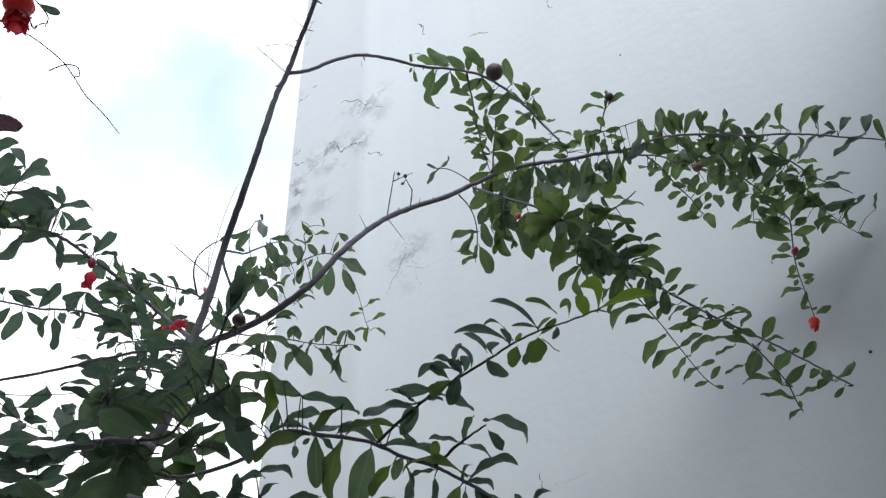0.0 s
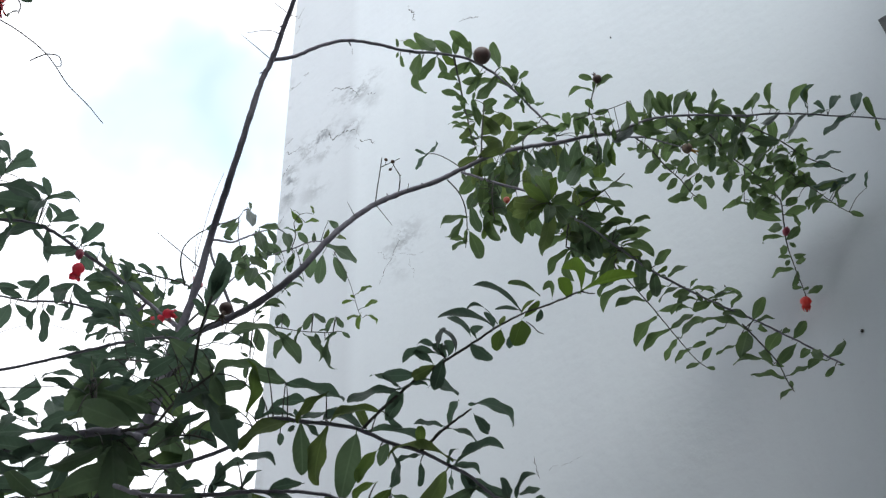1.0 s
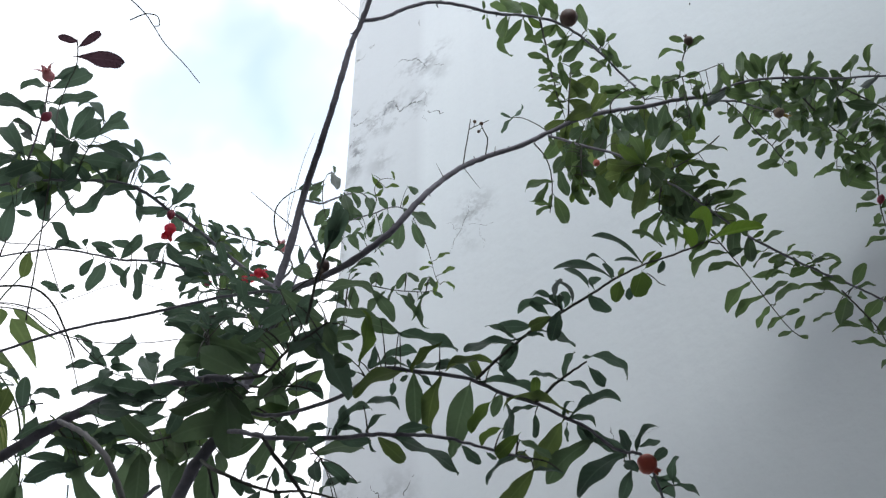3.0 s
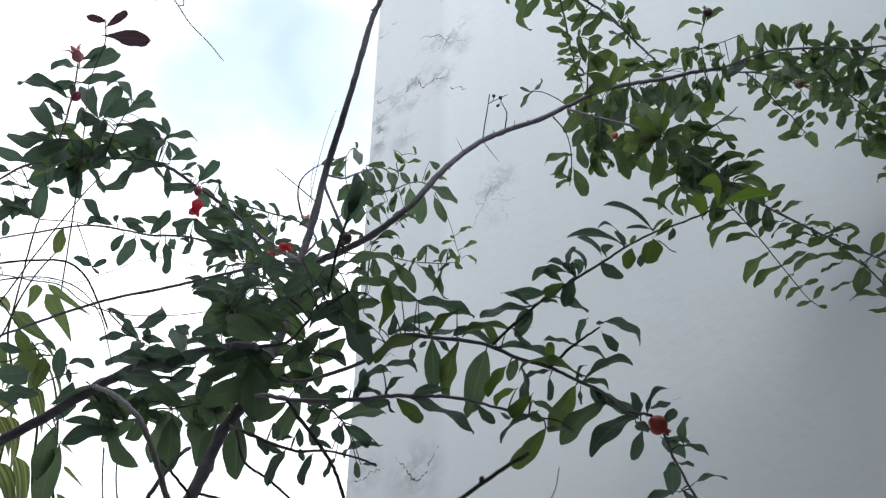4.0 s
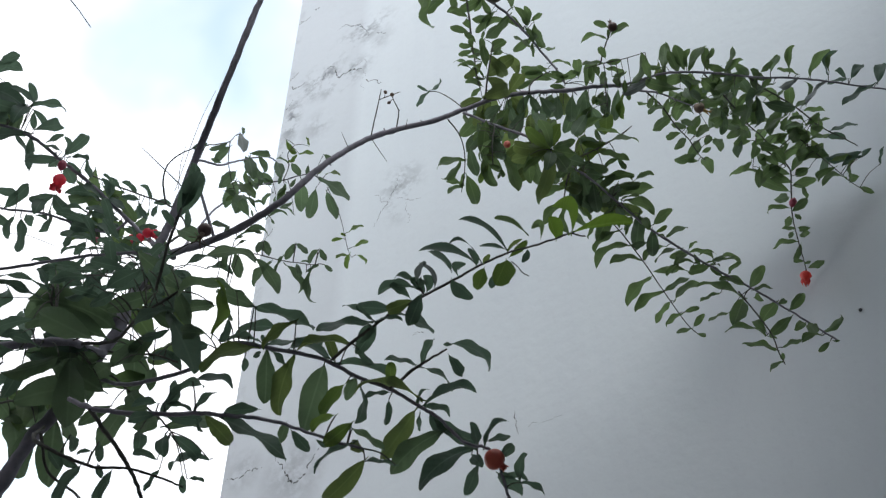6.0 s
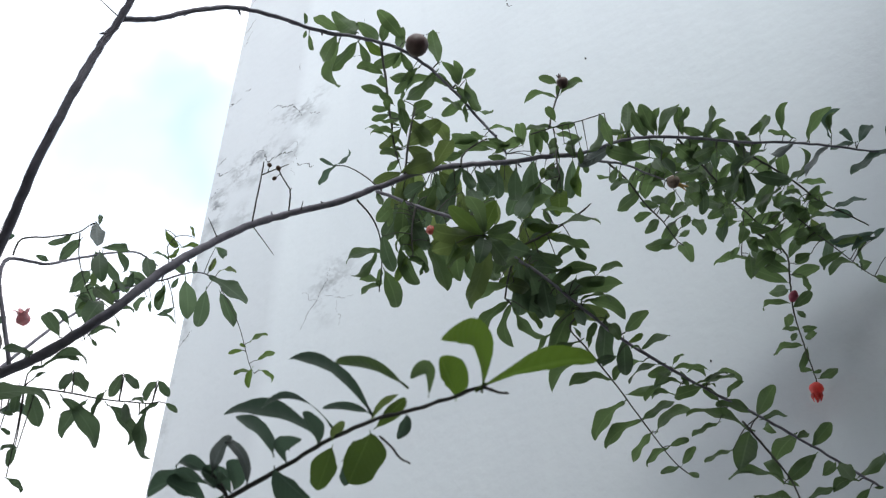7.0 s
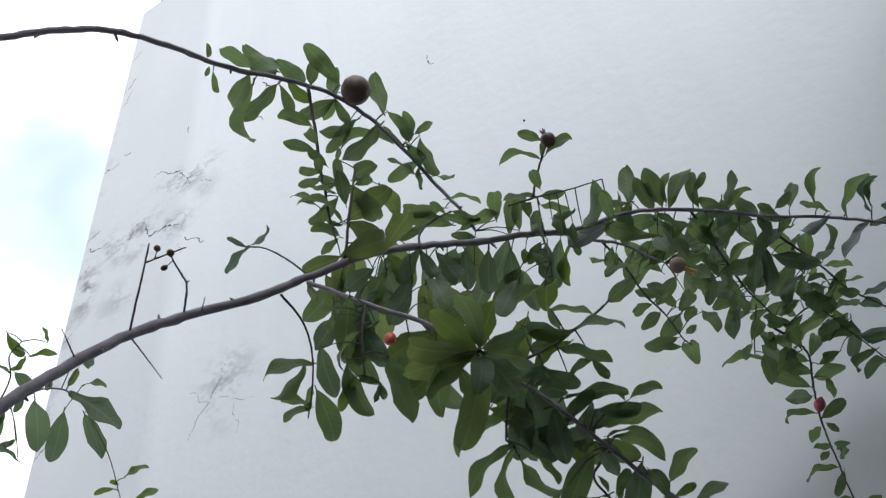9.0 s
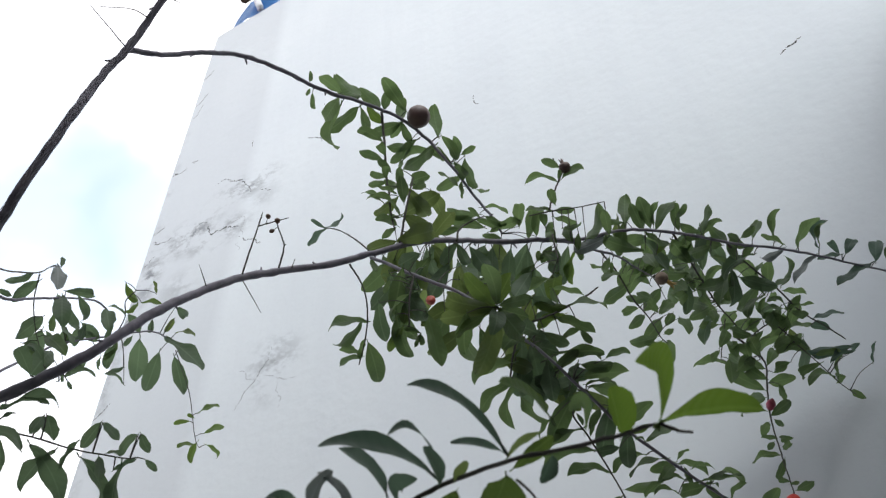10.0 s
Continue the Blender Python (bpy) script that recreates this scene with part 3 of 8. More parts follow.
def arched_leaf(owner, base, middle, tip, wide, roll, sorts):
    """One leaf bent in an arc from its base through a middle point to its tip, its width in mm."""
    base, middle, tip = Vector(base), Vector(middle), Vector(tip)
    ax = tip - base
    long = ax.length
    ax.normalize()
    n0 = (Vector((0, 0, 1)) - ax * ax.z).normalized()
    n = n0 * math.cos(radians(roll)) + ax.cross(n0) * math.sin(radians(roll))
    frame_in = Matrix((ax, n.cross(ax), n)).transposed()
    turned = frame_in.transposed()
    bend = turned @ (2 * middle - (base + tip) / 2 - base) / long
    rng = random.Random(int(wide * 31 + roll))
    bm, rows = bmesh.new(), []
    for u, half in OUTLINE:
        at = 2 * u * (1 - u) * bend + u * u * Vector((1, 0, 0))
        tangent = (2 * (1 - 2 * u) * bend + 2 * u * Vector((1, 0, 0))).normalized()
        side = (Vector((0, 1, 0)) - tangent * tangent.y).normalized()
        up = tangent.cross(side)
        row = []
        for v in (-1, -0.5, 0, 0.5, 1):
            y = v * half * wide * 0.0005 / long * (1 + 0.07 * math.sin(12 * u + 3 * v + roll) + 0.03 * rng.gauss(0, 1))
            row.append(bm.verts.new(at + side * y + up * (0.25 * abs(y) + 0.012 * math.sin(9 * u + 2 * v + wide) * abs(v))))
        rows.append(row)
    for a, b in zip(rows, rows[1:]):
        for k in range(4):
            bm.faces.new((a[k], b[k], b[k + 1], a[k + 1]))
    stalk = bend.normalized()
    tube(bm, [stalk * -0.08, stalk * -0.02, stalk * 0.05], lambda u: 0.014, 4)
    me = bpy.data.meshes.new("leaf")
    smooth(bm).to_mesh(me)
    bm.free()
    me.materials.append(sorts["full"][0].materials[0])
    ob = new("leaf", me)
    ob.parent = owner
    ob.matrix_parent_inverse = owner.matrix_basis.inverted()
    ob.matrix_basis = Matrix.Translation(base) @ frame_in.to_4x4() @ Matrix.Diagonal((long, long, long, 1))
    return ob


def twiglet(owner, a, b):
    """A short green stalk from the branch at a to a leaf's base at b."""
    bm = bmesh.new()
    mid = (a + b) / 2 + Vector((0, 0, 0.12 * (b - a).length))
    tube(bm, curve_points([a, mid, b], 3), lambda u: 0.0008 - 0.0003 * u, 5)
    mesh_object("stalk", smooth(bm), TWIG, owner)


def leafy(owner, rows, sorts=KINDS):
    """Leaves at their bases: x, y, z, heading and rise in degrees, length in mm, roll in degrees, kind."""
    line = LINES[owner.name]
    for x, y, z, heading, rise, long, roll, kind in rows:
        base = Vector((x, y, z))
        h, e = radians(heading), radians(rise)
        ax = Vector((math.cos(e) * math.cos(h), math.cos(e) * math.sin(h), math.sin(e)))
        near = min(line, key=lambda p: (p - base).length)
        if (near - base).length > 0.009:
            twiglet(owner, near, base)
        choice = sorts
        if sorts is KINDS and chance.random() < 0.03:
            choice = FRESH
        put_leaf(owner, base, ax, radians(roll), long * 0.001, kind, choice)


def scatter(owner, count, short, long, start, end, sorts=KINDS):
    """More leaves in loose pairs along a branch, from start to end of its length, sizes in mm."""
    line = LINES[owner.name]
    for i in range(count):
        u = start + (end - start) * (i + chance.random()) / count
        k = min(len(line) - 2, int(u * (len(line) - 1)))
        p = line[k].lerp(line[k + 1], chance.random())
        along = (line[k + 1] - line[k]).normalized()
        out = Vector((chance.gauss(0, 1), chance.gauss(0, 1), chance.gauss(0, 1)))
        out = (out - along * out.dot(along)).normalized()
        base = p + out * chance.choice((0.004, 0.012, 0.03, 0.045))
        if (base - p).length > 0.009:
            twiglet(owner, p, base)
        ax = (Vector((out.x, out.y, out.z * 0.4)) + along * 0.6 + Vector((0, 0, -0.12)) + Vector((chance.gauss(0, 1), chance.gauss(0, 1), chance.gauss(0, 1))) * 0.25).normalized()
        put_leaf(owner, base, ax, radians(chance.gauss(0, 26)), chance.uniform(short, long) * 0.001, chance.choice((0, 0, 1, 1, 2)), sorts)


trunk = limb('trunk', [(-0.889, 0.351, -0.03), (-0.907, 0.344, 0.587), (-0.922, 0.339, 1.087), (-0.915, 0.364, 1.436), (-0.9, 0.398, 1.633), (-0.889, 0.421, 1.73), (-0.882, 0.436, 1.785), (-0.884, 0.455, 1.846), (-0.877, 0.477, 1.894), (-0.875, 0.498, 1.956), (-0.878, 0.518, 2.015), (-0.893, 0.523, 2.046)], 8.8, 6.0)
stem = limb('branch', [(-0.879, 0.508, 2.008), (-0.901, 0.528, 2.051), (-0.94, 0.57, 2.169), (-0.936, 0.581, 2.235), (-0.915, 0.584, 2.344), (-0.853, 0.564, 2.412), (-0.82, 0.56, 2.498), (-0.801, 0.564, 2.588), (-0.784, 0.567, 2.627), (-0.745, 0.561, 2.693), (-0.697, 0.547, 2.745), (-0.629, 0.527, 2.835)], 6.3, 3.5)
over = limb('branch', [(-0.629, 0.527, 2.835), (-0.602, 0.37, 2.914), (-0.578, 0.211, 2.766), (-0.581, 0.117, 2.533), (-0.578, 0.091, 2.319), (-0.589, 0.103, 2.218)], 2.6, 1.2)
spur1 = limb('twig', [(-0.951, 0.596, 2.299), (-0.984, 0.531, 2.353)], 0.9, 0.5)
arc1 = limb('twig', [(-0.959, 0.578, 2.262), (-0.956, 0.563, 2.295), (-0.955, 0.564, 2.328), (-0.946, 0.577, 2.354), (-0.936, 0.589, 2.366)], 1.3, 0.8)
spur2 = limb('twig', [(-0.789, 0.567, 2.635), (-0.796, 0.51, 2.653)], 0.7, 0.4)
spur3 = limb('twig', [(-0.758, 0.561, 2.666), (-0.769, 0.546, 2.672), (-0.799, 0.523, 2.671)], 0.7, 0.4)
spur4 = limb('twig', [(-0.738, 0.559, 2.7), (-0.743, 0.53, 2.708)], 0.7, 0.4)
spur5 = limb('twig', [(-0.74, 0.559, 2.699), (-0.733, 0.576, 2.704)], 0.7, 0.4)
mainb = limb('branch', [(-0.901, 0.528, 2.051), (-0.943, 0.579, 2.161), (-0.914, 0.627, 2.202), (-0.865, 0.648, 2.221), (-0.813, 0.671, 2.256), (-0.793, 0.711, 2.33), (-0.792, 0.758, 2.397), (-0.781, 0.806, 2.456), (-0.767, 0.851, 2.499), (-0.721, 0.897, 2.528), (-0.681, 0.932, 2.558), (-0.631, 0.973, 2.59), (-0.586, 1.021, 2.611), (-0.543, 1.053, 2.614), (-0.499, 1.083, 2.621), (-0.457, 1.115, 2.622)], 5.8, 3.2)
dead1 = limb('twig', [(-0.781, 0.806, 2.456), (-0.759, 0.791, 2.48), (-0.744, 0.781, 2.494), (-0.73, 0.771, 2.508)], 1.1, 0.7)
dead2 = limb('twig', [(-0.766, 0.85, 2.501), (-0.741, 0.827, 2.507), (-0.733, 0.815, 2.502), (-0.728, 0.801, 2.503), (-0.721, 0.785, 2.504)], 1.1, 0.7)
dead3 = limb('twig', [(-0.742, 0.779, 2.498), (-0.724, 0.785, 2.501), (-0.707, 0.792, 2.505)], 0.9, 0.6)
dead5 = limb('twig', [(-0.732, 0.781, 2.498), (-0.727, 0.778, 2.502)], .6, .4)
dead6 = limb('twig', [(-0.727, 0.796, 2.504), (-0.727, 0.79, 2.492)], .6, .4)
dead4 = limb('twig', [(-0.742, 0.827, 2.507), (-0.738, 0.827, 2.51)], 0.8, 0.5)
spur6 = limb('twig', [(-0.781, 0.806, 2.456), (-0.78, 0.847, 2.432)], 0.8, 0.4)
spur7 = limb('twig', [(-0.788, 0.767, 2.408), (-0.787, 0.747, 2.429)], 0.8, 0.4)
spur8 = limb('twig', [(-0.754, 0.86, 2.505), (-0.747, 0.856, 2.515)], 0.7, 0.4)
tw3 = limb('twig', [(-0.683, 0.931, 2.557), (-0.703, 0.92, 2.585), (-0.727, 0.909, 2.609), (-0.739, 0.898, 2.609)], 1.1, 0.7)
leafy(tw3, [(-0.738, 0.899, 2.609, -165, -52, 37, -14, 0), (-0.739, 0.898, 2.609, 12, 45, 32, -86, 1), (-0.739, 0.898, 2.609, -118, 13, 22, 42, 0)])
tw4 = limb('twig', [(-0.707, 0.916, 2.536), (-0.711, 0.952, 2.53), (-0.724, 0.984, 2.521), (-0.742, 1.009, 2.498), (-0.77, 1.036, 2.481)], 1.3, 0.9)
arm = limb('branch', [(-0.788, 0.57, 2.633), (-0.775, 0.603, 2.659), (-0.755, 0.641, 2.703), (-0.732, 0.68, 2.735), (-0.705, 0.733, 2.749), (-0.684, 0.788, 2.761), (-0.651, 0.848, 2.778), (-0.621, 0.896, 2.779), (-0.6, 0.938, 2.762), (-0.583, 0.984, 2.731), (-0.569, 1.023, 2.696), (-0.555, 1.043, 2.663), (-0.546, 1.051, 2.63)], 3.4, 1.7)
twa = limb('twig', [(-0.641, 0.879, 2.787), (-0.646, 0.897, 2.733), (-0.654, 0.913, 2.695), (-0.653, 0.921, 2.655), (-0.653, 0.928, 2.617), (-0.652, 0.936, 2.593)], 2, 1.2)
twb = limb('twig', [(-0.654, 0.952, 2.576), (-0.638, 0.94, 2.617), (-0.628, 0.937, 2.661), (-0.625, 0.941, 2.691)], 1.8, 1.1)
tw5 = limb('twig', [(-0.593, 1, 2.594), (-0.59, 1.006, 2.623), (-0.573, 1.017, 2.642), (-0.555, 1.017, 2.64)], 1.5, 1)
leafy(tw5, [(-0.59, 1.006, 2.623, -150, -5, 34, 47, 0), (-0.583, 1.012, 2.634, -162, -6, 25, 64, 0), (-0.57, 1.017, 2.643, 53, -5, 34, -15, 0), (-0.563, 1.018, 2.642, -111, 12, 23, 8, 0), (-0.555, 1.017, 2.64, 55, -5, 34, -44, 0)], MID)
diag = limb('branch', [(-0.682, 0.927, 2.546), (-0.625, 0.943, 2.495), (-0.57, 0.967, 2.452), (-0.523, 0.999, 2.393), (-0.504, 1.018, 2.373), (-0.451, 1.105, 2.299), (-0.414, 1.154, 2.263), (-0.382, 1.194, 2.235), (-0.346, 1.222, 2.203), (-0.31, 1.268, 2.171), (-0.268, 1.311, 2.129)], 2.3, 1.4)
sd1 = limb('twig', [(-0.367, 1.206, 2.202), (-0.351, 1.228, 2.161), (-0.343, 1.244, 2.135), (-0.342, 1.255, 2.109), (-0.341, 1.27, 2.096)], 1.3, 0.8)
sd2 = limb('twig', [(-0.473, 1.068, 2.33), (-0.495, 1.069, 2.314), (-0.49, 1.091, 2.296), (-0.486, 1.156, 2.268), (-0.487, 1.233, 2.24), (-0.488, 1.299, 2.223), (-0.484, 1.325, 2.218)], 1.3, 0.7)
tang = limb('twig', [(-0.521, 1.001, 2.393), (-0.528, 0.994, 2.361), (-0.533, 0.99, 2.328)], 1.6, 1)
tfront = limb('twig', [(-0.523, 0.999, 2.393), (-0.517, 0.962, 2.381), (-0.512, 0.935, 2.371), (-0.509, 0.919, 2.364)], 1.8, 1.2)
tside = limb('twig', [(-0.52, 0.996, 2.399), (-0.488, 1.001, 2.403), (-0.465, 1.018, 2.421), (-0.438, 1.034, 2.443), (-0.426, 1.036, 2.45)], 1.6, 0.9)
hang2 = limb('twig', [(-0.627, 0.942, 2.495), (-0.633, 0.942, 2.457), (-0.64, 0.953, 2.425)], 1.5, 1)
hor = limb('branch', [(-0.499, 1.083, 2.621), (-0.453, 1.107, 2.618), (-0.393, 1.131, 2.626), (-0.334, 1.169, 2.621), (-0.264, 1.231, 2.616), (-0.208, 1.277, 2.615), (-0.154, 1.322, 2.606), (-0.081, 1.387, 2.593), (-0.013, 1.444, 2.575)], 3, 1.2)
leafy(hor, [(-0.081, 1.387, 2.593, -86, 32, 45, 8, 0), (-0.081, 1.387, 2.593, 110, -60, 24, 1, 0)], MID)
budtw = limb('twig', [(-0.473, 1.05, 2.633), (-0.459, 1.041, 2.653), (-0.445, 1.035, 2.67), (-0.435, 1.032, 2.682)], 1.4, 0.9)
dry1 = limb('twig', [(-0.473, 1.05, 2.633), (-0.501, 1.047, 2.638), (-0.47, 1.056, 2.638), (-0.441, 1.065, 2.636), (-0.402, 1.082, 2.643)], 1.2, 0.8)
hang3 = limb('twig', [(-0.485, 1.087, 2.628), (-0.482, 1.077, 2.592), (-0.48, 1.075, 2.563)], 1.5, 1)
fr = limb('branch', [(-0.462, 1.114, 2.619), (-0.445, 1.141, 2.623), (-0.424, 1.18, 2.634), (-0.412, 1.227, 2.646), (-0.398, 1.27, 2.655)], 2.2, 1.2)
fr1 = limb('twig', [(-0.44, 1.156, 2.629), (-0.436, 1.206, 2.631), (-0.433, 1.257, 2.615), (-0.423, 1.287, 2.594), (-0.418, 1.313, 2.572), (-0.413, 1.324, 2.566)], 1.6, 0.9)
fr2 = limb('branch', [(-0.338, 1.17, 2.624), (-0.336, 1.236, 2.633), (-0.333, 1.302, 2.635), (-0.329, 1.347, 2.627), (-0.321, 1.39, 2.623), (-0.307, 1.43, 2.595), (-0.305, 1.45, 2.578)], 1.9, 1)
fr3 = limb('twig', [(-0.328, 1.384, 2.624), (-0.346, 1.408, 2.602), (-0.358, 1.42, 2.581)], 1.1, 0.8)
fr4 = limb('branch', [(-0.278, 1.223, 2.62), (-0.27, 1.267, 2.624), (-0.255, 1.322, 2.63), (-0.238, 1.372, 2.627), (-0.223, 1.416, 2.613), (-0.196, 1.454, 2.596), (-0.179, 1.481, 2.585)], 1.8, 1)
fr5 = limb('branch', [(-0.327, 1.405, 2.604), (-0.305, 1.441, 2.586), (-0.301, 1.458, 2.573), (-0.314, 1.48, 2.541), (-0.325, 1.488, 2.492), (-0.329, 1.5, 2.444), (-0.332, 1.518, 2.409), (-0.333, 1.52, 2.389)], 1.8, 0.9)
fr6 = limb('twig', [(-0.31, 1.422, 2.602), (-0.269, 1.415, 2.608), (-0.246, 1.448, 2.579), (-0.224, 1.482, 2.546), (-0.212, 1.508, 2.531), (-0.197, 1.533, 2.519)], 1.2, 0.7)
back1 = limb('branch', [(-1.042, 0.669, 2.268), (-1.139, 0.759, 2.425), (-1.183, 0.808, 2.503), (-1.165, 0.847, 2.559), (-1.131, 0.909, 2.606), (-1.113, 0.965, 2.648), (-1.11, 1.015, 2.649)], 2.2, 1)
back2 = limb('twig', [(-1.131, 0.909, 2.606), (-1.111, 0.902, 2.63), (-1.103, 0.889, 2.649), (-1.086, 0.889, 2.662)], 1.1, 0.8)
back3 = limb('twig', [(-0.904, 0.634, 2.207), (-0.957, 0.609, 2.362), (-0.978, 0.664, 2.404), (-0.994, 0.697, 2.441), (-1.031, 0.759, 2.511), (-1.057, 0.816, 2.564), (-1.084, 0.869, 2.587)], 2.2, 1.2)
back4 = limb('twig', [(-0.965, 0.618, 2.381), (-0.954, 0.614, 2.392), (-1.004, 0.665, 2.463), (-1.051, 0.719, 2.534), (-1.073, 0.741, 2.575)], 1.2, 0.8)
back6 = limb('twig', [(-1.065, 0.728, 2.547), (-1.094, 0.751, 2.532), (-1.118, 0.782, 2.516), (-1.135, 0.814, 2.502)], 1, 0.7)
tnd1 = limb('twig', [(-0.963, 0.589, 2.296), (-0.95, 0.589, 2.372), (-0.928, 0.585, 2.426), (-0.904, 0.583, 2.463)], 0.5, 0.3)
tnd2 = limb('twig', [(-0.958, 0.591, 2.299), (-0.956, 0.584, 2.339), (-0.945, 0.579, 2.369)], 0.5, 0.3)
bigleaf = limb('twig', [(-0.665, 0.43, 1.933), (-0.631, 0.412, 1.962), (-0.608, 0.402, 1.973), (-0.593, 0.395, 1.976)], 1.5, 1.2)
leafy(bigleaf, [(-0.596, 0.396, 1.976, -23, 60, 45, -29, 0), (-0.605, 0.401, 1.974, -13, 40, 48, -12, 0), (-0.617, 0.406, 1.97, -85, 33, 20, 23, 0)])
back5 = limb('twig', [(-1.109, 1.008, 2.64), (-1.13, 1.073, 2.608), (-1.163, 1.139, 2.565), (-1.162, 1.148, 2.557)], 0.8, 0.5)
lowtw = limb('twig', [(-0.934, 0.562, 2.129), (-0.858, 0.576, 2.152), (-0.861, 0.598, 2.159), (-0.839, 0.656, 2.169), (-0.822, 0.699, 2.172), (-0.797, 0.734, 2.174)], 1.2, 0.7)
lowmid = limb('branch', [(-0.869, 0.499, 1.927), (-0.798, 0.49, 1.896), (-0.742, 0.486, 1.881), (-0.684, 0.502, 1.887), (-0.635, 0.506, 1.899), (-0.602, 0.524, 1.891), (-0.559, 0.556, 1.878), (-0.538, 0.58, 1.864), (-0.515, 0.601, 1.853), (-0.494, 0.618, 1.837), (-0.471, 0.622, 1.819), (-0.449, 0.633, 1.794), (-0.432, 0.645, 1.788), (-0.432, 0.67, 1.756), (-0.431, 0.688, 1.733), (-0.427, 0.703, 1.711), (-0.427, 0.72, 1.694)], 2.4, 1.0)
lm1 = limb('twig', [(-0.515, 0.601, 1.853), (-0.492, 0.61, 1.871), (-0.465, 0.623, 1.888)], 1.8, 1)
lm2 = limb('branch', [(-0.555, 0.56, 1.878), (-0.521, 0.562, 1.893), (-0.495, 0.566, 1.905), (-0.425, 0.583, 1.93), (-0.406, 0.591, 1.94), (-0.37, 0.588, 1.939), (-0.332, 0.589, 1.935), (-0.304, 0.59, 1.934)], 1.7, 0.8)
lmtip = limb('twig', [(-0.304, 0.590, 1.934), (-0.298, 0.593, 1.930), (-0.293, 0.594, 1.928)], 0.8, 0.5)
tendril = limb('twig', [(-0.370, 0.595, 1.934), (-0.366, 0.599, 1.929), (-0.363, 0.603, 1.923), (-0.359, 0.606, 1.920)], 0.6, 0.5)
arched_leaf(lmtip, (-0.304, 0.590, 1.934), (-0.294, 0.574, 1.949), (-0.299, 0.553, 1.938), 12, -130, FRESH)
arched_leaf(lmtip, (-0.304, 0.590, 1.934), (-0.286, 0.621, 1.958), (-0.269, 0.638, 1.957), 11, 138, FRESH)
arched_leaf(lm2, (-0.321, 0.593, 1.936), (-0.317, 0.587, 1.943), (-0.317, 0.576, 1.948), 13, -148, FRESH)
arched_leaf(lm2, (-0.335, 0.590, 1.941), (-0.331, 0.584, 1.952), (-0.336, 0.578, 1.945), 7, -112, MID)
arched_leaf(lm2, (-0.372, 0.589, 1.947), (-0.386, 0.574, 1.970), (-0.404, 0.562, 1.976), 9, -74, KINDS)
arched_leaf(lm2, (-0.347, 0.586, 1.950), (-0.347, 0.562, 1.949), (-0.350, 0.542, 1.942), 7, -84, MID)
arched_leaf(lm2, (-0.405, 0.585, 1.943), (-0.428, 0.574, 1.961), (-0.452, 0.563, 1.962), 11, -77, KINDS)
arched_leaf(lm2, (-0.421, 0.573, 1.933), (-0.427, 0.568, 1.946), (-0.438, 0.560, 1.954), 9, -67, KINDS)
arched_leaf(lm2, (-0.410, 0.602, 1.956), (-0.404, 0.569, 1.957), (-0.405, 0.549, 1.942), 4, -67, KINDS)
arched_leaf(lm2, (-0.372, 0.590, 1.945), (-0.380, 0.582, 1.948), (-0.390, 0.575, 1.948), 6, -73, KINDS)
arched_leaf(lm2, (-0.372, 0.591, 1.942), (-0.364, 0.590, 1.948), (-0.354, 0.590, 1.949), 4, 166, OLIVE)
arched_leaf(lm2, (-0.370, 0.593, 1.938), (-0.359, 0.592, 1.942), (-0.349, 0.590, 1.945), 7, 149, GREEN)
arched_leaf(lm2, (-0.373, 0.592, 1.935), (-0.376, 0.593, 1.925), (-0.384, 0.590, 1.912), 19, -125, GREEN)
arched_leaf(lm2, (-0.395, 0.588, 1.933), (-0.400, 0.589, 1.925), (-0.404, 0.589, 1.914), 13, -133, GREEN)
arched_leaf(lm2, (-0.391, 0.596, 1.928), (-0.393, 0.598, 1.923), (-0.395, 0.599, 1.917), 7, -155, KINDS)
arched_leaf(lm2, (-0.352, 0.594, 1.939), (-0.354, 0.597, 1.935), (-0.360, 0.597, 1.930), 7, -122, KINDS)
arched_leaf(lm2, (-0.419, 0.581, 1.930), (-0.419, 0.576, 1.938), (-0.411, 0.582, 1.941), 10, 168, KINDS)
arched_leaf(lm2, (-0.424, 0.578, 1.927), (-0.421, 0.584, 1.918), (-0.412, 0.594, 1.911), 12, 130, KINDS)
arched_leaf(lm2, (-0.402, 0.585, 1.937), (-0.401, 0.582, 1.944), (-0.403, 0.574, 1.950), 8, -108, KINDS)
arched_leaf(lm2, (-0.397, 0.590, 1.939), (-0.394, 0.589, 1.943), (-0.390, 0.591, 1.947), 6, 164, OLIVE)
arched_leaf(lm2, (-0.454, 0.578, 1.925), (-0.449, 0.575, 1.931), (-0.449, 0.567, 1.935), 11, -129, KINDS)
arched_leaf(lm2, (-0.455, 0.577, 1.924), (-0.456, 0.569, 1.929), (-0.458, 0.559, 1.930), 11, -101, KINDS)
arched_leaf(lm2, (-0.445, 0.579, 1.926), (-0.440, 0.569, 1.936), (-0.451, 0.563, 1.948), 7, -85, PALE)
arched_leaf(lm2, (-0.471, 0.574, 1.923), (-0.474, 0.563, 1.928), (-0.477, 0.553, 1.928), 11, -96, KINDS)
lt1 = limb('branch', [(-0.864, 0.473, 1.893), (-0.712, 0.406, 1.822), (-0.66, 0.405, 1.8), (-0.603, 0.428, 1.79), (-0.564, 0.436, 1.783), (-0.534, 0.449, 1.778), (-0.509, 0.466, 1.773), (-0.487, 0.485, 1.764), (-0.46, 0.516, 1.755)], 2.6, 1)
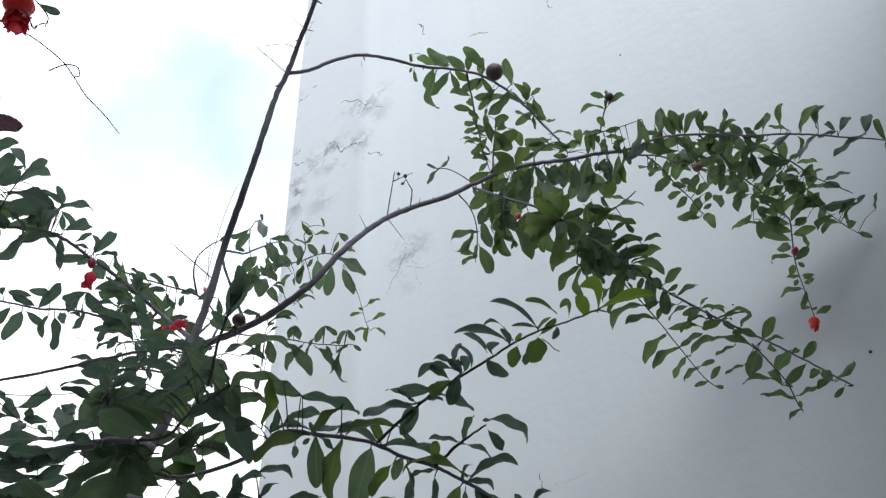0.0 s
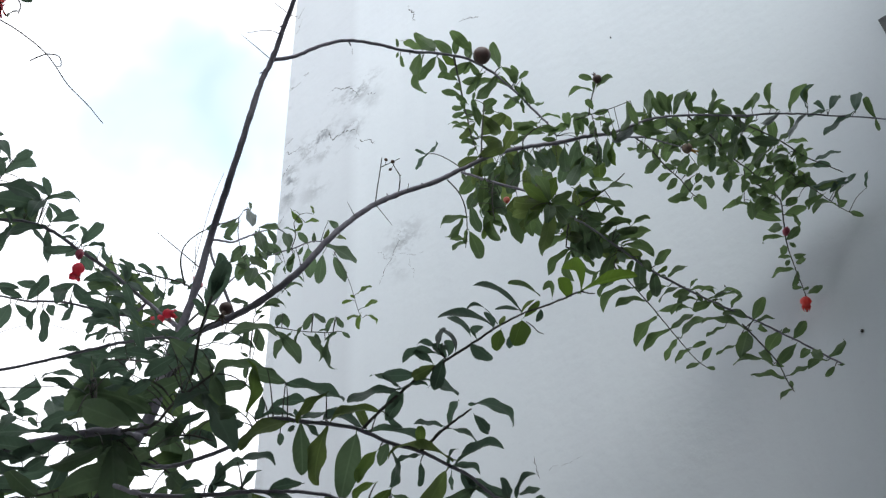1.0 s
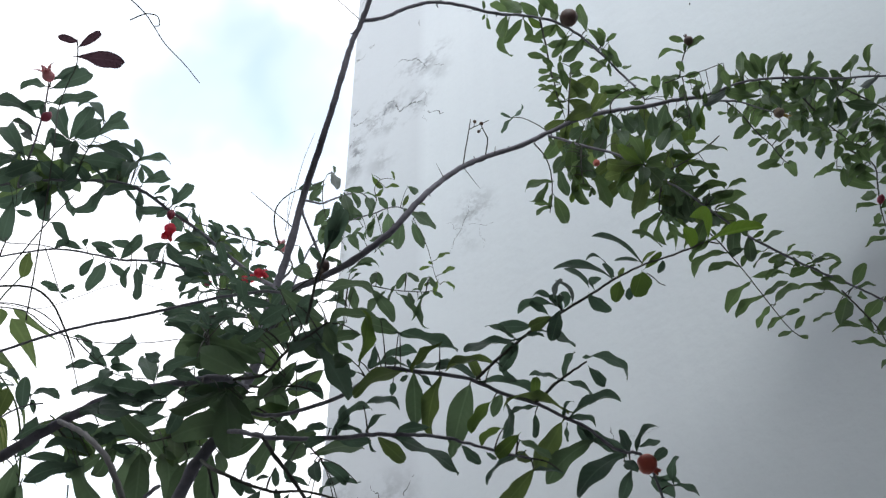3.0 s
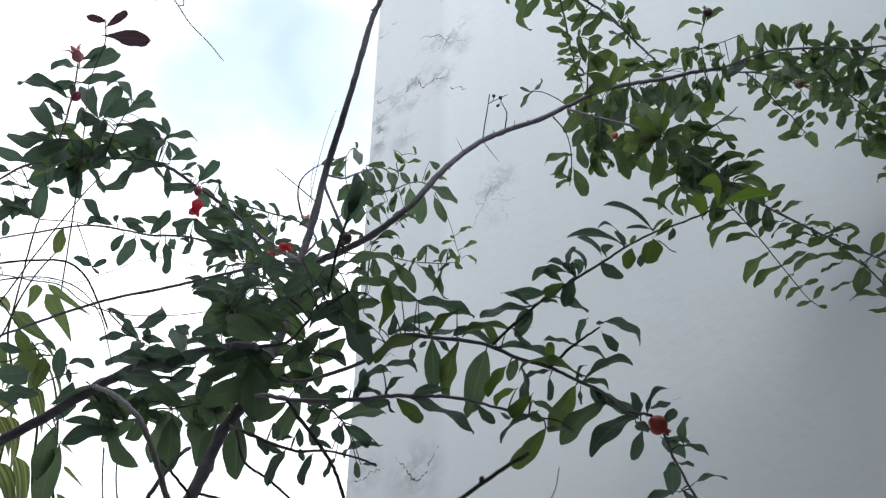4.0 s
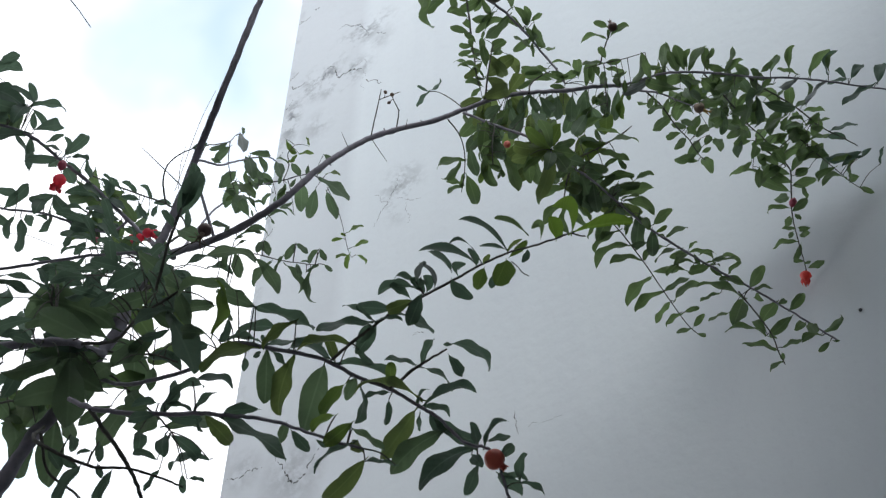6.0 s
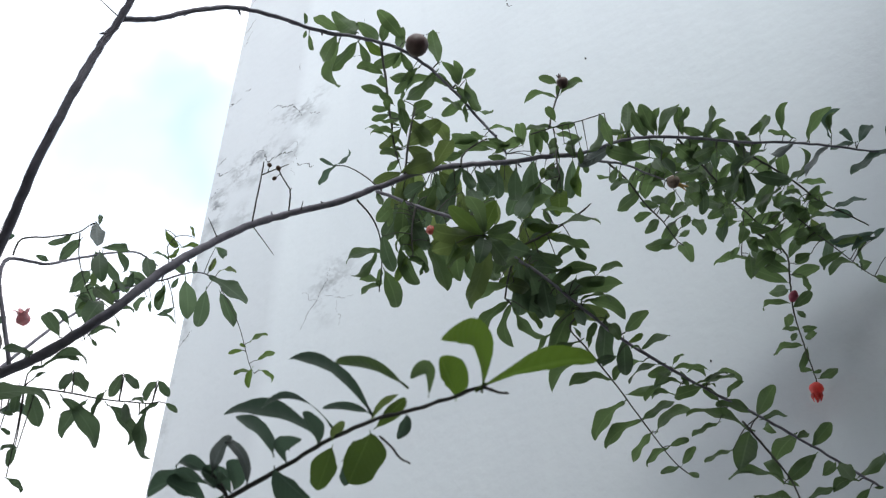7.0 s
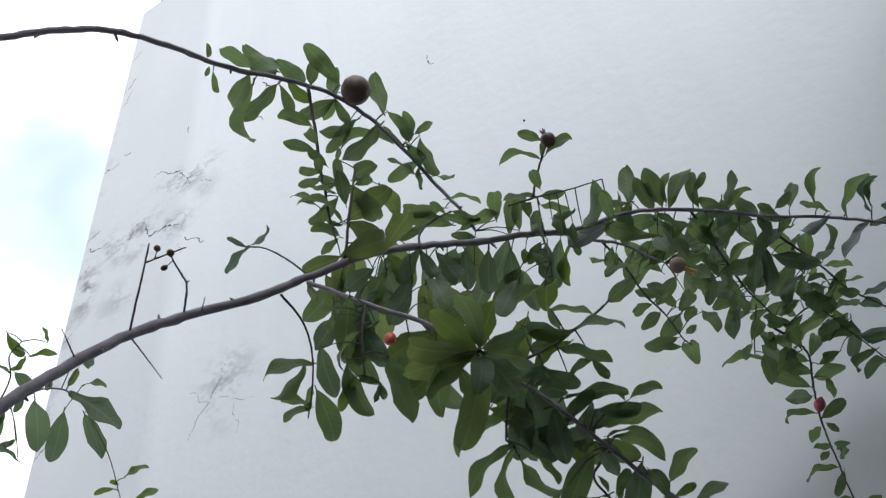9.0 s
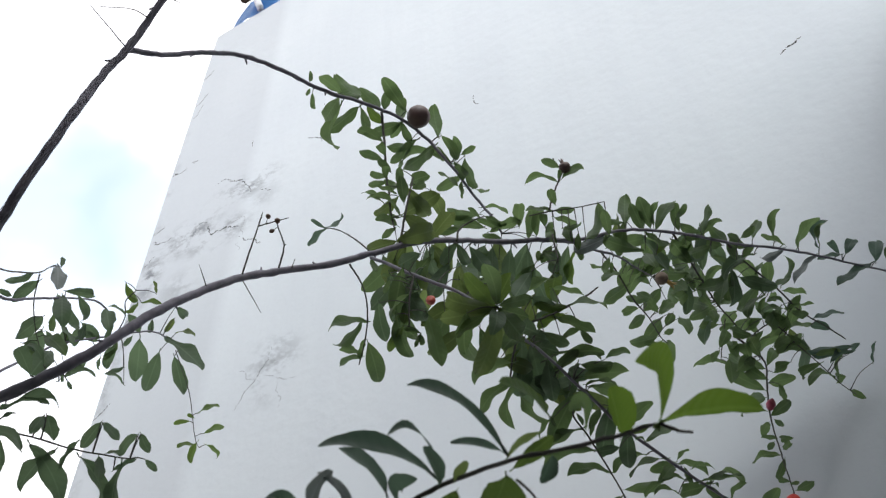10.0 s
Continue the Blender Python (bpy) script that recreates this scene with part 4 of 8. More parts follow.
lt2 = limb('branch', [(-0.879, 0.461, 1.859), (-0.703, 0.382, 1.773), (-0.69, 0.399, 1.765), (-0.673, 0.42, 1.758), (-0.656, 0.434, 1.758), (-0.638, 0.455, 1.753), (-0.624, 0.474, 1.746)], 2, 0.9)
lt3 = limb('twig', [(-0.674, 0.401, 1.804), (-0.684, 0.424, 1.795), (-0.68, 0.451, 1.771), (-0.673, 0.466, 1.746), (-0.679, 0.492, 1.699)], 2, 1.5)
lt4 = limb('twig', [(-0.84, 0.417, 1.757), (-0.818, 0.442, 1.749), (-0.802, 0.468, 1.737), (-0.78, 0.492, 1.715)], 1.6, 1.2)
lt5 = limb('twig', [(-0.797, 0.423, 1.819), (-0.806, 0.444, 1.79), (-0.794, 0.471, 1.773), (-0.775, 0.499, 1.745), (-0.77, 0.528, 1.72)], 1.5, 1)
near1 = limb('branch', [(-0.93, 0.3, -0.03), (-0.838, 0.225, 0.703), (-0.795, 0.189, 1.048), (-0.683, 0.195, 1.326), (-0.551, 0.231, 1.473), (-0.394, 0.283, 1.584), (-0.377, 0.288, 1.592), (-0.362, 0.295, 1.601), (-0.336, 0.305, 1.616), (-0.321, 0.312, 1.625), (-0.315, 0.317, 1.63)], 1.3, 1.1)
near2 = limb('twig', [(-0.515, 0.329, -0.02), (-0.485, 0.329, 0.7), (-0.425, 0.339, 1.249), (-0.355, 0.349, 1.599), (-0.336, 0.352, 1.611), (-0.325, 0.351, 1.621), (-0.318, 0.347, 1.631)], 0.35, 0.25)
upl = limb('branch', [(-0.903, 0.577, 2.146), (-0.991, 0.604, 2.211), (-1.122, 0.638, 2.315), (-1.18, 0.608, 2.378), (-1.204, 0.568, 2.414), (-1.236, 0.521, 2.451), (-1.254, 0.479, 2.477), (-1.279, 0.443, 2.493), (-1.351, 0.386, 2.508), (-1.427, 0.34, 2.523), (-1.492, 0.292, 2.518), (-1.547, 0.266, 2.499), (-1.612, 0.232, 2.481)], 4, 1.8)
upl2 = limb('branch', [(-1.433, 0.336, 2.523), (-1.426, 0.319, 2.496), (-1.364, 0.303, 2.53), (-1.311, 0.288, 2.554), (-1.274, 0.274, 2.582), (-1.251, 0.263, 2.595)], 2.4, 1.2)
upl3 = limb('twig', [(-1.341, 0.382, 2.503), (-1.309, 0.375, 2.535), (-1.278, 0.375, 2.561), (-1.253, 0.376, 2.58)], 1.6, 0.9)
upl4 = limb('branch', [(-1.158, 0.627, 2.351), (-1.176, 0.613, 2.328), (-1.21, 0.564, 2.332), (-1.252, 0.528, 2.35), (-1.299, 0.485, 2.355), (-1.343, 0.449, 2.371), (-1.396, 0.406, 2.386), (-1.476, 0.356, 2.388), (-1.549, 0.303, 2.381), (-1.586, 0.276, 2.378)], 2.4, 1.2)
upl5 = limb('branch', [(-1.022, 0.628, 2.243), (-1.062, 0.678, 2.324), (-1.099, 0.682, 2.37), (-1.148, 0.68, 2.414), (-1.182, 0.638, 2.428), (-1.216, 0.595, 2.443), (-1.228, 0.577, 2.45)], 2, 1)
upl6 = limb('branch', [(-0.893, 0.523, 2.046), (-0.911, 0.585, 2.133), (-1.02, 0.594, 2.198), (-1.087, 0.579, 2.239), (-1.157, 0.577, 2.265)], 2, 1)
scatter(upl6, 30, 34, 52, .05, 1)
upl7 = limb('branch', [(-0.893, 0.523, 2.046), (-0.866, 0.531, 2.06), (-0.975, 0.542, 2.123), (-1.087, 0.557, 2.179), (-1.159, 0.556, 2.204)], 2, 1)
leafy(upl7, [(-1.114, 0.558, 2.19, -146, 11, 70, 33, 0), (-1.114, 0.565, 2.176, -116, 3, 59, 50, 0), (-1.092, 0.545, 2.206, -170, -30, 20, 32, 0), (-1.087, 0.557, 2.179, 158, -46, 29, 4, 0)])
scatter(upl7, 28, 34, 52, .05, 1)
oldst = limb('twig', [(-1.47, 0.343, 2.405), (-1.41, 0.389, 2.392), (-1.396, 0.406, 2.386)], 0.9, 0.6)
upl8 = limb('twig', [(-1.75, 0.214, -0.02), (-1.72, 0.214, 0.7), (-1.66, 0.224, 2.065), (-1.59, 0.234, 2.415), (-1.521, 0.277, 2.429), (-1.478, 0.327, 2.414), (-1.47, 0.343, 2.405)], 1, 0.6)
leafy(upl8, [(-1.492, 0.308, 2.421, -115, 27, 43, 67, 0), (-1.5, 0.299, 2.424, -154, -23, 47, 30, 0), (-1.478, 0.327, 2.414, -125, 23, 37, -80, 0), (-1.504, 0.295, 2.426, 121, -56, 24, -22, 0)])
longst = limb('branch', [(-0.881, 0.52, 2.025), (-0.808, 0.496, 2.061), (-0.897, 0.474, 2.092), (-0.93, 0.451, 2.087), (-0.997, 0.407, 2.076), (-1.064, 0.361, 2.067), (-1.136, 0.318, 2.052), (-1.212, 0.276, 2.033), (-1.257, 0.25, 2.022)], 2.4, 1.6)
wire1 = limb('twig', [(-1.814, 0.272, -0.02), (-1.784, 0.272, 0.7), (-1.724, 0.282, 1.957), (-1.654, 0.292, 2.307), (-1.586, 0.336, 2.319), (-1.533, 0.378, 2.321), (-1.479, 0.433, 2.31), (-1.421, 0.468, 2.322), (-1.362, 0.501, 2.337), (-1.319, 0.534, 2.339), (-1.284, 0.578, 2.324)], 0.7, 0.4)
arch1 = limb('twig', [(-1.483, 0.202, -0.02), (-1.453, 0.202, 0.7), (-1.393, 0.212, 1.807), (-1.323, 0.222, 2.157), (-1.274, 0.251, 2.169), (-1.224, 0.289, 2.171), (-1.185, 0.325, 2.167), (-1.174, 0.351, 2.151), (-1.176, 0.383, 2.117), (-1.184, 0.41, 2.085)], 2, 1.2)
arch2 = limb('twig', [(-1.597, 0.229, -0.02), (-1.567, 0.229, 0.7), (-1.507, 0.239, 1.851), (-1.437, 0.249, 2.201), (-1.384, 0.279, 2.214), (-1.337, 0.327, 2.204), (-1.305, 0.363, 2.196), (-1.288, 0.4, 2.173), (-1.296, 0.466, 2.182), (-1.279, 0.541, 2.203), (-1.218, 0.588, 2.206)], 1.2, 0.7)
arch3 = limb('twig', [(-1.606, 0.236, -0.02), (-1.576, 0.236, 0.7), (-1.516, 0.246, 1.837), (-1.446, 0.256, 2.187), (-1.381, 0.289, 2.206), (-1.313, 0.345, 2.206), (-1.285, 0.384, 2.191), (-1.276, 0.421, 2.161), (-1.298, 0.474, 2.092)], 1.2, 0.7)
wire2 = limb('twig', [(-1.573, 0.245, -0.02), (-1.543, 0.245, 0.7), (-1.483, 0.255, 1.774), (-1.413, 0.265, 2.124), (-1.369, 0.288, 2.136), (-1.308, 0.314, 2.24), (-1.253, 0.339, 2.341), (-1.235, 0.356, 2.388)], 1.3, 1)
wire3 = limb('twig', [(-1.624, 0.291, -0.02), (-1.594, 0.291, 0.7), (-1.534, 0.301, 1.688), (-1.464, 0.311, 2.038), (-1.352, 0.317, 2.121), (-1.351, 0.315, 2.205), (-1.355, 0.312, 2.285), (-1.371, 0.316, 2.35)], 1.7, 1.2)
sprig = limb('twig', [(-1.411, 0.39, 2.391), (-1.382, 0.408, 2.331), (-1.362, 0.422, 2.285)], 0.8, 0.5)
leafy(sprig, [(-1.364, 0.421, 2.289, -127, 23, 37, 49, 0), (-1.362, 0.422, 2.285, 16, 9, 33, -24, 0), (-1.362, 0.422, 2.285, 82, -29, 16, -54, 0)])
lleft = limb('branch', [(-1.519, 0.307, -0.02), (-1.489, 0.307, 0.7), (-1.429, 0.317, 1.595), (-1.359, 0.327, 1.945), (-1.316, 0.336, 1.971), (-1.293, 0.365, 2.01), (-1.274, 0.389, 2.033), (-1.248, 0.407, 2.036)], 2.2, 1)
lleft2 = limb('branch', [(-1.52, 0.283, -0.02), (-1.49, 0.283, 0.7), (-1.43, 0.293, 1.698), (-1.36, 0.303, 2.048), (-1.321, 0.329, 2.054), (-1.306, 0.351, 2.077)], 1.8, 1)
lft = limb('twig', [(-1.296, 0.472, 2.183), (-1.356, 0.468, 2.212), (-1.346, 0.507, 2.183), (-1.333, 0.537, 2.164), (-1.284, 0.588, 2.153)], 1.1, 0.7)
bigl = limb('branch', [(-0.87, 0.499, 1.959), (-0.82, 0.452, 1.931), (-0.79, 0.416, 1.912), (-0.814, 0.376, 1.898), (-0.849, 0.342, 1.888), (-0.881, 0.317, 1.87), (-0.947, 0.29, 1.844), (-1.012, 0.262, 1.819), (-1.051, 0.245, 1.805)], 3.6, 6.2)
dense1 = limb('branch', [(-0.867, 0.49, 1.938), (-0.853, 0.47, 1.937), (-0.821, 0.442, 1.925), (-0.804, 0.414, 1.933), (-0.784, 0.388, 1.943)], 2.0, 1.2)
dense2 = limb('branch', [(-0.877, 0.483, 1.904), (-0.901, 0.481, 1.919), (-0.916, 0.474, 1.914), (-0.939, 0.451, 1.902), (-0.951, 0.422, 1.888)], 2.0, 1.2)
dense3 = limb('branch', [(-0.803, 0.436, 1.922), (-0.778, 0.459, 1.927), (-0.724, 0.45, 1.931), (-0.682, 0.448, 1.934), (-0.656, 0.449, 1.938)], 2, 1.2)
purp = limb('twig', [(-0.864, 0.232, 1.935), (-0.761, 0.189, 1.971), (-0.699, 0.160, 2.005), (-0.731, 0.159, 2.091), (-0.71, 0.154, 2.096), (-0.678, 0.147, 2.103), (-0.661, 0.136, 2.111)], 0.7, 0.5)
leafy(purp, [(-0.663, 0.138, 2.11, -125, 10, 19, 42, 0), (-0.667, 0.141, 2.108, 22, 26, 25, -22, 0), (-0.674, 0.145, 2.104, 41, -14, 48, -29, 0)], PURPLE)
tend = limb('twig', [(-0.581, 0.117, 2.533), (-0.7, 0.07, 2.6), (-0.86, 0.09, 2.55), (-0.95, 0.154, 2.523), (-0.945, 0.181, 2.534), (-0.943, 0.226, 2.539), (-0.947, 0.278, 2.534), (-0.958, 0.304, 2.531), (-0.957, 0.328, 2.509), (-0.948, 0.362, 2.483), (-0.943, 0.389, 2.46)], 1.1, 0.7)
tend2 = limb('twig', [(-0.96, 0.269, 2.515), (-0.944, 0.285, 2.53), (-0.94, 0.3, 2.533), (-0.944, 0.307, 2.523), (-0.958, 0.305, 2.531)], 0.9, 0.6)
pale = limb('pale_branch', [(-0.86, 0.35, -0.03), (-0.959, 0.487, 0.634), (-1.03, 0.586, 1.119), (-0.99, 0.563, 1.466), (-0.899, 0.477, 1.622), (-0.839, 0.418, 1.676), (-0.797, 0.376, 1.702), (-0.777, 0.344, 1.733), (-0.769, 0.322, 1.761), (-0.776, 0.308, 1.786), (-0.821, 0.302, 1.821), (-0.893, 0.303, 1.858)], 3.4, 2.6)
thin2 = limb('branch', [(-0.93, 0.34, -0.03), (-1.001, 0.351, 0.601), (-1.057, 0.36, 1.098), (-1.017, 0.367, 1.446), (-0.94, 0.37, 1.63), (-0.887, 0.372, 1.715), (-0.855, 0.373, 1.755), (-0.837, 0.386, 1.79), (-0.853, 0.404, 1.807)], 3, 2)
thin3 = limb('twig', [(-0.883, 0.431, 1.768), (-0.868, 0.415, 1.768), (-0.872, 0.396, 1.784), (-0.874, 0.384, 1.794)], 1.6, 1.2)
hangw1 = limb('twig', [(-0.967, 0.358, 1.826), (-0.987, 0.374, 1.794), (-1.011, 0.401, 1.747)], 0.9, 0.7)
hangw2 = limb('twig', [(-0.956, 0.37, 1.823), (-0.974, 0.384, 1.794), (-0.996, 0.414, 1.747)], 0.9, 0.7)
btm = limb('twig', [(-0.673, 0.482, 1.698), (-0.686, 0.464, 1.705), (-0.7, 0.455, 1.703)], 1.2, .8)
leafy(btm, [(-0.686, 0.464, 1.705, -105, 23, 19, 44, 0), (-0.681, 0.469, 1.703, -98, 33, 14, 72, 0), (-0.678, 0.474, 1.701, -170, -30, 6, 66, 0), (-0.693, 0.459, 1.704, -176, -27, 12, 42, 0), (-0.655, 0.494, 1.7, -143, 15, 11, 41, 0)])
near1a = limb('twig', [(-0.363, 0.295, 1.601), (-0.36, 0.293, 1.605), (-0.359, 0.291, 1.608)], 1, .6)
near1b = limb('twig', [(-0.363, 0.295, 1.601), (-0.357, 0.296, 1.601), (-0.354, 0.3, 1.6)], 1, .5)
near1c = limb('twig', [(-0.337, 0.304, 1.615), (-0.336, 0.303, 1.617), (-0.335, 0.303, 1.618)], 1.3, 1.1)
near1d = limb('twig', [(-0.321, 0.312, 1.625), (-0.317, 0.314, 1.627), (-0.315, 0.317, 1.63)], 1.35, 1.2)
dense4 = limb('branch', [(-0.87, 0.492, 1.934), (-0.827, 0.496, 1.915), (-0.8, 0.513, 1.889), (-0.78, 0.533, 1.868), (-0.776, 0.548, 1.857)], 1.6, 1)
dense5 = limb('branch', [(-0.874, 0.505, 1.966), (-0.83, 0.51, 1.948), (-0.792, 0.517, 1.94), (-0.766, 0.532, 1.929)], 1.6, 1)
ntw = limb('twig', [(-0.589, 0.103, 2.218), (-0.589, 0.121, 2.201), (-0.585, 0.136, 2.188), (-0.584, 0.147, 2.178), (-0.59, 0.149, 2.172)], .8, .4)
leafy(ntw, [(-0.585, 0.136, 2.188, 50, -27, 23, -52, 0), (-0.587, 0.149, 2.174, -158, -29, 13, -83, 2), (-0.586, 0.131, 2.192, 23, 19, 15, -22, 0), (-0.587, 0.129, 2.194, -168, -21, 13, -85, 2)])

leafage(arm, [(-0.688, 0.771, 2.759, -58, 67, 18, -9, 6), (-0.692, 0.784, 2.753, 112, -42, 23, -22, 8), (-0.693, 0.779, 2.757, 154, -27, 11, 13, 5), (-0.666, 0.814, 2.772, -102, -6, 41, 15, 18), (-0.651, 0.837, 2.782, -147, 56, 68, 71, 26), (-0.637, 0.869, 2.78, -127, 47, 49, 36, 19), (-0.609, 0.896, 2.787, -97, 20, 59, 18, 22), (-0.634, 0.874, 2.782, -20, 55, 40, -4, 16), (-0.62, 0.899, 2.778, -37, 73, 42, -2, 16), (-0.584, 0.945, 2.766, -77, 67, 56, 34, 23), (-0.67, 0.816, 2.768, -169, -69, 53, 38, 21), (-0.658, 0.847, 2.774, -179, -26, 58, 55, 22)], MID)
leafage(arm, [(-0.674, 0.826, 2.765, 121, -67, 71, -61, 24), (-0.657, 0.848, 2.774, 107, -59, 42, 9, 14), (-0.621, 0.902, 2.776, -161, -19, 45, 48, 19), (-0.62, 0.903, 2.775, 154, 2, 33, 8, 15), (-0.621, 0.902, 2.776, 86, -40, 34, -37, 13), (-0.617, 0.926, 2.761, 171, -27, 48, 47, 16), (-0.612, 0.931, 2.761, -166, 4, 47, 81, 17), (-0.593, 0.95, 2.756, -160, -43, 69, 84, 27), (-0.582, 0.979, 2.736, -152, 4, 74, -22, 25), (-0.58, 0.947, 2.767, 78, -43, 42, 7, 16), (-0.591, 0.953, 2.755, 97, -16, 25, -10, 9), (-0.575, 0.979, 2.74, -68, 53, 37, -22, 13)], MID)
leafage(arm, [(-0.566, 0.978, 2.746, 0, 6, 25, -24, 10), (-0.562, 0.982, 2.745, 91, -51, 52, -65, 20), (-0.578, 0.978, 2.739, 49, -63, 36, -47, 15), (-0.576, 0.997, 2.723, -173, -16, 42, 38, 15), (-0.584, 1.004, 2.708, -135, 39, 42, -72, 16), (-0.576, 0.999, 2.722, 123, -61, 33, -56, 12), (-0.566, 1.016, 2.708, 43, 10, 23, -89, 9), (-0.57, 1.043, 2.65, -147, 17, 55, 30, 19), (-0.571, 1.035, 2.672, -132, -10, 50, 59, 17), (-0.566, 1.032, 2.681, 50, 2, 42, 27, 15), (-0.562, 1.045, 2.639, 5, -2, 49, -5, 19), (-0.522, 1.058, 2.639, -62, 4, 39, 2, 17)], MID)
leafage(arm, [(-0.55, 1.054, 2.626, -157, 24, 28, 48, 10), (-0.518, 1.076, 2.627, -53, 37, 44, -23, 17), (-0.507, 1.08, 2.63, -49, 22, 43, 23, 17)], MID)
leafage(arm, [(-0.649, 0.855, 2.778, 86, 1, 35, -48, 15)], GREEN)
leafage(twa, [(-0.647, 0.894, 2.735, -116, -4, 42, 8, 15), (-0.654, 0.904, 2.711, -137, 17, 35, 39, 13), (-0.649, 0.905, 2.716, -78, -11, 26, 16, 12), (-0.648, 0.919, 2.693, -109, 24, 27, 26, 11), (-0.654, 0.916, 2.684, -119, -15, 26, 59, 11), (-0.654, 0.917, 2.673, -142, -21, 27, 49, 11), (-0.654, 0.916, 2.679, -61, 6, 22, 12, 10), (-0.64, 0.927, 2.662, -166, 49, 35, 76, 14), (-0.645, 0.928, 2.654, -119, -7, 30, -22, 12), (-0.658, 0.92, 2.643, -142, 9, 33, -20, 13), (-0.659, 0.92, 2.632, -141, 11, 25, -80, 9), (-0.643, 0.934, 2.612, -127, 18, 48, -27, 16)], MID)
leafage(twa, [(-0.643, 0.936, 2.61, -141, 33, 20, 80, 7), (-0.647, 0.937, 2.595, -147, 25, 34, 5, 14), (-0.65, 0.936, 2.594, 175, -18, 24, 12, 10), (-0.641, 0.93, 2.666, -61, 58, 31, 1, 13)], MID)
leafage(twa, [(-0.643, 0.93, 2.649, -175, -29, 42, 59, 16), (-0.656, 0.948, 2.581, -149, -24, 42, 43, 18)], OLIVE)
leafage(twb, [(-0.627, 0.936, 2.671, 54, 50, 46, -39, 20), (-0.638, 0.923, 2.699, -2, 74, 18, -53, 7), (-0.637, 0.935, 2.636, -71, 57, 40, -1, 17), (-0.626, 0.939, 2.664, -18, -26, 29, -44, 13)], MID)
leafage(twb, [(-0.631, 0.933, 2.662, 46, -61, 58, -48, 24), (-0.607, 0.959, 2.668, 101, -9, 45, -3, 20), (-0.638, 0.938, 2.618, 28, 39, 62, -49, 26), (-0.642, 0.939, 2.616, 22, -47, 56, -45, 24), (-0.656, 0.948, 2.581, -7, -19, 64, -39, 27), (-0.617, 0.973, 2.589, -30, -4, 56, -12, 24)], OLIVE)
leafage(diag, [(-0.684, 0.929, 2.544, 29, -70, 24, 85, 10), (-0.488, 1.029, 2.369, 23, -6, 53, 0, 21), (-0.476, 1.036, 2.365, 33, -6, 36, 1, 12), (-0.469, 1.045, 2.357, 19, -11, 37, -74, 14), (-0.444, 1.058, 2.361, 19, 8, 31, 78, 11), (-0.471, 1.056, 2.347, 30, 6, 54, -19, 22), (-0.471, 1.06, 2.338, 17, -20, 36, 18, 14), (-0.469, 1.064, 2.336, 62, -8, 57, -9, 20), (-0.442, 1.106, 2.304, 27, 39, 39, -51, 16), (-0.497, 1.035, 2.354, -1, 21, 36, -32, 14), (-0.486, 1.059, 2.33, 156, -38, 60, 31, 22), (-0.516, 1.061, 2.311, -177, -50, 29, -2, 11)], MID)
leafage(diag, [(-0.481, 1.059, 2.334, 86, 9, 48, -56, 18), (-0.454, 1.091, 2.313, -4, -72, 29, 64, 13), (-0.44, 1.133, 2.275, 178, -10, 42, -2, 15), (-0.434, 1.124, 2.286, 33, 23, 38, 74, 14), (-0.435, 1.125, 2.284, -123, 1, 15, -75, 5), (-0.421, 1.144, 2.269, -179, -10, 46, -53, 18), (-0.414, 1.151, 2.266, -179, -2, 30, 55, 12), (-0.417, 1.152, 2.263, -124, -47, 30, -69, 13), (-0.412, 1.151, 2.267, -16, 18, 19, -1, 7), (-0.412, 1.154, 2.265, 61, -2, 44, 0, 15), (-0.401, 1.164, 2.26, 22, -8, 25, 8, 9), (-0.407, 1.158, 2.261, 78, -59, 19, -30, 7)], MID)
leafage(diag, [(-0.403, 1.173, 2.248, 3, -9, 51, 42, 19), (-0.389, 1.181, 2.247, 47, 7, 47, 14, 16), (-0.386, 1.182, 2.248, -3, 1, 25, 57, 9), (-0.411, 1.168, 2.25, -136, -13, 37, -59, 12), (-0.433, 1.155, 2.251, 161, -14, 29, 17, 11), (-0.424, 1.171, 2.24, -145, -3, 28, -62, 9), (-0.394, 1.18, 2.244, -127, -24, 43, 55, 17), (-0.4, 1.18, 2.243, 45, 12, 23, 49, 8), (-0.595, 1.007, 2.467, 80, -56, 65, -63, 23), (-0.543, 1.001, 2.503, 150, -3, 58, 13, 25), (-0.616, 1, 2.469, 135, -12, 66, 18, 27), (-0.577, 1.017, 2.44, 62, -63, 43, -54, 19)], MID)
leafage(diag, [(-0.537, 1.056, 2.375, 32, -24, 51, -64, 18), (-0.52, 1.053, 2.388, 74, 2, 48, -53, 19), (-0.355, 1.216, 2.21, -151, 25, 43, -78, 16), (-0.351, 1.216, 2.208, 2, 47, 40, -56, 17), (-0.349, 1.219, 2.203, 40, 8, 31, 58, 12), (-0.348, 1.225, 2.198, 87, 3, 28, -41, 10), (-0.366, 1.219, 2.194, -124, -62, 57, -68, 24), (-0.365, 1.218, 2.196, -148, 19, 70, -6, 26), (-0.393, 1.203, 2.208, -141, -27, 38, -45, 15), (-0.391, 1.223, 2.181, -160, -16, 35, -50, 13), (-0.325, 1.246, 2.187, 139, -9, 52, 23, 23), (-0.325, 1.248, 2.185, -36, -15, 20, -55, 9)], MID)
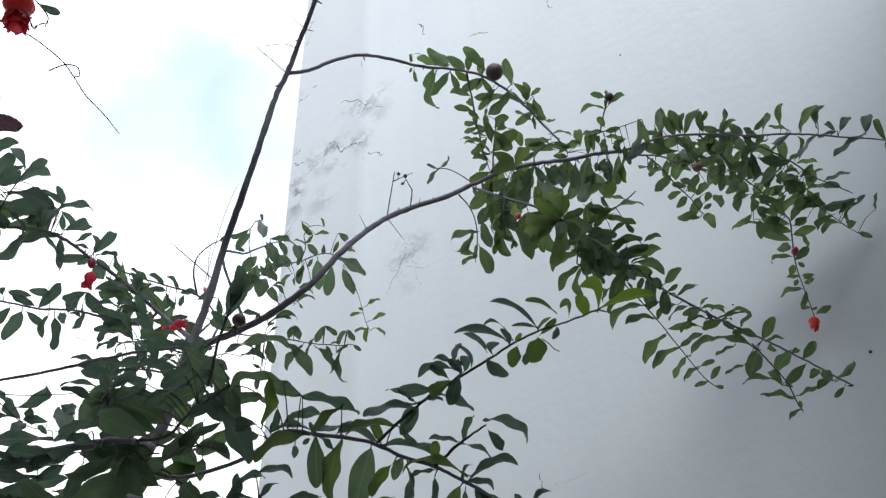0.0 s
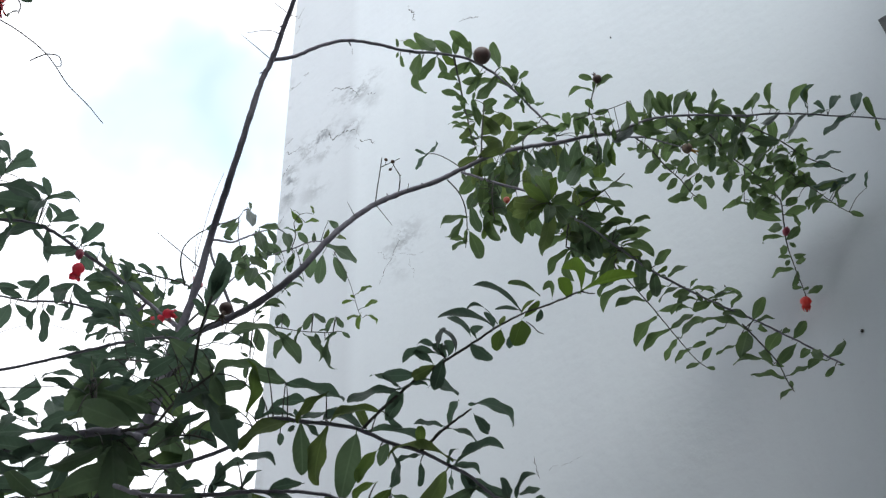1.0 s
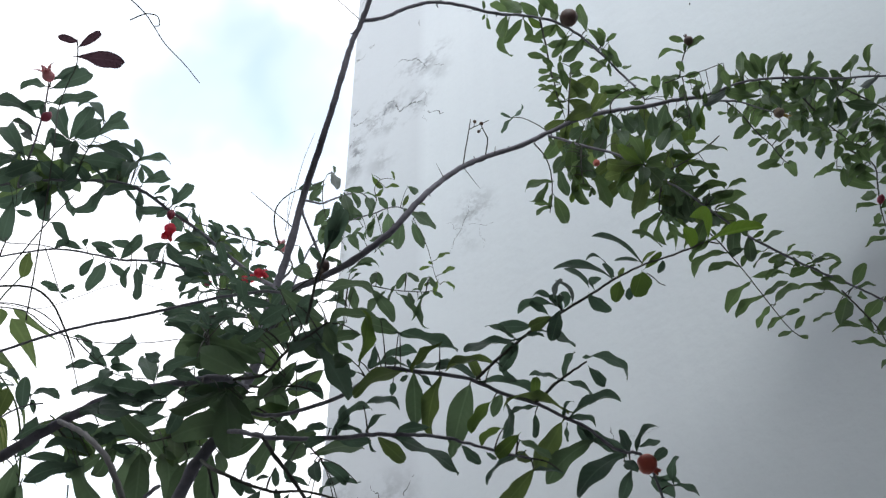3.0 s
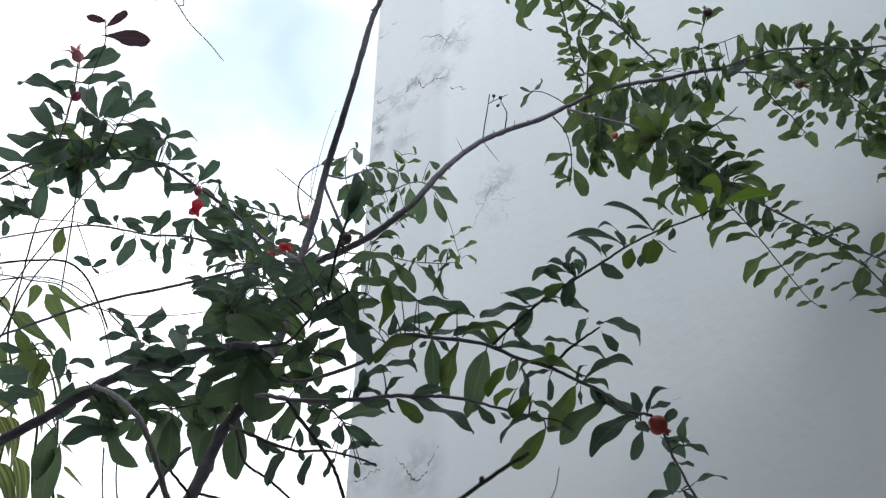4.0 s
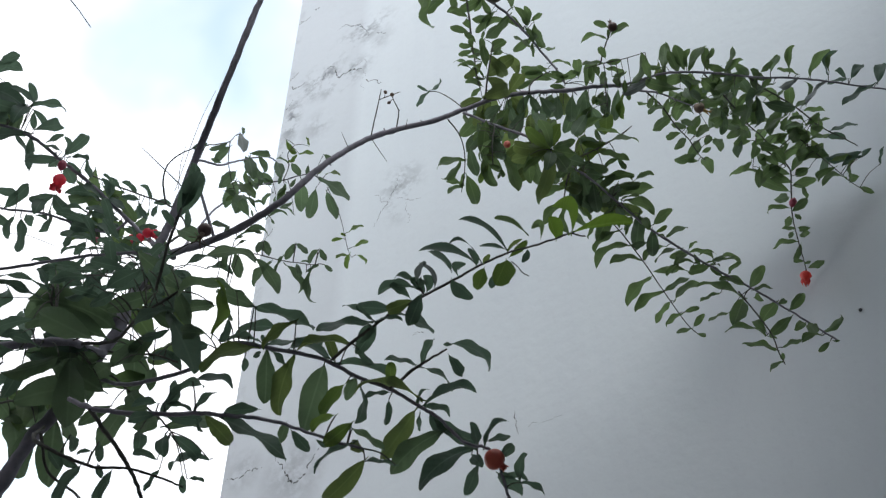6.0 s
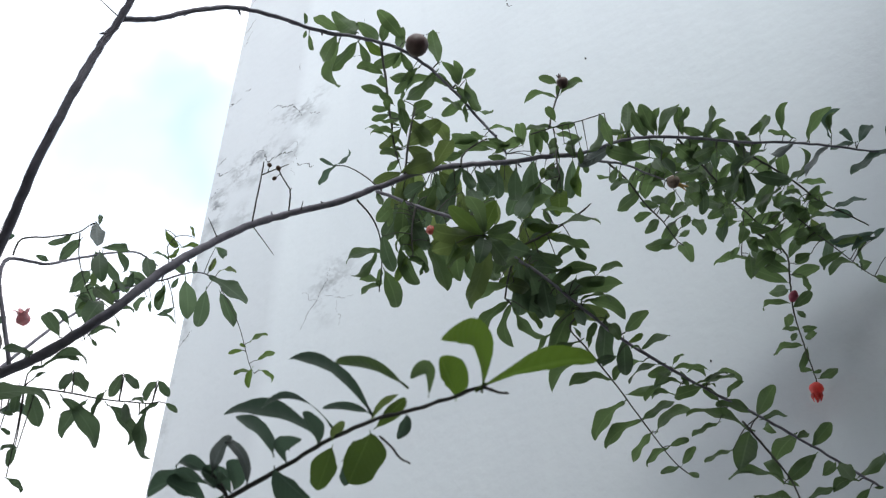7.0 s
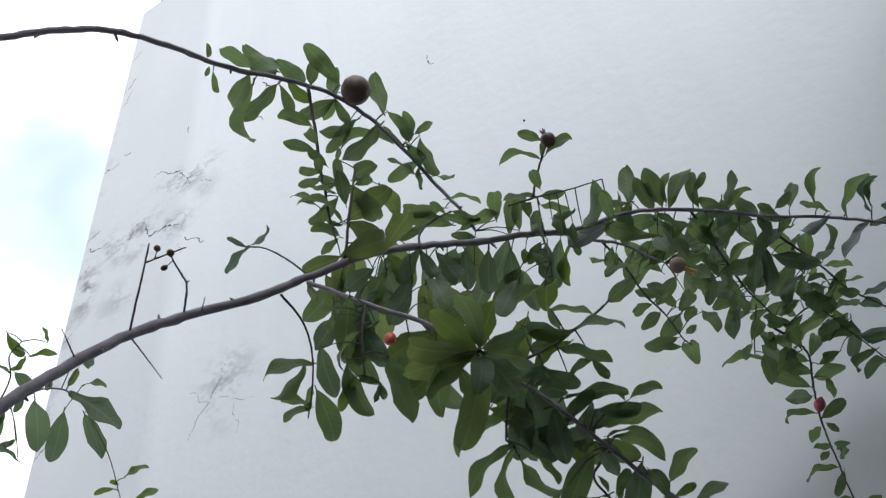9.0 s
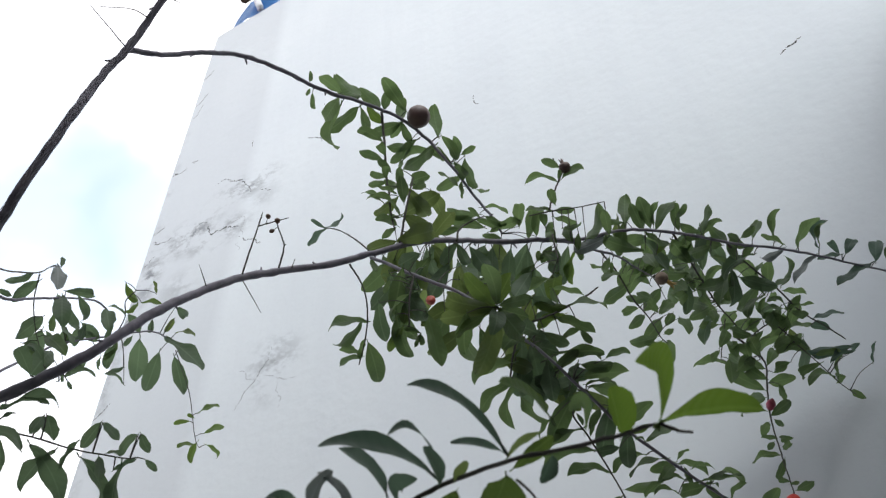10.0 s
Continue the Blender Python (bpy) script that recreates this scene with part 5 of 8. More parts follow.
leafage(diag, [(-0.315, 1.262, 2.176, -15, 28, 34, -60, 15), (-0.315, 1.267, 2.168, 171, -23, 42, 70, 18), (-0.301, 1.28, 2.158, -113, -36, 36, -70, 13), (-0.298, 1.283, 2.158, -54, -57, 36, 30, 16), (-0.285, 1.298, 2.143, -21, 20, 39, -85, 13), (-0.286, 1.296, 2.138, -132, -24, 39, -56, 14), (-0.28, 1.306, 2.13, 172, -27, 22, 63, 9), (-0.276, 1.308, 2.131, -1, -16, 10, -78, 4), (-0.375, 1.199, 2.232, 35, 40, 32, -32, 11), (-0.384, 1.197, 2.23, -130, 44, 23, 31, 10)], MID)
leafage(diag, [(-0.546, 1.001, 2.491, -134, -50, 51, 83, 22), (-0.587, 1, 2.478, 178, -7, 66, 26, 22), (-0.58, 0.981, 2.522, 114, -21, 59, -17, 21), (-0.596, 1.015, 2.449, 175, -12, 59, 56, 21), (-0.586, 0.987, 2.505, 105, -28, 69, 9, 25), (-0.506, 1.035, 2.421, -175, -63, 48, 40, 21), (-0.527, 1.073, 2.361, 54, -15, 51, -35, 18), (-0.509, 1.075, 2.37, 89, -33, 45, -28, 17), (-0.502, 1.09, 2.358, 29, -23, 50, -48, 22), (-0.539, 1.018, 2.432, 110, -9, 58, -6, 23)], OLIVE)
leafage(diag, [(-0.62, 0.936, 2.513, 142, -28, 44, 6, 15), (-0.512, 1.011, 2.379, 104, -36, 65, -1, 26), (-0.5, 1.027, 2.363, 109, -63, 47, -15, 21), (-0.5, 1.008, 2.39, -101, -18, 56, 38, 23), (-0.501, 1.04, 2.347, 161, 14, 45, 59, 19), (-0.507, 1.014, 2.377, 72, 18, 46, -34, 19), (-0.482, 1.063, 2.33, -18, -68, 32, 58, 14), (-0.484, 1.045, 2.348, 68, 28, 49, -64, 19), (-0.456, 1.087, 2.319, 127, -24, 67, 29, 25), (-0.448, 1.109, 2.298, 135, -68, 43, 20, 19), (-0.462, 1.114, 2.282, -170, 2, 25, 63, 11), (-0.511, 1.003, 2.391, 67, 16, 49, -59, 19)], SHADED)
leafage(diag, [(-0.482, 1.051, 2.344, 154, 21, 33, 59, 14), (-0.48, 1.074, 2.384, 150, -50, 45, 12, 20), (-0.506, 1.046, 2.405, 108, -16, 59, 0, 23), (-0.531, 1.052, 2.382, 115, -11, 60, -18, 24)], SHADED)
leafage(diag, [(-0.445, 1.113, 2.293, -7, 6, 21, -58, 8)], GREEN)
leafage(mainb, [(-0.631, 0.993, 2.578, 155, -27, 59, 1, 26), (-0.464, 1.114, 2.619, 82, -54, 24, -8, 9), (-0.56, 1.062, 2.596, -162, 3, 40, -2, 14), (-0.683, 0.983, 2.588, 167, -13, 63, 36, 26)], MID)
leafage(mainb, [(-0.628, 1.004, 2.634, 97, -35, 60, -8, 22), (-0.664, 0.974, 2.617, 114, -4, 60, -3, 26), (-0.638, 1.01, 2.623, 57, -59, 49, -39, 21), (-0.566, 1.066, 2.645, 90, -74, 58, -10, 25), (-0.662, 0.982, 2.611, 169, -43, 52, 32, 22), (-0.673, 0.974, 2.607, 150, -70, 68, -21, 26), (-0.66, 1.005, 2.598, 41, -63, 62, -80, 27), (-0.605, 1.083, 2.608, 110, -19, 51, 7, 22), (-0.645, 1.048, 2.593, 149, -23, 67, -19, 27)], OLIVE)
leafage(mainb, [(-0.623, 0.985, 2.589, 122, -15, 24, -23, 11), (-0.597, 1.012, 2.605, -178, -52, 41, 19, 18), (-0.597, 1.012, 2.605, 69, -58, 36, -53, 15), (-0.569, 1.04, 2.609, 144, -8, 56, 36, 25), (-0.562, 1.047, 2.608, 126, -69, 46, 5, 19), (-0.54, 1.063, 2.609, 130, -65, 50, -4, 20), (-0.522, 1.078, 2.609, 123, -60, 52, 8, 22), (-0.638, 0.979, 2.576, -124, -50, 47, 64, 20), (-0.617, 1.02, 2.58, -167, -63, 61, 50, 26), (-0.604, 1.037, 2.585, 14, -77, 58, 67, 25), (-0.473, 1.109, 2.617, 131, -41, 55, 12, 19), (-0.587, 1.028, 2.607, 34, -66, 48, -62, 21)], SHADED)
leafage(mainb, [(-0.655, 1.011, 2.602, 142, -59, 61, 1, 22), (-0.62, 1.055, 2.617, 101, -20, 62, -29, 26), (-0.563, 1.08, 2.637, 171, -16, 60, 45, 26), (-0.529, 1.1, 2.646, 150, -30, 67, 38, 25), (-0.69, 0.968, 2.59, 84, -35, 60, -52, 22), (-0.561, 1.103, 2.621, 143, -20, 55, 32, 23), (-0.539, 1.117, 2.625, 89, -32, 64, -11, 23), (-0.644, 1.007, 2.616, 86, -60, 57, -49, 25), (-0.852, 0.648, 2.233, -69, 14, 30, 23, 13), (-0.84, 0.649, 2.241, -109, 30, 23, -85, 8), (-0.835, 0.666, 2.231, 44, 18, 31, 9, 11), (-0.829, 0.67, 2.232, 95, -28, 9, -53, 4)], SHADED)
leafage(mainb, [(-0.879, 0.643, 2.215, -106, 0, 31, -66, 12), (-0.888, 0.637, 2.216, 42, 62, 12, -68, 5), (-0.861, 0.657, 2.217, 67, 5, 21, 83, 7), (-0.876, 0.652, 2.208, 31, 0, 46, 8, 16)], SHADED)
leafage(mainb, [(-0.509, 1.09, 2.609, -99, -73, 28, -59, 13), (-0.469, 1.119, 2.611, 120, -25, 48, -34, 17)], GREEN)
leafage(hang3, [(-0.495, 1.069, 2.581, 23, -69, 28, -74, 12), (-0.485, 1.074, 2.592, 148, -11, 30, 36, 13), (-0.497, 1.086, 2.545, -162, -25, 48, 11, 16), (-0.518, 1.088, 2.587, 163, -41, 59, 23, 24)], MID)
leafage(hang3, [(-0.48, 1.079, 2.592, 146, -72, 48, 7, 21), (-0.517, 1.064, 2.55, -144, -61, 54, 83, 23)], SHADED)
leafage(hang3, [(-0.487, 1.086, 2.55, 122, 5, 58, -7, 25)], GREEN)
leafage(tside, [(-0.469, 0.994, 2.435, 39, -11, 38, 13, 14), (-0.463, 1.019, 2.424, 41, 3, 50, 66, 19), (-0.477, 1.011, 2.407, 52, -10, 52, 2, 19), (-0.46, 1.043, 2.403, 33, -64, 23, -55, 10), (-0.494, 1.012, 2.391, 26, -39, 33, -63, 15), (-0.481, 1.032, 2.385, 23, 35, 27, -18, 9), (-0.47, 1.009, 2.422, -103, 65, 22, 41, 8)], MID)
leafage(tside, [(-0.471, 1.01, 2.418, -123, -14, 38, 20, 14), (-0.473, 1.011, 2.413, 170, 15, 34, 65, 15)], SHADED)
leafage(tside, [(-0.493, 0.976, 2.421, 46, -10, 46, -78, 15), (-0.468, 1.02, 2.414, -148, -34, 41, 26, 14)], GREEN)
leafage(hang2, [(-0.634, 0.928, 2.501, 134, -32, 61, 1, 23), (-0.649, 0.922, 2.482, 154, -43, 18, 17, 7), (-0.647, 0.922, 2.489, -130, -17, 13, 37, 5), (-0.649, 0.939, 2.439, 92, -46, 55, -56, 19), (-0.619, 0.959, 2.443, 101, -42, 68, 7, 25), (-0.632, 0.966, 2.42, -133, 7, 20, 17, 8), (-0.632, 0.966, 2.42, 155, -40, 18, 59, 7), (-0.632, 0.966, 2.42, 101, -64, 15, -15, 7), (-0.622, 0.948, 2.472, 171, -35, 51, -43, 18), (-0.658, 0.954, 2.503, 67, -50, 53, -44, 17), (-0.657, 0.96, 2.488, 98, -23, 62, -46, 21)], MID)
leafage(hang2, [(-0.644, 0.966, 2.512, 137, -43, 53, 21, 21)], OLIVE)
leafage(hang2, [(-0.628, 0.94, 2.491, 113, -68, 43, -13, 18), (-0.664, 0.922, 2.451, 107, -39, 48, -32, 19), (-0.635, 0.935, 2.474, 62, -57, 52, -38, 19), (-0.663, 0.949, 2.504, 152, 2, 56, 27, 23), (-0.666, 0.947, 2.525, 106, -31, 58, -19, 22), (-0.627, 0.967, 2.532, -178, -34, 53, 34, 19), (-0.637, 0.975, 2.498, 166, -14, 54, 17, 22)], SHADED)
leafage(hang2, [(-0.646, 0.949, 2.425, 158, -35, 35, 22, 12)], GREEN)
leafage(tw4, [(-0.732, 0.996, 2.51, -160, -8, 53, -84, 21), (-0.738, 0.992, 2.51, -168, -36, 48, 88, 19), (-0.759, 1.024, 2.487, -156, 19, 32, 26, 11), (-0.76, 1.029, 2.486, -172, -10, 34, -81, 13), (-0.745, 1.011, 2.497, 135, -25, 31, -30, 12), (-0.743, 1.016, 2.494, 85, -64, 57, -22, 25)], MID)
leafage(tfront, [(-0.508, 0.92, 2.367, 19, 8, 37, -63, 15), (-0.539, 0.905, 2.359, 121, -22, 49, -14, 20), (-0.51, 0.926, 2.367, 7, -66, 51, -77, 23), (-0.508, 0.918, 2.366, -79, 25, 49, -16, 19), (-0.51, 0.925, 2.367, 62, 9, 41, -49, 17)], MID)
leafage(tfront, [(-0.513, 0.919, 2.362, -160, -2, 59, 50, 22), (-0.513, 0.931, 2.367, 169, -61, 74, 58, 26), (-0.51, 0.92, 2.364, -125, -2, 59, 66, 20), (-0.495, 1.005, 2.449, 133, -26, 52, 7, 20), (-0.523, 1.026, 2.435, -166, -63, 57, 43, 25), (-0.51, 0.945, 2.416, -147, -46, 41, 66, 17)], OLIVE)
leafage(tfront, [(-0.513, 0.923, 2.365, -104, -76, 43, -67, 19)], SHADED)
leafage(tfront, [(-0.51, 0.921, 2.365, -103, 17, 54, 54, 20), (-0.509, 0.917, 2.366, -3, 58, 42, -21, 19), (-0.51, 0.921, 2.365, -162, 14, 40, 38, 17), (-0.515, 0.919, 2.361, -178, -20, 48, -81, 19)], GREEN)
leafage(tang, [(-0.527, 0.993, 2.348, -151, -31, 55, 5, 18), (-0.531, 0.995, 2.325, -171, -39, 54, 2, 20), (-0.53, 0.999, 2.324, 123, -49, 50, -48, 18), (-0.53, 1.003, 2.32, 76, -24, 50, -86, 19), (-0.521, 1.002, 2.392, -109, -51, 48, -74, 21)], MID)
leafage(tang, [(-0.553, 1.015, 2.381, 14, -36, 44, -57, 20)], OLIVE)
leafage(tang, [(-0.519, 1.003, 2.388, 128, -55, 67, 20, 24), (-0.541, 1.028, 2.369, 39, -44, 52, -75, 20)], SHADED)
leafage(tang, [(-0.523, 1, 2.369, -164, -35, 33, 82, 12), (-0.52, 1.011, 2.319, 56, -53, 30, 74, 11)], GREEN)
leafage(sd2, [(-0.491, 1.084, 2.301, 166, -11, 59, -6, 22), (-0.492, 1.072, 2.314, 78, -48, 15, -3, 5), (-0.486, 1.088, 2.3, -23, 34, 25, -42, 10), (-0.488, 1.095, 2.295, -36, 43, 16, -22, 5), (-0.49, 1.11, 2.285, 170, -9, 69, -2, 24), (-0.487, 1.143, 2.274, -138, -11, 54, -59, 20), (-0.482, 1.17, 2.264, 10, -3, 41, -63, 14), (-0.49, 1.175, 2.259, 160, -22, 65, 1, 22), (-0.488, 1.209, 2.248, -162, -32, 56, 16, 20), (-0.486, 1.211, 2.248, 14, 20, 45, 75, 17), (-0.487, 1.233, 2.24, 155, -26, 47, -5, 17), (-0.481, 1.237, 2.241, -5, 14, 51, 76, 18)], MID)
leafage(sd2, [(-0.483, 1.267, 2.232, -143, -40, 39, 29, 15), (-0.48, 1.268, 2.234, 22, 12, 25, -58, 9), (-0.487, 1.306, 2.222, -148, -14, 27, -86, 10), (-0.483, 1.307, 2.225, 19, 45, 29, -62, 11), (-0.485, 1.322, 2.219, 4, -28, 16, -81, 7)], MID)
leafage(budtw, [(-0.439, 1.027, 2.683, -136, 23, 28, 16, 12), (-0.443, 1.037, 2.67, 25, 30, 40, 89, 14), (-0.449, 1.035, 2.667, -161, 5, 45, -18, 15), (-0.447, 1.037, 2.667, -60, 20, 18, -9, 6), (-0.462, 1.05, 2.641, -81, -4, 31, 15, 13)], MID)
leafage(dry1, [(-0.467, 1.056, 2.638, 30, 2, 28, -57, 11), (-0.47, 1.055, 2.638, -134, -18, 43, -73, 17), (-0.471, 1.062, 2.632, 54, -3, 37, 12, 15), (-0.443, 1.099, 2.606, -8, 63, 63, -78, 22), (-0.413, 1.114, 2.611, -77, 22, 37, 10, 16), (-0.487, 1.067, 2.626, -72, -9, 28, 9, 12), (-0.488, 1.072, 2.621, 42, 62, 26, -63, 11), (-0.482, 1.085, 2.607, 159, 75, 38, -74, 17), (-0.462, 1.093, 2.604, 173, 85, 36, -85, 16), (-0.449, 1.089, 2.612, 124, -42, 24, 11, 9), (-0.466, 1.076, 2.619, 3, -3, 27, -89, 10)], MID)
leafage(hor, [(-0.166, 1.302, 2.617, -13, 57, 48, 6, 17), (-0.144, 1.322, 2.611, -105, 8, 28, 2, 10), (-0.137, 1.327, 2.611, 35, 51, 42, 74, 16), (-0.103, 1.358, 2.605, 39, 66, 51, 63, 20), (-0.109, 1.356, 2.604, -160, -30, 68, -61, 25), (-0.141, 1.324, 2.611, -168, 1, 34, -75, 13)], KINDS)
leafage(hor, [(-0.38, 1.161, 2.604, -127, 5, 64, 56, 22), (-0.39, 1.123, 2.633, 20, 79, 59, -82, 23), (-0.387, 1.125, 2.634, -126, -6, 30, 75, 10), (-0.372, 1.144, 2.624, -95, 56, 44, 9, 18), (-0.362, 1.147, 2.626, -86, 48, 48, -3, 20), (-0.357, 1.147, 2.628, -48, 32, 35, 37, 14), (-0.356, 1.151, 2.626, 12, 49, 57, 85, 22), (-0.329, 1.17, 2.623, -63, 48, 40, 5, 14), (-0.326, 1.157, 2.635, -20, 31, 25, -52, 9), (-0.303, 1.19, 2.623, -131, 10, 34, 43, 12), (-0.304, 1.19, 2.623, -32, 49, 44, -82, 17), (-0.303, 1.194, 2.62, -17, 8, 34, -8, 12)], MID)
leafage(hor, [(-0.277, 1.221, 2.617, -143, 63, 37, 49, 16), (-0.37, 1.146, 2.623, 44, -30, 40, -87, 16), (-0.33, 1.172, 2.621, 49, 1, 34, -85, 13), (-0.327, 1.185, 2.611, 90, 11, 56, -22, 21), (-0.3, 1.208, 2.61, -128, -38, 51, 84, 19), (-0.284, 1.218, 2.613, 174, 32, 37, 40, 16), (-0.304, 1.217, 2.6, 57, -4, 25, 11, 9), (-0.343, 1.172, 2.614, 80, -7, 51, -18, 20), (-0.26, 1.231, 2.618, -162, 57, 24, 47, 11), (-0.243, 1.238, 2.624, 35, 62, 43, 72, 16), (-0.258, 1.228, 2.622, -3, 23, 26, -63, 11), (-0.257, 1.241, 2.613, -170, 53, 29, 45, 13)], MID)
leafage(hor, [(-0.275, 1.243, 2.6, -100, 72, 30, 0, 13), (-0.267, 1.246, 2.603, -3, 33, 25, -32, 11), (-0.216, 1.259, 2.624, -52, 37, 44, 11, 14), (-0.208, 1.27, 2.62, -126, 1, 41, -26, 15), (-0.192, 1.284, 2.618, -5, 37, 55, -11, 19), (-0.163, 1.299, 2.622, -52, 34, 30, 13, 10), (-0.392, 1.138, 2.651, 139, -50, 51, 1, 22), (-0.315, 1.198, 2.638, 157, -29, 40, 45, 18), (-0.366, 1.169, 2.633, 88, -30, 43, -17, 16)], MID)
leafage(hor, [(-0.399, 1.129, 2.656, 103, -50, 48, -34, 18)], OLIVE)
leafage(hor, [(-0.303, 1.199, 2.646, 146, -52, 55, 72, 21), (-0.377, 1.165, 2.631, 74, -44, 59, 27, 22), (-0.251, 1.269, 2.621, -176, -28, 58, -87, 20), (-0.314, 1.195, 2.642, 154, -19, 53, 38, 19)], SHADED)
leafage(hor, [(-0.369, 1.173, 2.599, 32, 32, 31, 77, 11)], GREEN)
leafage(hor, [(-0.209, 1.274, 2.617, -164, -15, 38, 85, 14), (-0.175, 1.305, 2.61, 176, -38, 53, -66, 21), (-0.417, 1.125, 2.62, -162, -18, 54, 54, 19)], PALE)
leafage(fr, [(-0.433, 1.17, 2.628, -174, -63, 30, 64, 12), (-0.446, 1.168, 2.613, -124, -7, 22, 73, 7), (-0.433, 1.178, 2.625, 119, -27, 17, 11, 6), (-0.43, 1.212, 2.629, -141, -29, 40, -78, 16), (-0.42, 1.206, 2.639, 133, -23, 36, 29, 15), (-0.43, 1.237, 2.627, 161, 0, 51, 56, 22), (-0.401, 1.243, 2.656, 132, 4, 65, 10, 29), (-0.406, 1.239, 2.652, 168, 49, 32, -87, 14), (-0.393, 1.226, 2.663, -35, -72, 47, 49, 21), (-0.387, 1.259, 2.665, 32, -22, 28, 10, 11), (-0.37, 1.279, 2.665, 6, -2, 24, -84, 8), (-0.349, 1.3, 2.661, -143, -5, 49, 64, 20)], MID)
leafage(fr, [(-0.332, 1.295, 2.674, -136, -68, 42, -71, 17), (-0.394, 1.288, 2.643, 147, -6, 48, 53, 21), (-0.376, 1.291, 2.651, -26, -60, 42, 70, 18), (-0.359, 1.316, 2.642, -117, -50, 47, 78, 21), (-0.432, 1.173, 2.65, 12, 0, 57, -38, 21), (-0.436, 1.232, 2.642, 26, 22, 64, -21, 22), (-0.409, 1.289, 2.661, -114, 36, 60, 39, 21), (-0.395, 1.326, 2.636, -17, 61, 49, -63, 20), (-0.417, 1.263, 2.658, -6, 11, 57, -30, 23), (-0.388, 1.287, 2.677, -88, 20, 60, 9, 21)], MID)
leafage(fr2, [(-0.35, 1.304, 2.628, -79, 77, 26, -3, 11), (-0.335, 1.31, 2.632, -15, 24, 42, -8, 15), (-0.35, 1.304, 2.628, 5, -9, 61, 86, 24), (-0.337, 1.34, 2.624, -94, -16, 47, 40, 18), (-0.335, 1.341, 2.625, 3, 17, 28, -38, 10), (-0.332, 1.352, 2.625, 33, 6, 46, 72, 16), (-0.343, 1.34, 2.621, 161, 48, 49, 69, 22), (-0.309, 1.386, 2.631, 131, 16, 46, 36, 20), (-0.341, 1.345, 2.621, 154, 13, 41, 49, 18), (-0.339, 1.351, 2.622, -109, -70, 40, -56, 17), (-0.302, 1.424, 2.605, -117, -11, 52, 59, 19), (-0.317, 1.44, 2.578, -84, -9, 51, 19, 21)], MID)
leafage(fr2, [(-0.314, 1.443, 2.578, -122, -40, 65, -81, 24), (-0.329, 1.443, 2.566, 160, 64, 45, 83, 20), (-0.317, 1.399, 2.62, -167, -13, 27, 33, 12), (-0.278, 1.441, 2.607, -44, -10, 49, -50, 21), (-0.295, 1.408, 2.628, 86, -3, 39, -31, 15), (-0.285, 1.43, 2.613, -169, -41, 33, 57, 12), (-0.282, 1.419, 2.627, 162, 1, 31, 55, 14), (-0.327, 1.261, 2.656, 20, 31, 48, -22, 18), (-0.349, 1.3, 2.642, -104, 68, 62, 28, 21), (-0.348, 1.347, 2.637, -78, 53, 62, -22, 21), (-0.346, 1.297, 2.646, 167, -10, 41, 54, 18), (-0.349, 1.341, 2.637, 78, -13, 48, -10, 18)], MID)
leafage(fr2, [(-0.328, 1.299, 2.657, -66, 35, 47, -14, 20), (-0.337, 1.375, 2.636, 167, -55, 58, -82, 22), (-0.356, 1.296, 2.64, 121, -33, 48, 33, 16)], SHADED)
leafage(fr4, [(-0.217, 1.439, 2.599, 53, 10, 41, -29, 15), (-0.209, 1.434, 2.606, 31, 12, 52, 63, 20)], KINDS)
leafage(fr4, [(-0.262, 1.351, 2.62, -111, 11, 81, -23, 31), (-0.234, 1.366, 2.631, -52, 42, 46, -80, 16), (-0.251, 1.354, 2.624, -67, 24, 44, -7, 18), (-0.252, 1.359, 2.623, -2, 15, 38, 71, 14), (-0.233, 1.376, 2.629, 49, 7, 43, 2, 16), (-0.25, 1.364, 2.623, 88, 13, 32, -6, 12), (-0.261, 1.316, 2.626, -2, 44, 24, 76, 9), (-0.241, 1.399, 2.612, -123, 2, 38, -81, 13), (-0.241, 1.399, 2.612, -156, -2, 40, -73, 15), (-0.24, 1.398, 2.613, 8, 32, 32, -76, 12), (-0.24, 1.398, 2.613, 18, 1, 41, 19, 15), (-0.236, 1.406, 2.612, -22, -49, 32, -87, 14)], MID)
leafage(fr4, [(-0.258, 1.361, 2.618, 158, -57, 31, -2, 12), (-0.26, 1.355, 2.618, -160, -49, 56, -45, 22), (-0.246, 1.402, 2.609, 105, -3, 41, 20, 16), (-0.246, 1.409, 2.603, -168, 27, 36, 46, 16), (-0.288, 1.29, 2.627, 130, -44, 46, 12, 16), (-0.218, 1.422, 2.639, 126, -13, 47, 30, 21), (-0.246, 1.407, 2.628, -147, -57, 54, 78, 21), (-0.261, 1.349, 2.637, 172, -38, 54, 61, 21), (-0.295, 1.283, 2.622, 176, -65, 60, -83, 22)], MID)
leafage(fr4, [(-0.284, 1.308, 2.627, 32, -22, 57, -59, 21), (-0.297, 1.278, 2.619, -103, 21, 64, -23, 23), (-0.288, 1.285, 2.625, 129, -50, 55, 60, 20), (-0.277, 1.368, 2.622, 74, -6, 56, -8, 21)], SHADED)
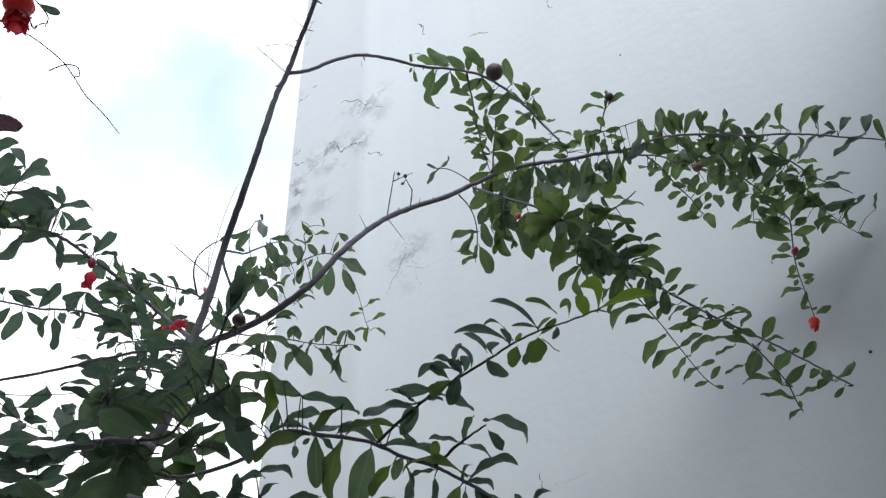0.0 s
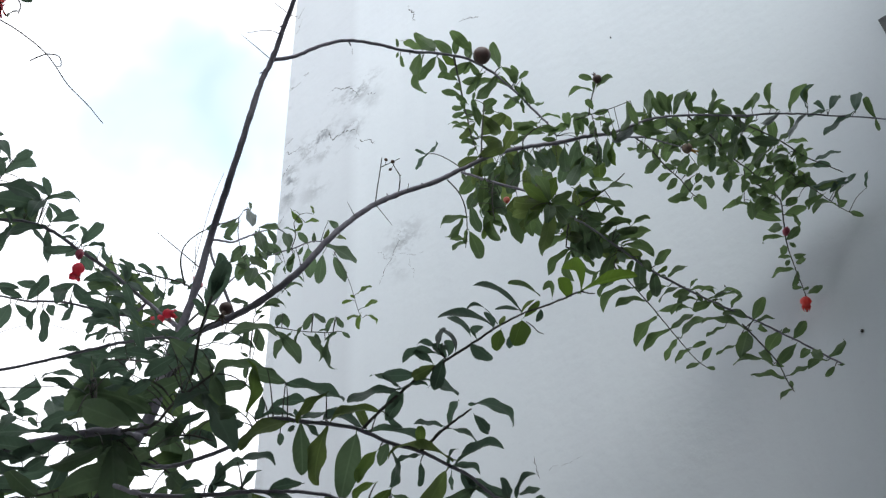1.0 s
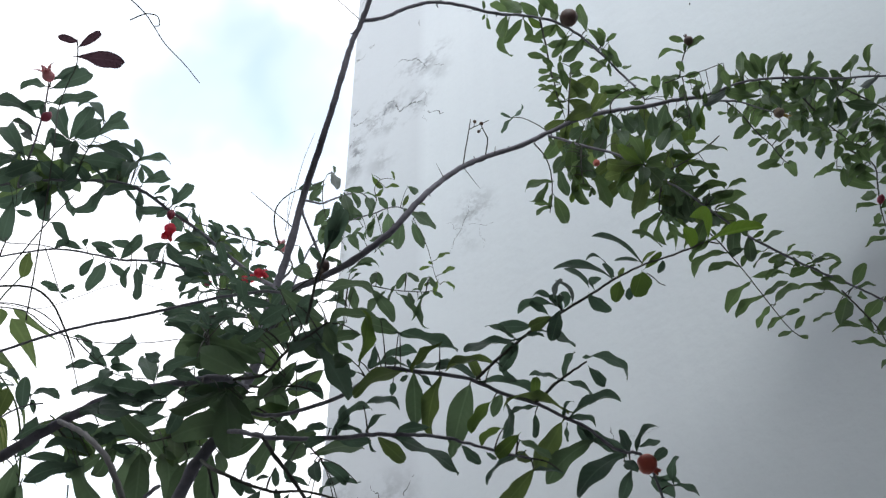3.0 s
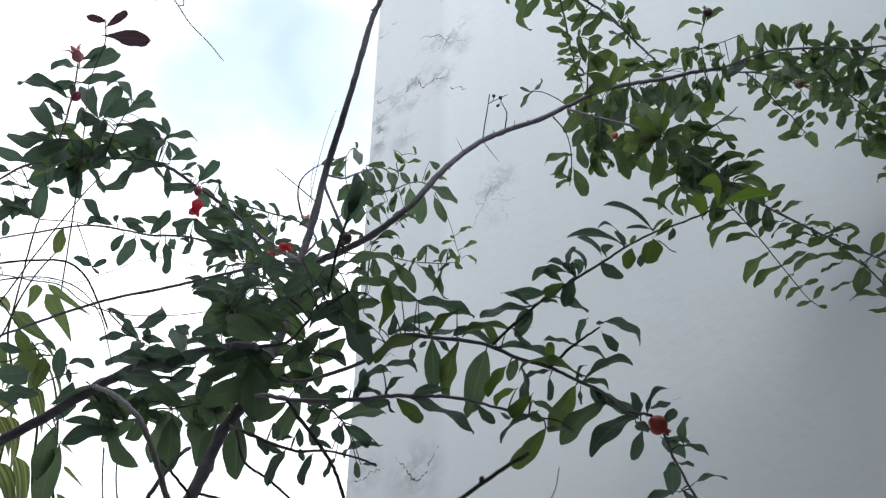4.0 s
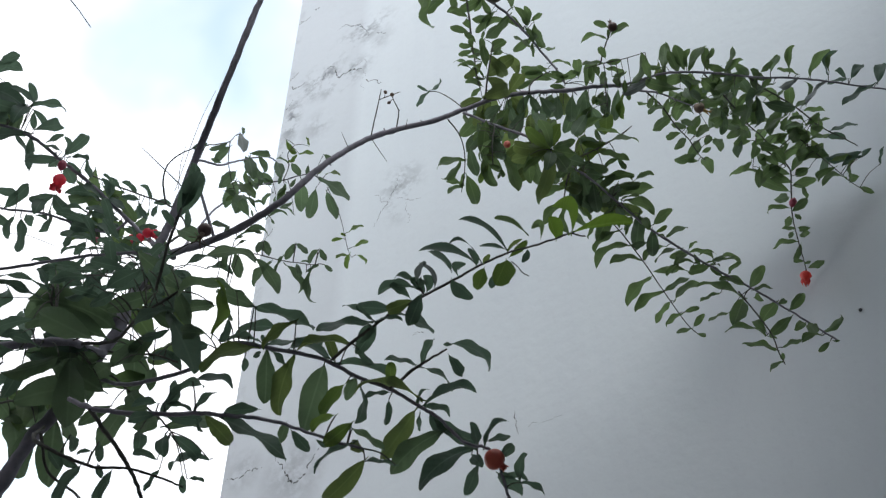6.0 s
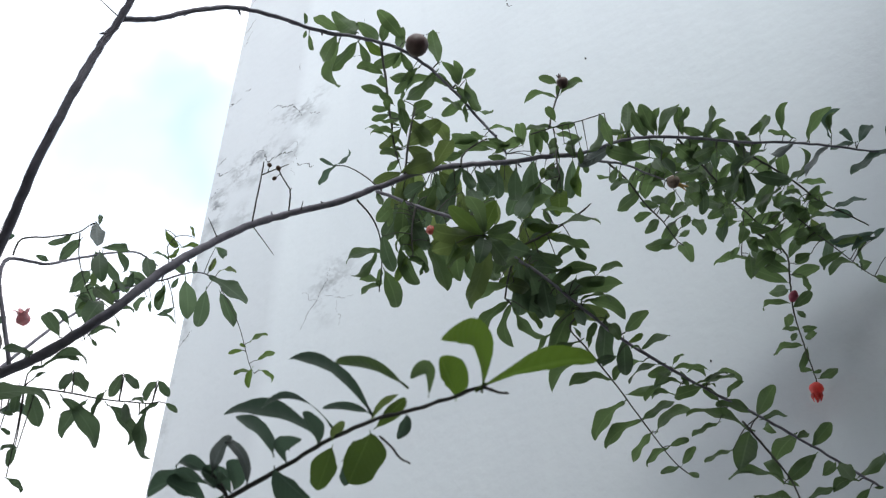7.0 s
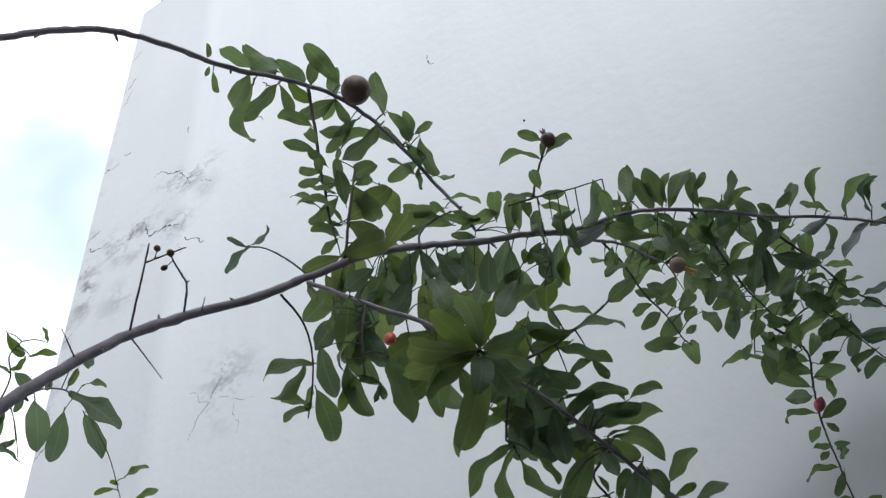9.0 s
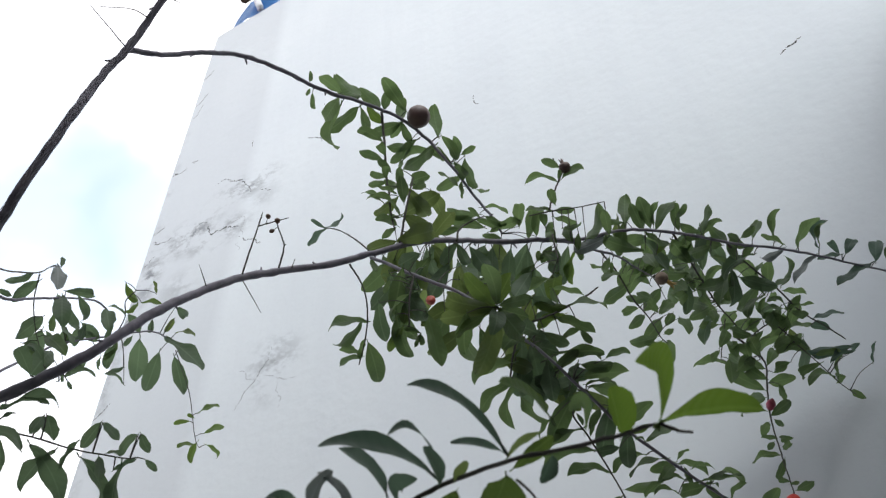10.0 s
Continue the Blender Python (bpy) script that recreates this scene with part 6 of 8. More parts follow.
leafage(upl2, [(-1.26, 0.268, 2.591, -149, 11, 60, 2, 21), (-1.246, 0.265, 2.598, 41, 43, 52, -75, 19), (-1.254, 0.273, 2.591, 26, 8, 76, -28, 27), (-1.273, 0.284, 2.576, 62, 28, 78, -3, 29), (-1.28, 0.277, 2.576, -151, 4, 56, 57, 22), (-1.309, 0.278, 2.562, -133, 16, 97, -79, 32), (-1.304, 0.284, 2.561, -23, 31, 25, -4, 11), (-1.336, 0.289, 2.546, -88, 28, 35, 69, 12), (-1.335, 0.291, 2.545, -102, 11, 42, -67, 15), (-1.382, 0.302, 2.524, -143, 56, 95, -84, 33), (-1.384, 0.287, 2.532, -149, 8, 94, 90, 33), (-1.391, 0.296, 2.521, -124, -3, 52, -7, 21)], KINDS)
leafage(upl2, [(-1.337, 0.315, 2.534, -12, 27, 39, -11, 13), (-1.362, 0.322, 2.52, 118, 7, 63, -39, 28), (-1.362, 0.322, 2.52, -124, -39, 63, 43, 28), (-1.384, 0.312, 2.513, -142, -26, 71, 26, 26)], KINDS)
leafage(upl2, [(-1.412, 0.294, 2.559, 143, -50, 71, -34, 28), (-1.406, 0.333, 2.538, 99, -59, 74, -25, 27), (-1.432, 0.325, 2.532, 58, 42, 56, -32, 25), (-1.39, 0.307, 2.563, 90, -22, 48, -57, 20)], MID)
leafage(upl2, [(-1.426, 0.285, 2.562, 42, 6, 64, -59, 24)], SHADED)
leafage(upl2, [(-1.349, 0.295, 2.54, -40, -14, 36, 36, 16)], PALE)
leafage(upl3, [(-1.316, 0.342, 2.559, -139, 62, 85, -89, 30), (-1.315, 0.344, 2.559, 1, 32, 71, -16, 26), (-1.314, 0.35, 2.554, -60, -36, 62, 80, 27), (-1.307, 0.351, 2.559, 2, -11, 86, -32, 32), (-1.319, 0.348, 2.552, 5, -65, 75, 52, 29), (-1.313, 0.371, 2.535, -132, -4, 39, 48, 13), (-1.325, 0.361, 2.535, -23, 21, 31, 4, 13), (-1.255, 0.376, 2.578, 19, 13, 43, -34, 17), (-1.277, 0.374, 2.563, 41, 12, 59, 2, 21), (-1.257, 0.374, 2.578, -134, 38, 68, -50, 24), (-1.255, 0.37, 2.584, -137, -21, 25, 54, 9), (-1.298, 0.372, 2.547, 49, -21, 93, 76, 33)], KINDS)
leafage(upl3, [(-1.316, 0.374, 2.529, 68, 7, 76, -34, 33), (-1.327, 0.369, 2.527, 55, -51, 50, -77, 18), (-1.309, 0.389, 2.522, 62, -45, 50, -6, 19), (-1.321, 0.378, 2.524, -111, -69, 48, 62, 21)], KINDS)
leafage(upl3, [(-1.301, 0.418, 2.565, -176, -19, 61, 11, 22), (-1.372, 0.362, 2.557, -170, -13, 67, 36, 26), (-1.375, 0.378, 2.54, 36, 15, 66, -29, 27)], MID)
leafage(upl3, [(-1.376, 0.356, 2.56, 67, 8, 63, -39, 25), (-1.288, 0.421, 2.574, 122, -55, 80, 17, 31), (-1.364, 0.359, 2.567, 158, -31, 73, 39, 27)], SHADED)
leafage(upl, [(-1.245, 0.445, 2.526, 52, 0, 59, 3, 22), (-1.239, 0.447, 2.531, -89, 63, 39, 39, 14), (-1.238, 0.446, 2.533, -103, 13, 42, -89, 15), (-1.248, 0.441, 2.526, -52, -73, 57, -31, 24), (-1.243, 0.451, 2.522, 92, -33, 35, -24, 12), (-1.243, 0.454, 2.517, 137, -43, 29, -16, 11), (-1.28, 0.431, 2.507, -168, 32, 48, 75, 20), (-1.25, 0.468, 2.493, 20, -9, 57, -30, 22), (-1.488, 0.289, 2.525, -124, 20, 65, 77, 26), (-1.52, 0.275, 2.513, -52, -31, 41, 80, 18), (-1.504, 0.314, 2.482, -121, -10, 59, -13, 23), (-1.512, 0.327, 2.466, -150, -7, 79, 82, 32)], KINDS)
leafage(upl, [(-1.521, 0.327, 2.458, -142, -33, 38, 56, 17), (-1.533, 0.3, 2.476, 64, -47, 58, -88, 23), (-1.568, 0.308, 2.437, 153, -32, 34, 5, 15), (-1.474, 0.33, 2.495, 157, -60, 76, -10, 27), (-1.475, 0.34, 2.481, 71, -3, 29, -62, 13), (-1.443, 0.339, 2.511, -161, -2, 83, 80, 31), (-1.429, 0.342, 2.518, -58, -84, 53, -57, 22), (-1.429, 0.35, 2.51, 43, -69, 53, 57, 21), (-1.398, 0.363, 2.511, 116, -75, 73, -75, 26), (-1.388, 0.371, 2.505, 110, -32, 61, 15, 24), (-1.309, 0.422, 2.496, -170, -17, 87, 73, 29), (-1.313, 0.423, 2.491, -172, -55, 44, 57, 17)], KINDS)
leafage(upl, [(-1.259, 0.466, 2.486, -127, -30, 70, 1, 28), (-1.279, 0.451, 2.482, 102, -46, 65, 75, 24), (-1.26, 0.469, 2.482, 89, -74, 33, -65, 13), (-1.238, 0.517, 2.453, -119, -16, 50, 65, 18), (-1.244, 0.491, 2.475, 37, 36, 31, -5, 12), (-1.228, 0.521, 2.459, 4, 20, 56, -26, 19), (-1.231, 0.515, 2.464, -108, -5, 29, -71, 11), (-1.232, 0.52, 2.457, -50, 66, 36, -34, 13), (-1.225, 0.525, 2.455, 30, -11, 43, 57, 16), (-1.199, 0.546, 2.452, 107, -47, 34, -77, 13), (-1.228, 0.528, 2.45, 77, -31, 32, -37, 12), (-1.234, 0.519, 2.455, -180, 5, 46, 23, 18)], KINDS)
leafage(upl, [(-1.234, 0.529, 2.442, 129, 0, 47, -27, 21), (-1.388, 0.371, 2.505, -159, 30, 75, 48, 27), (-1.446, 0.325, 2.525, -164, 9, 74, 45, 26), (-1.341, 0.392, 2.506, -93, -52, 43, 69, 19), (-1.413, 0.343, 2.53, -63, -57, 59, -59, 26), (-1.2, 0.589, 2.389, -148, 17, 70, 4, 26), (-1.192, 0.595, 2.389, -121, 26, 47, -71, 18), (-1.19, 0.594, 2.394, -94, 65, 37, 10, 13), (-1.186, 0.597, 2.393, -36, 58, 32, -4, 11), (-1.181, 0.61, 2.366, -107, -10, 45, -65, 18), (-1.071, 0.634, 2.305, -128, -19, 28, 54, 12), (-1.16, 0.62, 2.368, -142, 29, 43, -61, 17)], KINDS)
leafage(upl, [(-1.234, 0.602, 2.393, 106, -63, 62, -73, 21), (-1.123, 0.652, 2.322, -144, -28, 56, 43, 19), (-1.25, 0.571, 2.415, 76, -2, 49, -60, 19), (-1.222, 0.613, 2.387, 56, -53, 52, 77, 19), (-1.195, 0.618, 2.412, 80, -41, 51, -56, 20), (-1.213, 0.613, 2.397, 162, -49, 62, -30, 21), (-1.533, 0.316, 2.521, 46, 39, 65, -25, 23), (-1.43, 0.352, 2.566, 110, -77, 60, -55, 22), (-1.398, 0.397, 2.525, -122, -29, 74, 3, 29), (-1.284, 0.445, 2.556, 180, -21, 80, 63, 31)], MID)
leafage(upl, [(-1.099, 0.647, 2.316, 75, -52, 52, -62, 17), (-1.219, 0.594, 2.42, -118, -29, 53, 84, 18), (-1.113, 0.654, 2.331, 128, -50, 49, 26, 19), (-1.246, 0.562, 2.437, 113, -42, 61, 11, 22), (-1.497, 0.308, 2.564, 58, -21, 79, 79, 30), (-1.423, 0.357, 2.563, 64, -30, 74, 84, 28), (-1.362, 0.409, 2.532, 35, -11, 72, -41, 26)], SHADED)
leafage(upl4, [(-1.376, 0.417, 2.388, -99, 40, 54, -87, 21), (-1.356, 0.434, 2.381, -145, 11, 55, -75, 20), (-1.347, 0.437, 2.383, -27, -3, 25, 30, 11), (-1.344, 0.454, 2.364, -144, -67, 38, 34, 17), (-1.327, 0.469, 2.355, 177, -31, 64, 17, 23), (-1.318, 0.474, 2.352, 94, -18, 37, -57, 15), (-1.303, 0.467, 2.375, -136, 11, 41, 63, 15), (-1.276, 0.487, 2.374, -148, 19, 45, 54, 15), (-1.3, 0.483, 2.356, 9, 34, 58, -41, 22), (-1.291, 0.5, 2.344, 154, -45, 40, -38, 13), (-1.283, 0.507, 2.344, 101, -76, 63, -4, 25), (-1.274, 0.512, 2.348, 140, 3, 37, -30, 16)], KINDS)
leafage(upl4, [(-1.243, 0.519, 2.368, -41, -66, 48, -8, 21), (-1.227, 0.526, 2.376, -129, -25, 40, 68, 16), (-1.241, 0.532, 2.355, 168, -30, 46, 70, 17), (-1.263, 0.522, 2.347, 37, -27, 26, -26, 9), (-1.304, 0.478, 2.36, -104, 13, 40, 60, 14), (-1.188, 0.57, 2.348, -107, -11, 39, -4, 14), (-1.206, 0.568, 2.332, -81, 20, 59, 61, 20), (-1.197, 0.582, 2.327, -152, 28, 50, 68, 19), (-1.194, 0.599, 2.316, -112, -12, 55, -79, 20), (-1.221, 0.569, 2.315, -45, -77, 30, -11, 13), (-1.167, 0.615, 2.349, -116, -2, 44, 44, 15), (-1.172, 0.608, 2.342, 133, 0, 30, -7, 13)], KINDS)
leafage(upl4, [(-1.183, 0.593, 2.333, -114, -4, 38, 51, 13), (-1.193, 0.59, 2.324, -80, -20, 43, 56, 19), (-1.171, 0.622, 2.329, -109, -3, 34, 48, 13), (-1.187, 0.625, 2.301, 57, 35, 50, -66, 21), (-1.208, 0.591, 2.307, 177, -20, 33, 11, 13)], KINDS)
leafage(upl4, [(-1.212, 0.607, 2.343, -150, -17, 53, 19, 17), (-1.187, 0.629, 2.367, 157, -41, 51, 8, 20), (-1.206, 0.584, 2.369, -170, -53, 61, 74, 24)], MID)
leafage(upl4, [(-1.442, 0.378, 2.387, 162, -19, 60, 4, 24)], OLIVE)
leafage(upl4, [(-1.188, 0.637, 2.354, 46, -24, 52, -35, 19)], SHADED)
leafage(upl5, [(-1.197, 0.624, 2.428, -110, 29, 46, -5, 18), (-1.182, 0.641, 2.425, -107, 31, 34, 18, 11), (-1.167, 0.662, 2.42, -96, 34, 32, 16, 11), (-1.182, 0.647, 2.419, -139, 12, 33, 54, 11), (-1.183, 0.654, 2.41, 161, -1, 44, 33, 19), (-1.184, 0.649, 2.415, 91, -42, 33, -84, 12), (-1.166, 0.667, 2.416, 67, 17, 30, -37, 12), (-1.162, 0.673, 2.413, 174, -67, 22, 5, 10), (-1.132, 0.684, 2.393, 28, 33, 22, -40, 9), (-1.028, 0.632, 2.258, -134, 29, 27, 45, 11)], KINDS)
leafage(upl5, [(-1.22, 0.636, 2.445, -149, -5, 49, 37, 20), (-1.245, 0.585, 2.478, 111, -69, 54, -55, 22)], MID)
leafage(upl5, [(-1.244, 0.606, 2.455, 74, -30, 56, -45, 19), (-1.201, 0.68, 2.419, 154, -65, 71, -35, 27)], SHADED)
leafage(stem, [(-0.92, 0.576, 2.348, 54, 37, 24, -48, 8), (-0.925, 0.593, 2.249, 122, -57, 28, -17, 9)], KINDS)
leafage(stem, [(-0.931, 0.59, 2.211, 110, 17, 57, -36, 25)], SHADED)
leafage(lowtw, [(-0.87, 0.598, 2.145, 28, -13, 82, 12, 31), (-0.826, 0.659, 2.186, -100, -75, 23, -70, 10), (-0.824, 0.66, 2.186, 127, -5, 33, -15, 14), (-0.802, 0.698, 2.193, 164, -25, 30, 14, 12), (-0.802, 0.7, 2.194, 31, -46, 26, 81, 10), (-0.784, 0.726, 2.191, 168, -29, 25, -9, 9), (-0.782, 0.727, 2.191, 102, -24, 20, -52, 9), (-0.84, 0.665, 2.165, 84, -40, 57, -27, 19), (-0.832, 0.684, 2.167, 171, -33, 45, -26, 15), (-0.836, 0.696, 2.158, -6, 46, 28, 35, 11), (-0.823, 0.702, 2.168, 103, -31, 47, 86, 18), (-0.814, 0.715, 2.172, 6, -73, 26, 30, 11)], SHADED)
leafage(lowtw, [(-0.803, 0.732, 2.17, 100, -65, 50, -87, 18), (-0.809, 0.73, 2.164, 28, 32, 21, 85, 8), (-0.786, 0.742, 2.174, 79, -22, 15, -47, 6), (-0.81, 0.717, 2.174, 32, -8, 15, 62, 6), (-0.848, 0.635, 2.162, 125, -27, 40, -29, 16), (-0.853, 0.626, 2.167, 145, -44, 28, -13, 10), (-0.846, 0.633, 2.172, 19, 17, 16, 86, 6), (-0.843, 0.626, 2.175, 45, 37, 14, 79, 5), (-0.869, 0.625, 2.142, 34, -11, 13, -44, 5), (-0.875, 0.632, 2.132, 42, -33, 13, -63, 5), (-0.88, 0.653, 2.123, 157, -33, 23, -8, 8), (-0.879, 0.655, 2.122, -153, -3, 18, -67, 7)], SHADED)
leafage(lowtw, [(-0.895, 0.661, 2.098, 53, -34, 21, -37, 8)], SHADED)
leafage(dense5, [(-0.776, 0.521, 1.943, 80, -30, 21, -71, 9), (-0.813, 0.516, 1.94, 28, -17, 53, 52, 18)], KINDS)
leafage(dense5, [(-0.789, 0.552, 1.973, -145, -34, 49, 70, 20), (-0.848, 0.554, 1.943, -124, -18, 49, 45, 21)], MID)
leafage(dense5, [(-0.789, 0.463, 1.948, -128, 13, 94, 29, 34), (-0.806, 0.469, 1.942, -105, -6, 84, 27, 31), (-0.784, 0.458, 1.959, -139, 17, 65, 58, 23), (-0.8, 0.477, 1.913, 177, -2, 81, 32, 30), (-0.798, 0.523, 1.929, 147, -29, 32, -6, 13), (-0.823, 0.503, 1.962, 139, -34, 72, 8, 30), (-0.803, 0.506, 1.956, -117, -57, 46, -84, 20), (-0.782, 0.506, 1.963, -155, -52, 47, 61, 19)], SHADED)
leafage(bigl, [(-0.742, 0.355, 1.88, -158, -6, 23, 15, 9), (-0.827, 0.374, 1.882, -155, 6, 68, 0, 26), (-0.844, 0.364, 1.871, -107, -10, 60, -60, 23), (-0.815, 0.393, 1.885, 174, -46, 38, 24, 15), (-0.824, 0.378, 1.883, -165, -16, 36, 43, 13), (-0.894, 0.343, 1.832, -118, 7, 45, 7, 16), (-0.907, 0.339, 1.824, -125, -22, 52, 29, 20), (-0.909, 0.328, 1.833, 138, -17, 32, -23, 13), (-0.947, 0.3, 1.835, 44, -19, 41, -32, 14), (-0.911, 0.302, 1.857, 56, 45, 26, -62, 9), (-0.874, 0.336, 1.858, -147, -5, 43, 66, 15), (-0.949, 0.283, 1.85, 7, 2, 48, -35, 17)], KINDS)
leafage(bigl, [(-0.955, 0.293, 1.835, 45, 49, 27, -41, 12), (-0.791, 0.354, 1.869, -134, 11, 51, 19, 20), (-0.776, 0.37, 1.879, -140, -19, 53, 6, 20), (-0.765, 0.383, 1.884, -133, 8, 47, 17, 17), (-0.802, 0.447, 1.92, -120, 12, 46, 80, 17), (-0.829, 0.458, 1.916, -115, -3, 51, 79, 18), (-0.805, 0.343, 1.863, -152, -6, 47, -76, 16), (-0.815, 0.328, 1.868, -140, 8, 38, -71, 13)], KINDS)
leafage(bigl, [(-0.924, 0.308, 1.873, 88, -32, 58, -21, 21), (-0.945, 0.297, 1.87, 67, -25, 59, 61, 21), (-0.933, 0.316, 1.86, 66, -19, 44, -85, 18)], MID)
leafage(bigl, [(-0.815, 0.47, 1.923, -141, 3, 83, 55, 30), (-0.77, 0.432, 1.916, -81, -2, 62, 58, 27), (-0.901, 0.333, 1.834, 114, -32, 65, -72, 23), (-0.957, 0.296, 1.83, 169, -63, 58, -2, 23), (-0.964, 0.308, 1.813, 163, -49, 72, -10, 25), (-0.91, 0.368, 1.9, 72, -35, 50, -81, 18), (-0.859, 0.416, 1.921, 33, -21, 66, -55, 27), (-0.763, 0.403, 1.881, -142, -17, 54, 82, 18), (-0.908, 0.332, 1.862, 166, -37, 46, 9, 16)], SHADED)
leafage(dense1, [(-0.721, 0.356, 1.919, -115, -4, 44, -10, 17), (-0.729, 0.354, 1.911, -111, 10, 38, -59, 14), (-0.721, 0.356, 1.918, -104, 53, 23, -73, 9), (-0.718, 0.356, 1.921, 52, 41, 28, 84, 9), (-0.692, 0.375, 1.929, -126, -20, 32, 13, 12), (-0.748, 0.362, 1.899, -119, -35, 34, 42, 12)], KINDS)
leafage(dense1, [(-0.807, 0.459, 1.908, -179, -5, 84, 45, 31), (-0.827, 0.46, 1.886, -158, -3, 77, 42, 31), (-0.793, 0.428, 1.899, 89, -77, 70, -51, 31), (-0.808, 0.479, 1.887, -75, 2, 63, 62, 28), (-0.824, 0.406, 1.989, 127, -31, 62, -34, 26), (-0.821, 0.398, 2.001, 135, -63, 65, -1, 23), (-0.829, 0.402, 1.989, 163, -21, 71, 4, 28), (-0.882, 0.476, 1.952, 63, -67, 62, -39, 24)], SHADED)
leafage(lft, [(-1.346, 0.5, 2.19, -106, 31, 46, 15, 16), (-1.336, 0.511, 2.19, 7, 16, 70, -79, 26), (-1.339, 0.522, 2.174, -160, 46, 59, -88, 23), (-1.345, 0.513, 2.178, -145, -1, 61, -68, 22), (-1.338, 0.528, 2.17, -45, -58, 45, -28, 20), (-1.329, 0.54, 2.166, -43, 24, 35, 40, 15), (-1.307, 0.554, 2.169, -112, -4, 36, 47, 15), (-1.288, 0.585, 2.152, -178, 52, 80, -35, 35), (-1.268, 0.578, 2.18, -172, 34, 52, 90, 20), (-1.311, 0.573, 2.145, -136, -4, 111, -63, 40), (-1.315, 0.563, 2.152, -83, 25, 22, 51, 10)], KINDS)
leafage(dense2, [(-0.947, 0.408, 1.907, -120, 5, 55, 27, 22), (-0.935, 0.437, 1.922, -138, -10, 46, 63, 19), (-0.945, 0.431, 1.9, -117, -2, 57, 49, 22), (-0.962, 0.419, 1.879, -147, 21, 30, 62, 12), (-0.959, 0.42, 1.882, 176, -9, 25, 23, 9), (-0.966, 0.398, 1.896, -154, -6, 39, 53, 15)], KINDS)
leafage(dense2, [(-0.994, 0.456, 1.928, 29, -13, 79, -89, 29), (-0.983, 0.476, 1.939, -8, -66, 67, 18, 30), (-0.968, 0.422, 1.906, -125, -25, 52, 45, 18)], MID)
leafage(dense2, [(-0.952, 0.433, 1.881, 171, -21, 87, 9, 32), (-0.955, 0.426, 1.88, 57, -85, 67, -84, 29), (-0.947, 0.452, 1.886, 141, -28, 79, 1, 31), (-0.936, 0.477, 1.883, 153, -84, 62, -23, 22), (-0.924, 0.483, 1.896, -169, 1, 78, 53, 28), (-0.947, 0.426, 1.899, 120, -12, 50, -29, 22), (-0.948, 0.492, 1.967, 69, -6, 71, -72, 24), (-0.999, 0.408, 1.887, 69, -1, 50, -33, 20), (-1.003, 0.404, 1.887, -125, -42, 47, 80, 17), (-0.981, 0.404, 1.911, -129, -26, 51, -84, 19), (-0.984, 0.403, 1.908, -149, -73, 55, 79, 18)], SHADED)
leafage(trunk, [(-0.942, 0.54, 2.085, 92, -35, 67, -51, 28), (-0.936, 0.526, 2.106, 89, -20, 63, -37, 24), (-0.898, 0.531, 2.123, 115, -34, 76, 13, 29)], MID)
leafage(trunk, [(-0.879, 0.471, 1.871, 141, -48, 77, -28, 31), (-0.876, 0.48, 1.873, 133, -9, 42, -41, 17), (-0.913, 0.557, 2.011, -139, -11, 52, 62, 20)], SHADED)
leafage(dense4, [(-0.802, 0.516, 1.876, 123, -1, 33, -23, 14), (-0.801, 0.526, 1.857, 146, -16, 39, 11, 15), (-0.777, 0.549, 1.854, 54, -38, 39, -54, 14), (-0.782, 0.545, 1.854, -20, -58, 36, 46, 16), (-0.758, 0.588, 1.835, -158, -10, 46, -53, 17), (-0.783, 0.576, 1.82, 124, -54, 20, -29, 9), (-0.781, 0.581, 1.817, 40, -8, 19, 46, 7), (-0.798, 0.557, 1.824, -143, -66, 27, -67, 10), (-0.797, 0.551, 1.832, -129, 7, 26, -71, 9)], KINDS)
leafage(dense4, [(-0.829, 0.502, 1.883, -167, -19, 44, 36, 15), (-0.811, 0.51, 1.884, 170, -33, 62, 5, 24), (-0.78, 0.533, 1.867, 177, 6, 53, 70, 21), (-0.778, 0.541, 1.861, 65, 13, 58, 70, 23), (-0.806, 0.508, 1.897, 8, -44, 47, 82, 20)], SHADED)
leafage(lt2, [(-0.698, 0.385, 1.77, 80, -42, 22, 81, 9), (-0.68, 0.394, 1.78, 142, -18, 23, 11, 9), (-0.682, 0.411, 1.76, -146, -69, 37, -86, 13), (-0.692, 0.394, 1.767, 88, -20, 20, -88, 7), (-0.664, 0.429, 1.756, -179, -69, 30, 17, 10), (-0.671, 0.419, 1.76, 124, -37, 14, -19, 6), (-0.665, 0.412, 1.776, 135, -35, 20, -12, 8), (-0.672, 0.412, 1.769, -121, -21, 12, -81, 4)], KINDS)
leafage(lt1, [(-0.611, 0.425, 1.791, -104, -29, 23, 62, 10), (-0.606, 0.423, 1.798, -153, 0, 24, 26, 8), (-0.608, 0.427, 1.791, -12, 48, 31, -63, 13), (-0.6, 0.425, 1.797, 21, 16, 36, 8, 12), (-0.6, 0.425, 1.797, 41, -16, 24, -19, 8), (-0.57, 0.434, 1.784, 26, 44, 24, -6, 8), (-0.562, 0.422, 1.805, 62, 2, 32, 50, 12), (-0.602, 0.431, 1.788, 56, 4, 28, -71, 10), (-0.547, 0.444, 1.778, 49, -29, 62, 49, 23), (-0.569, 0.437, 1.782, 89, -48, 13, -83, 4), (-0.517, 0.455, 1.781, -152, -2, 28, 48, 10), (-0.446, 0.539, 1.746, -122, -2, 25, -45, 10)], KINDS)
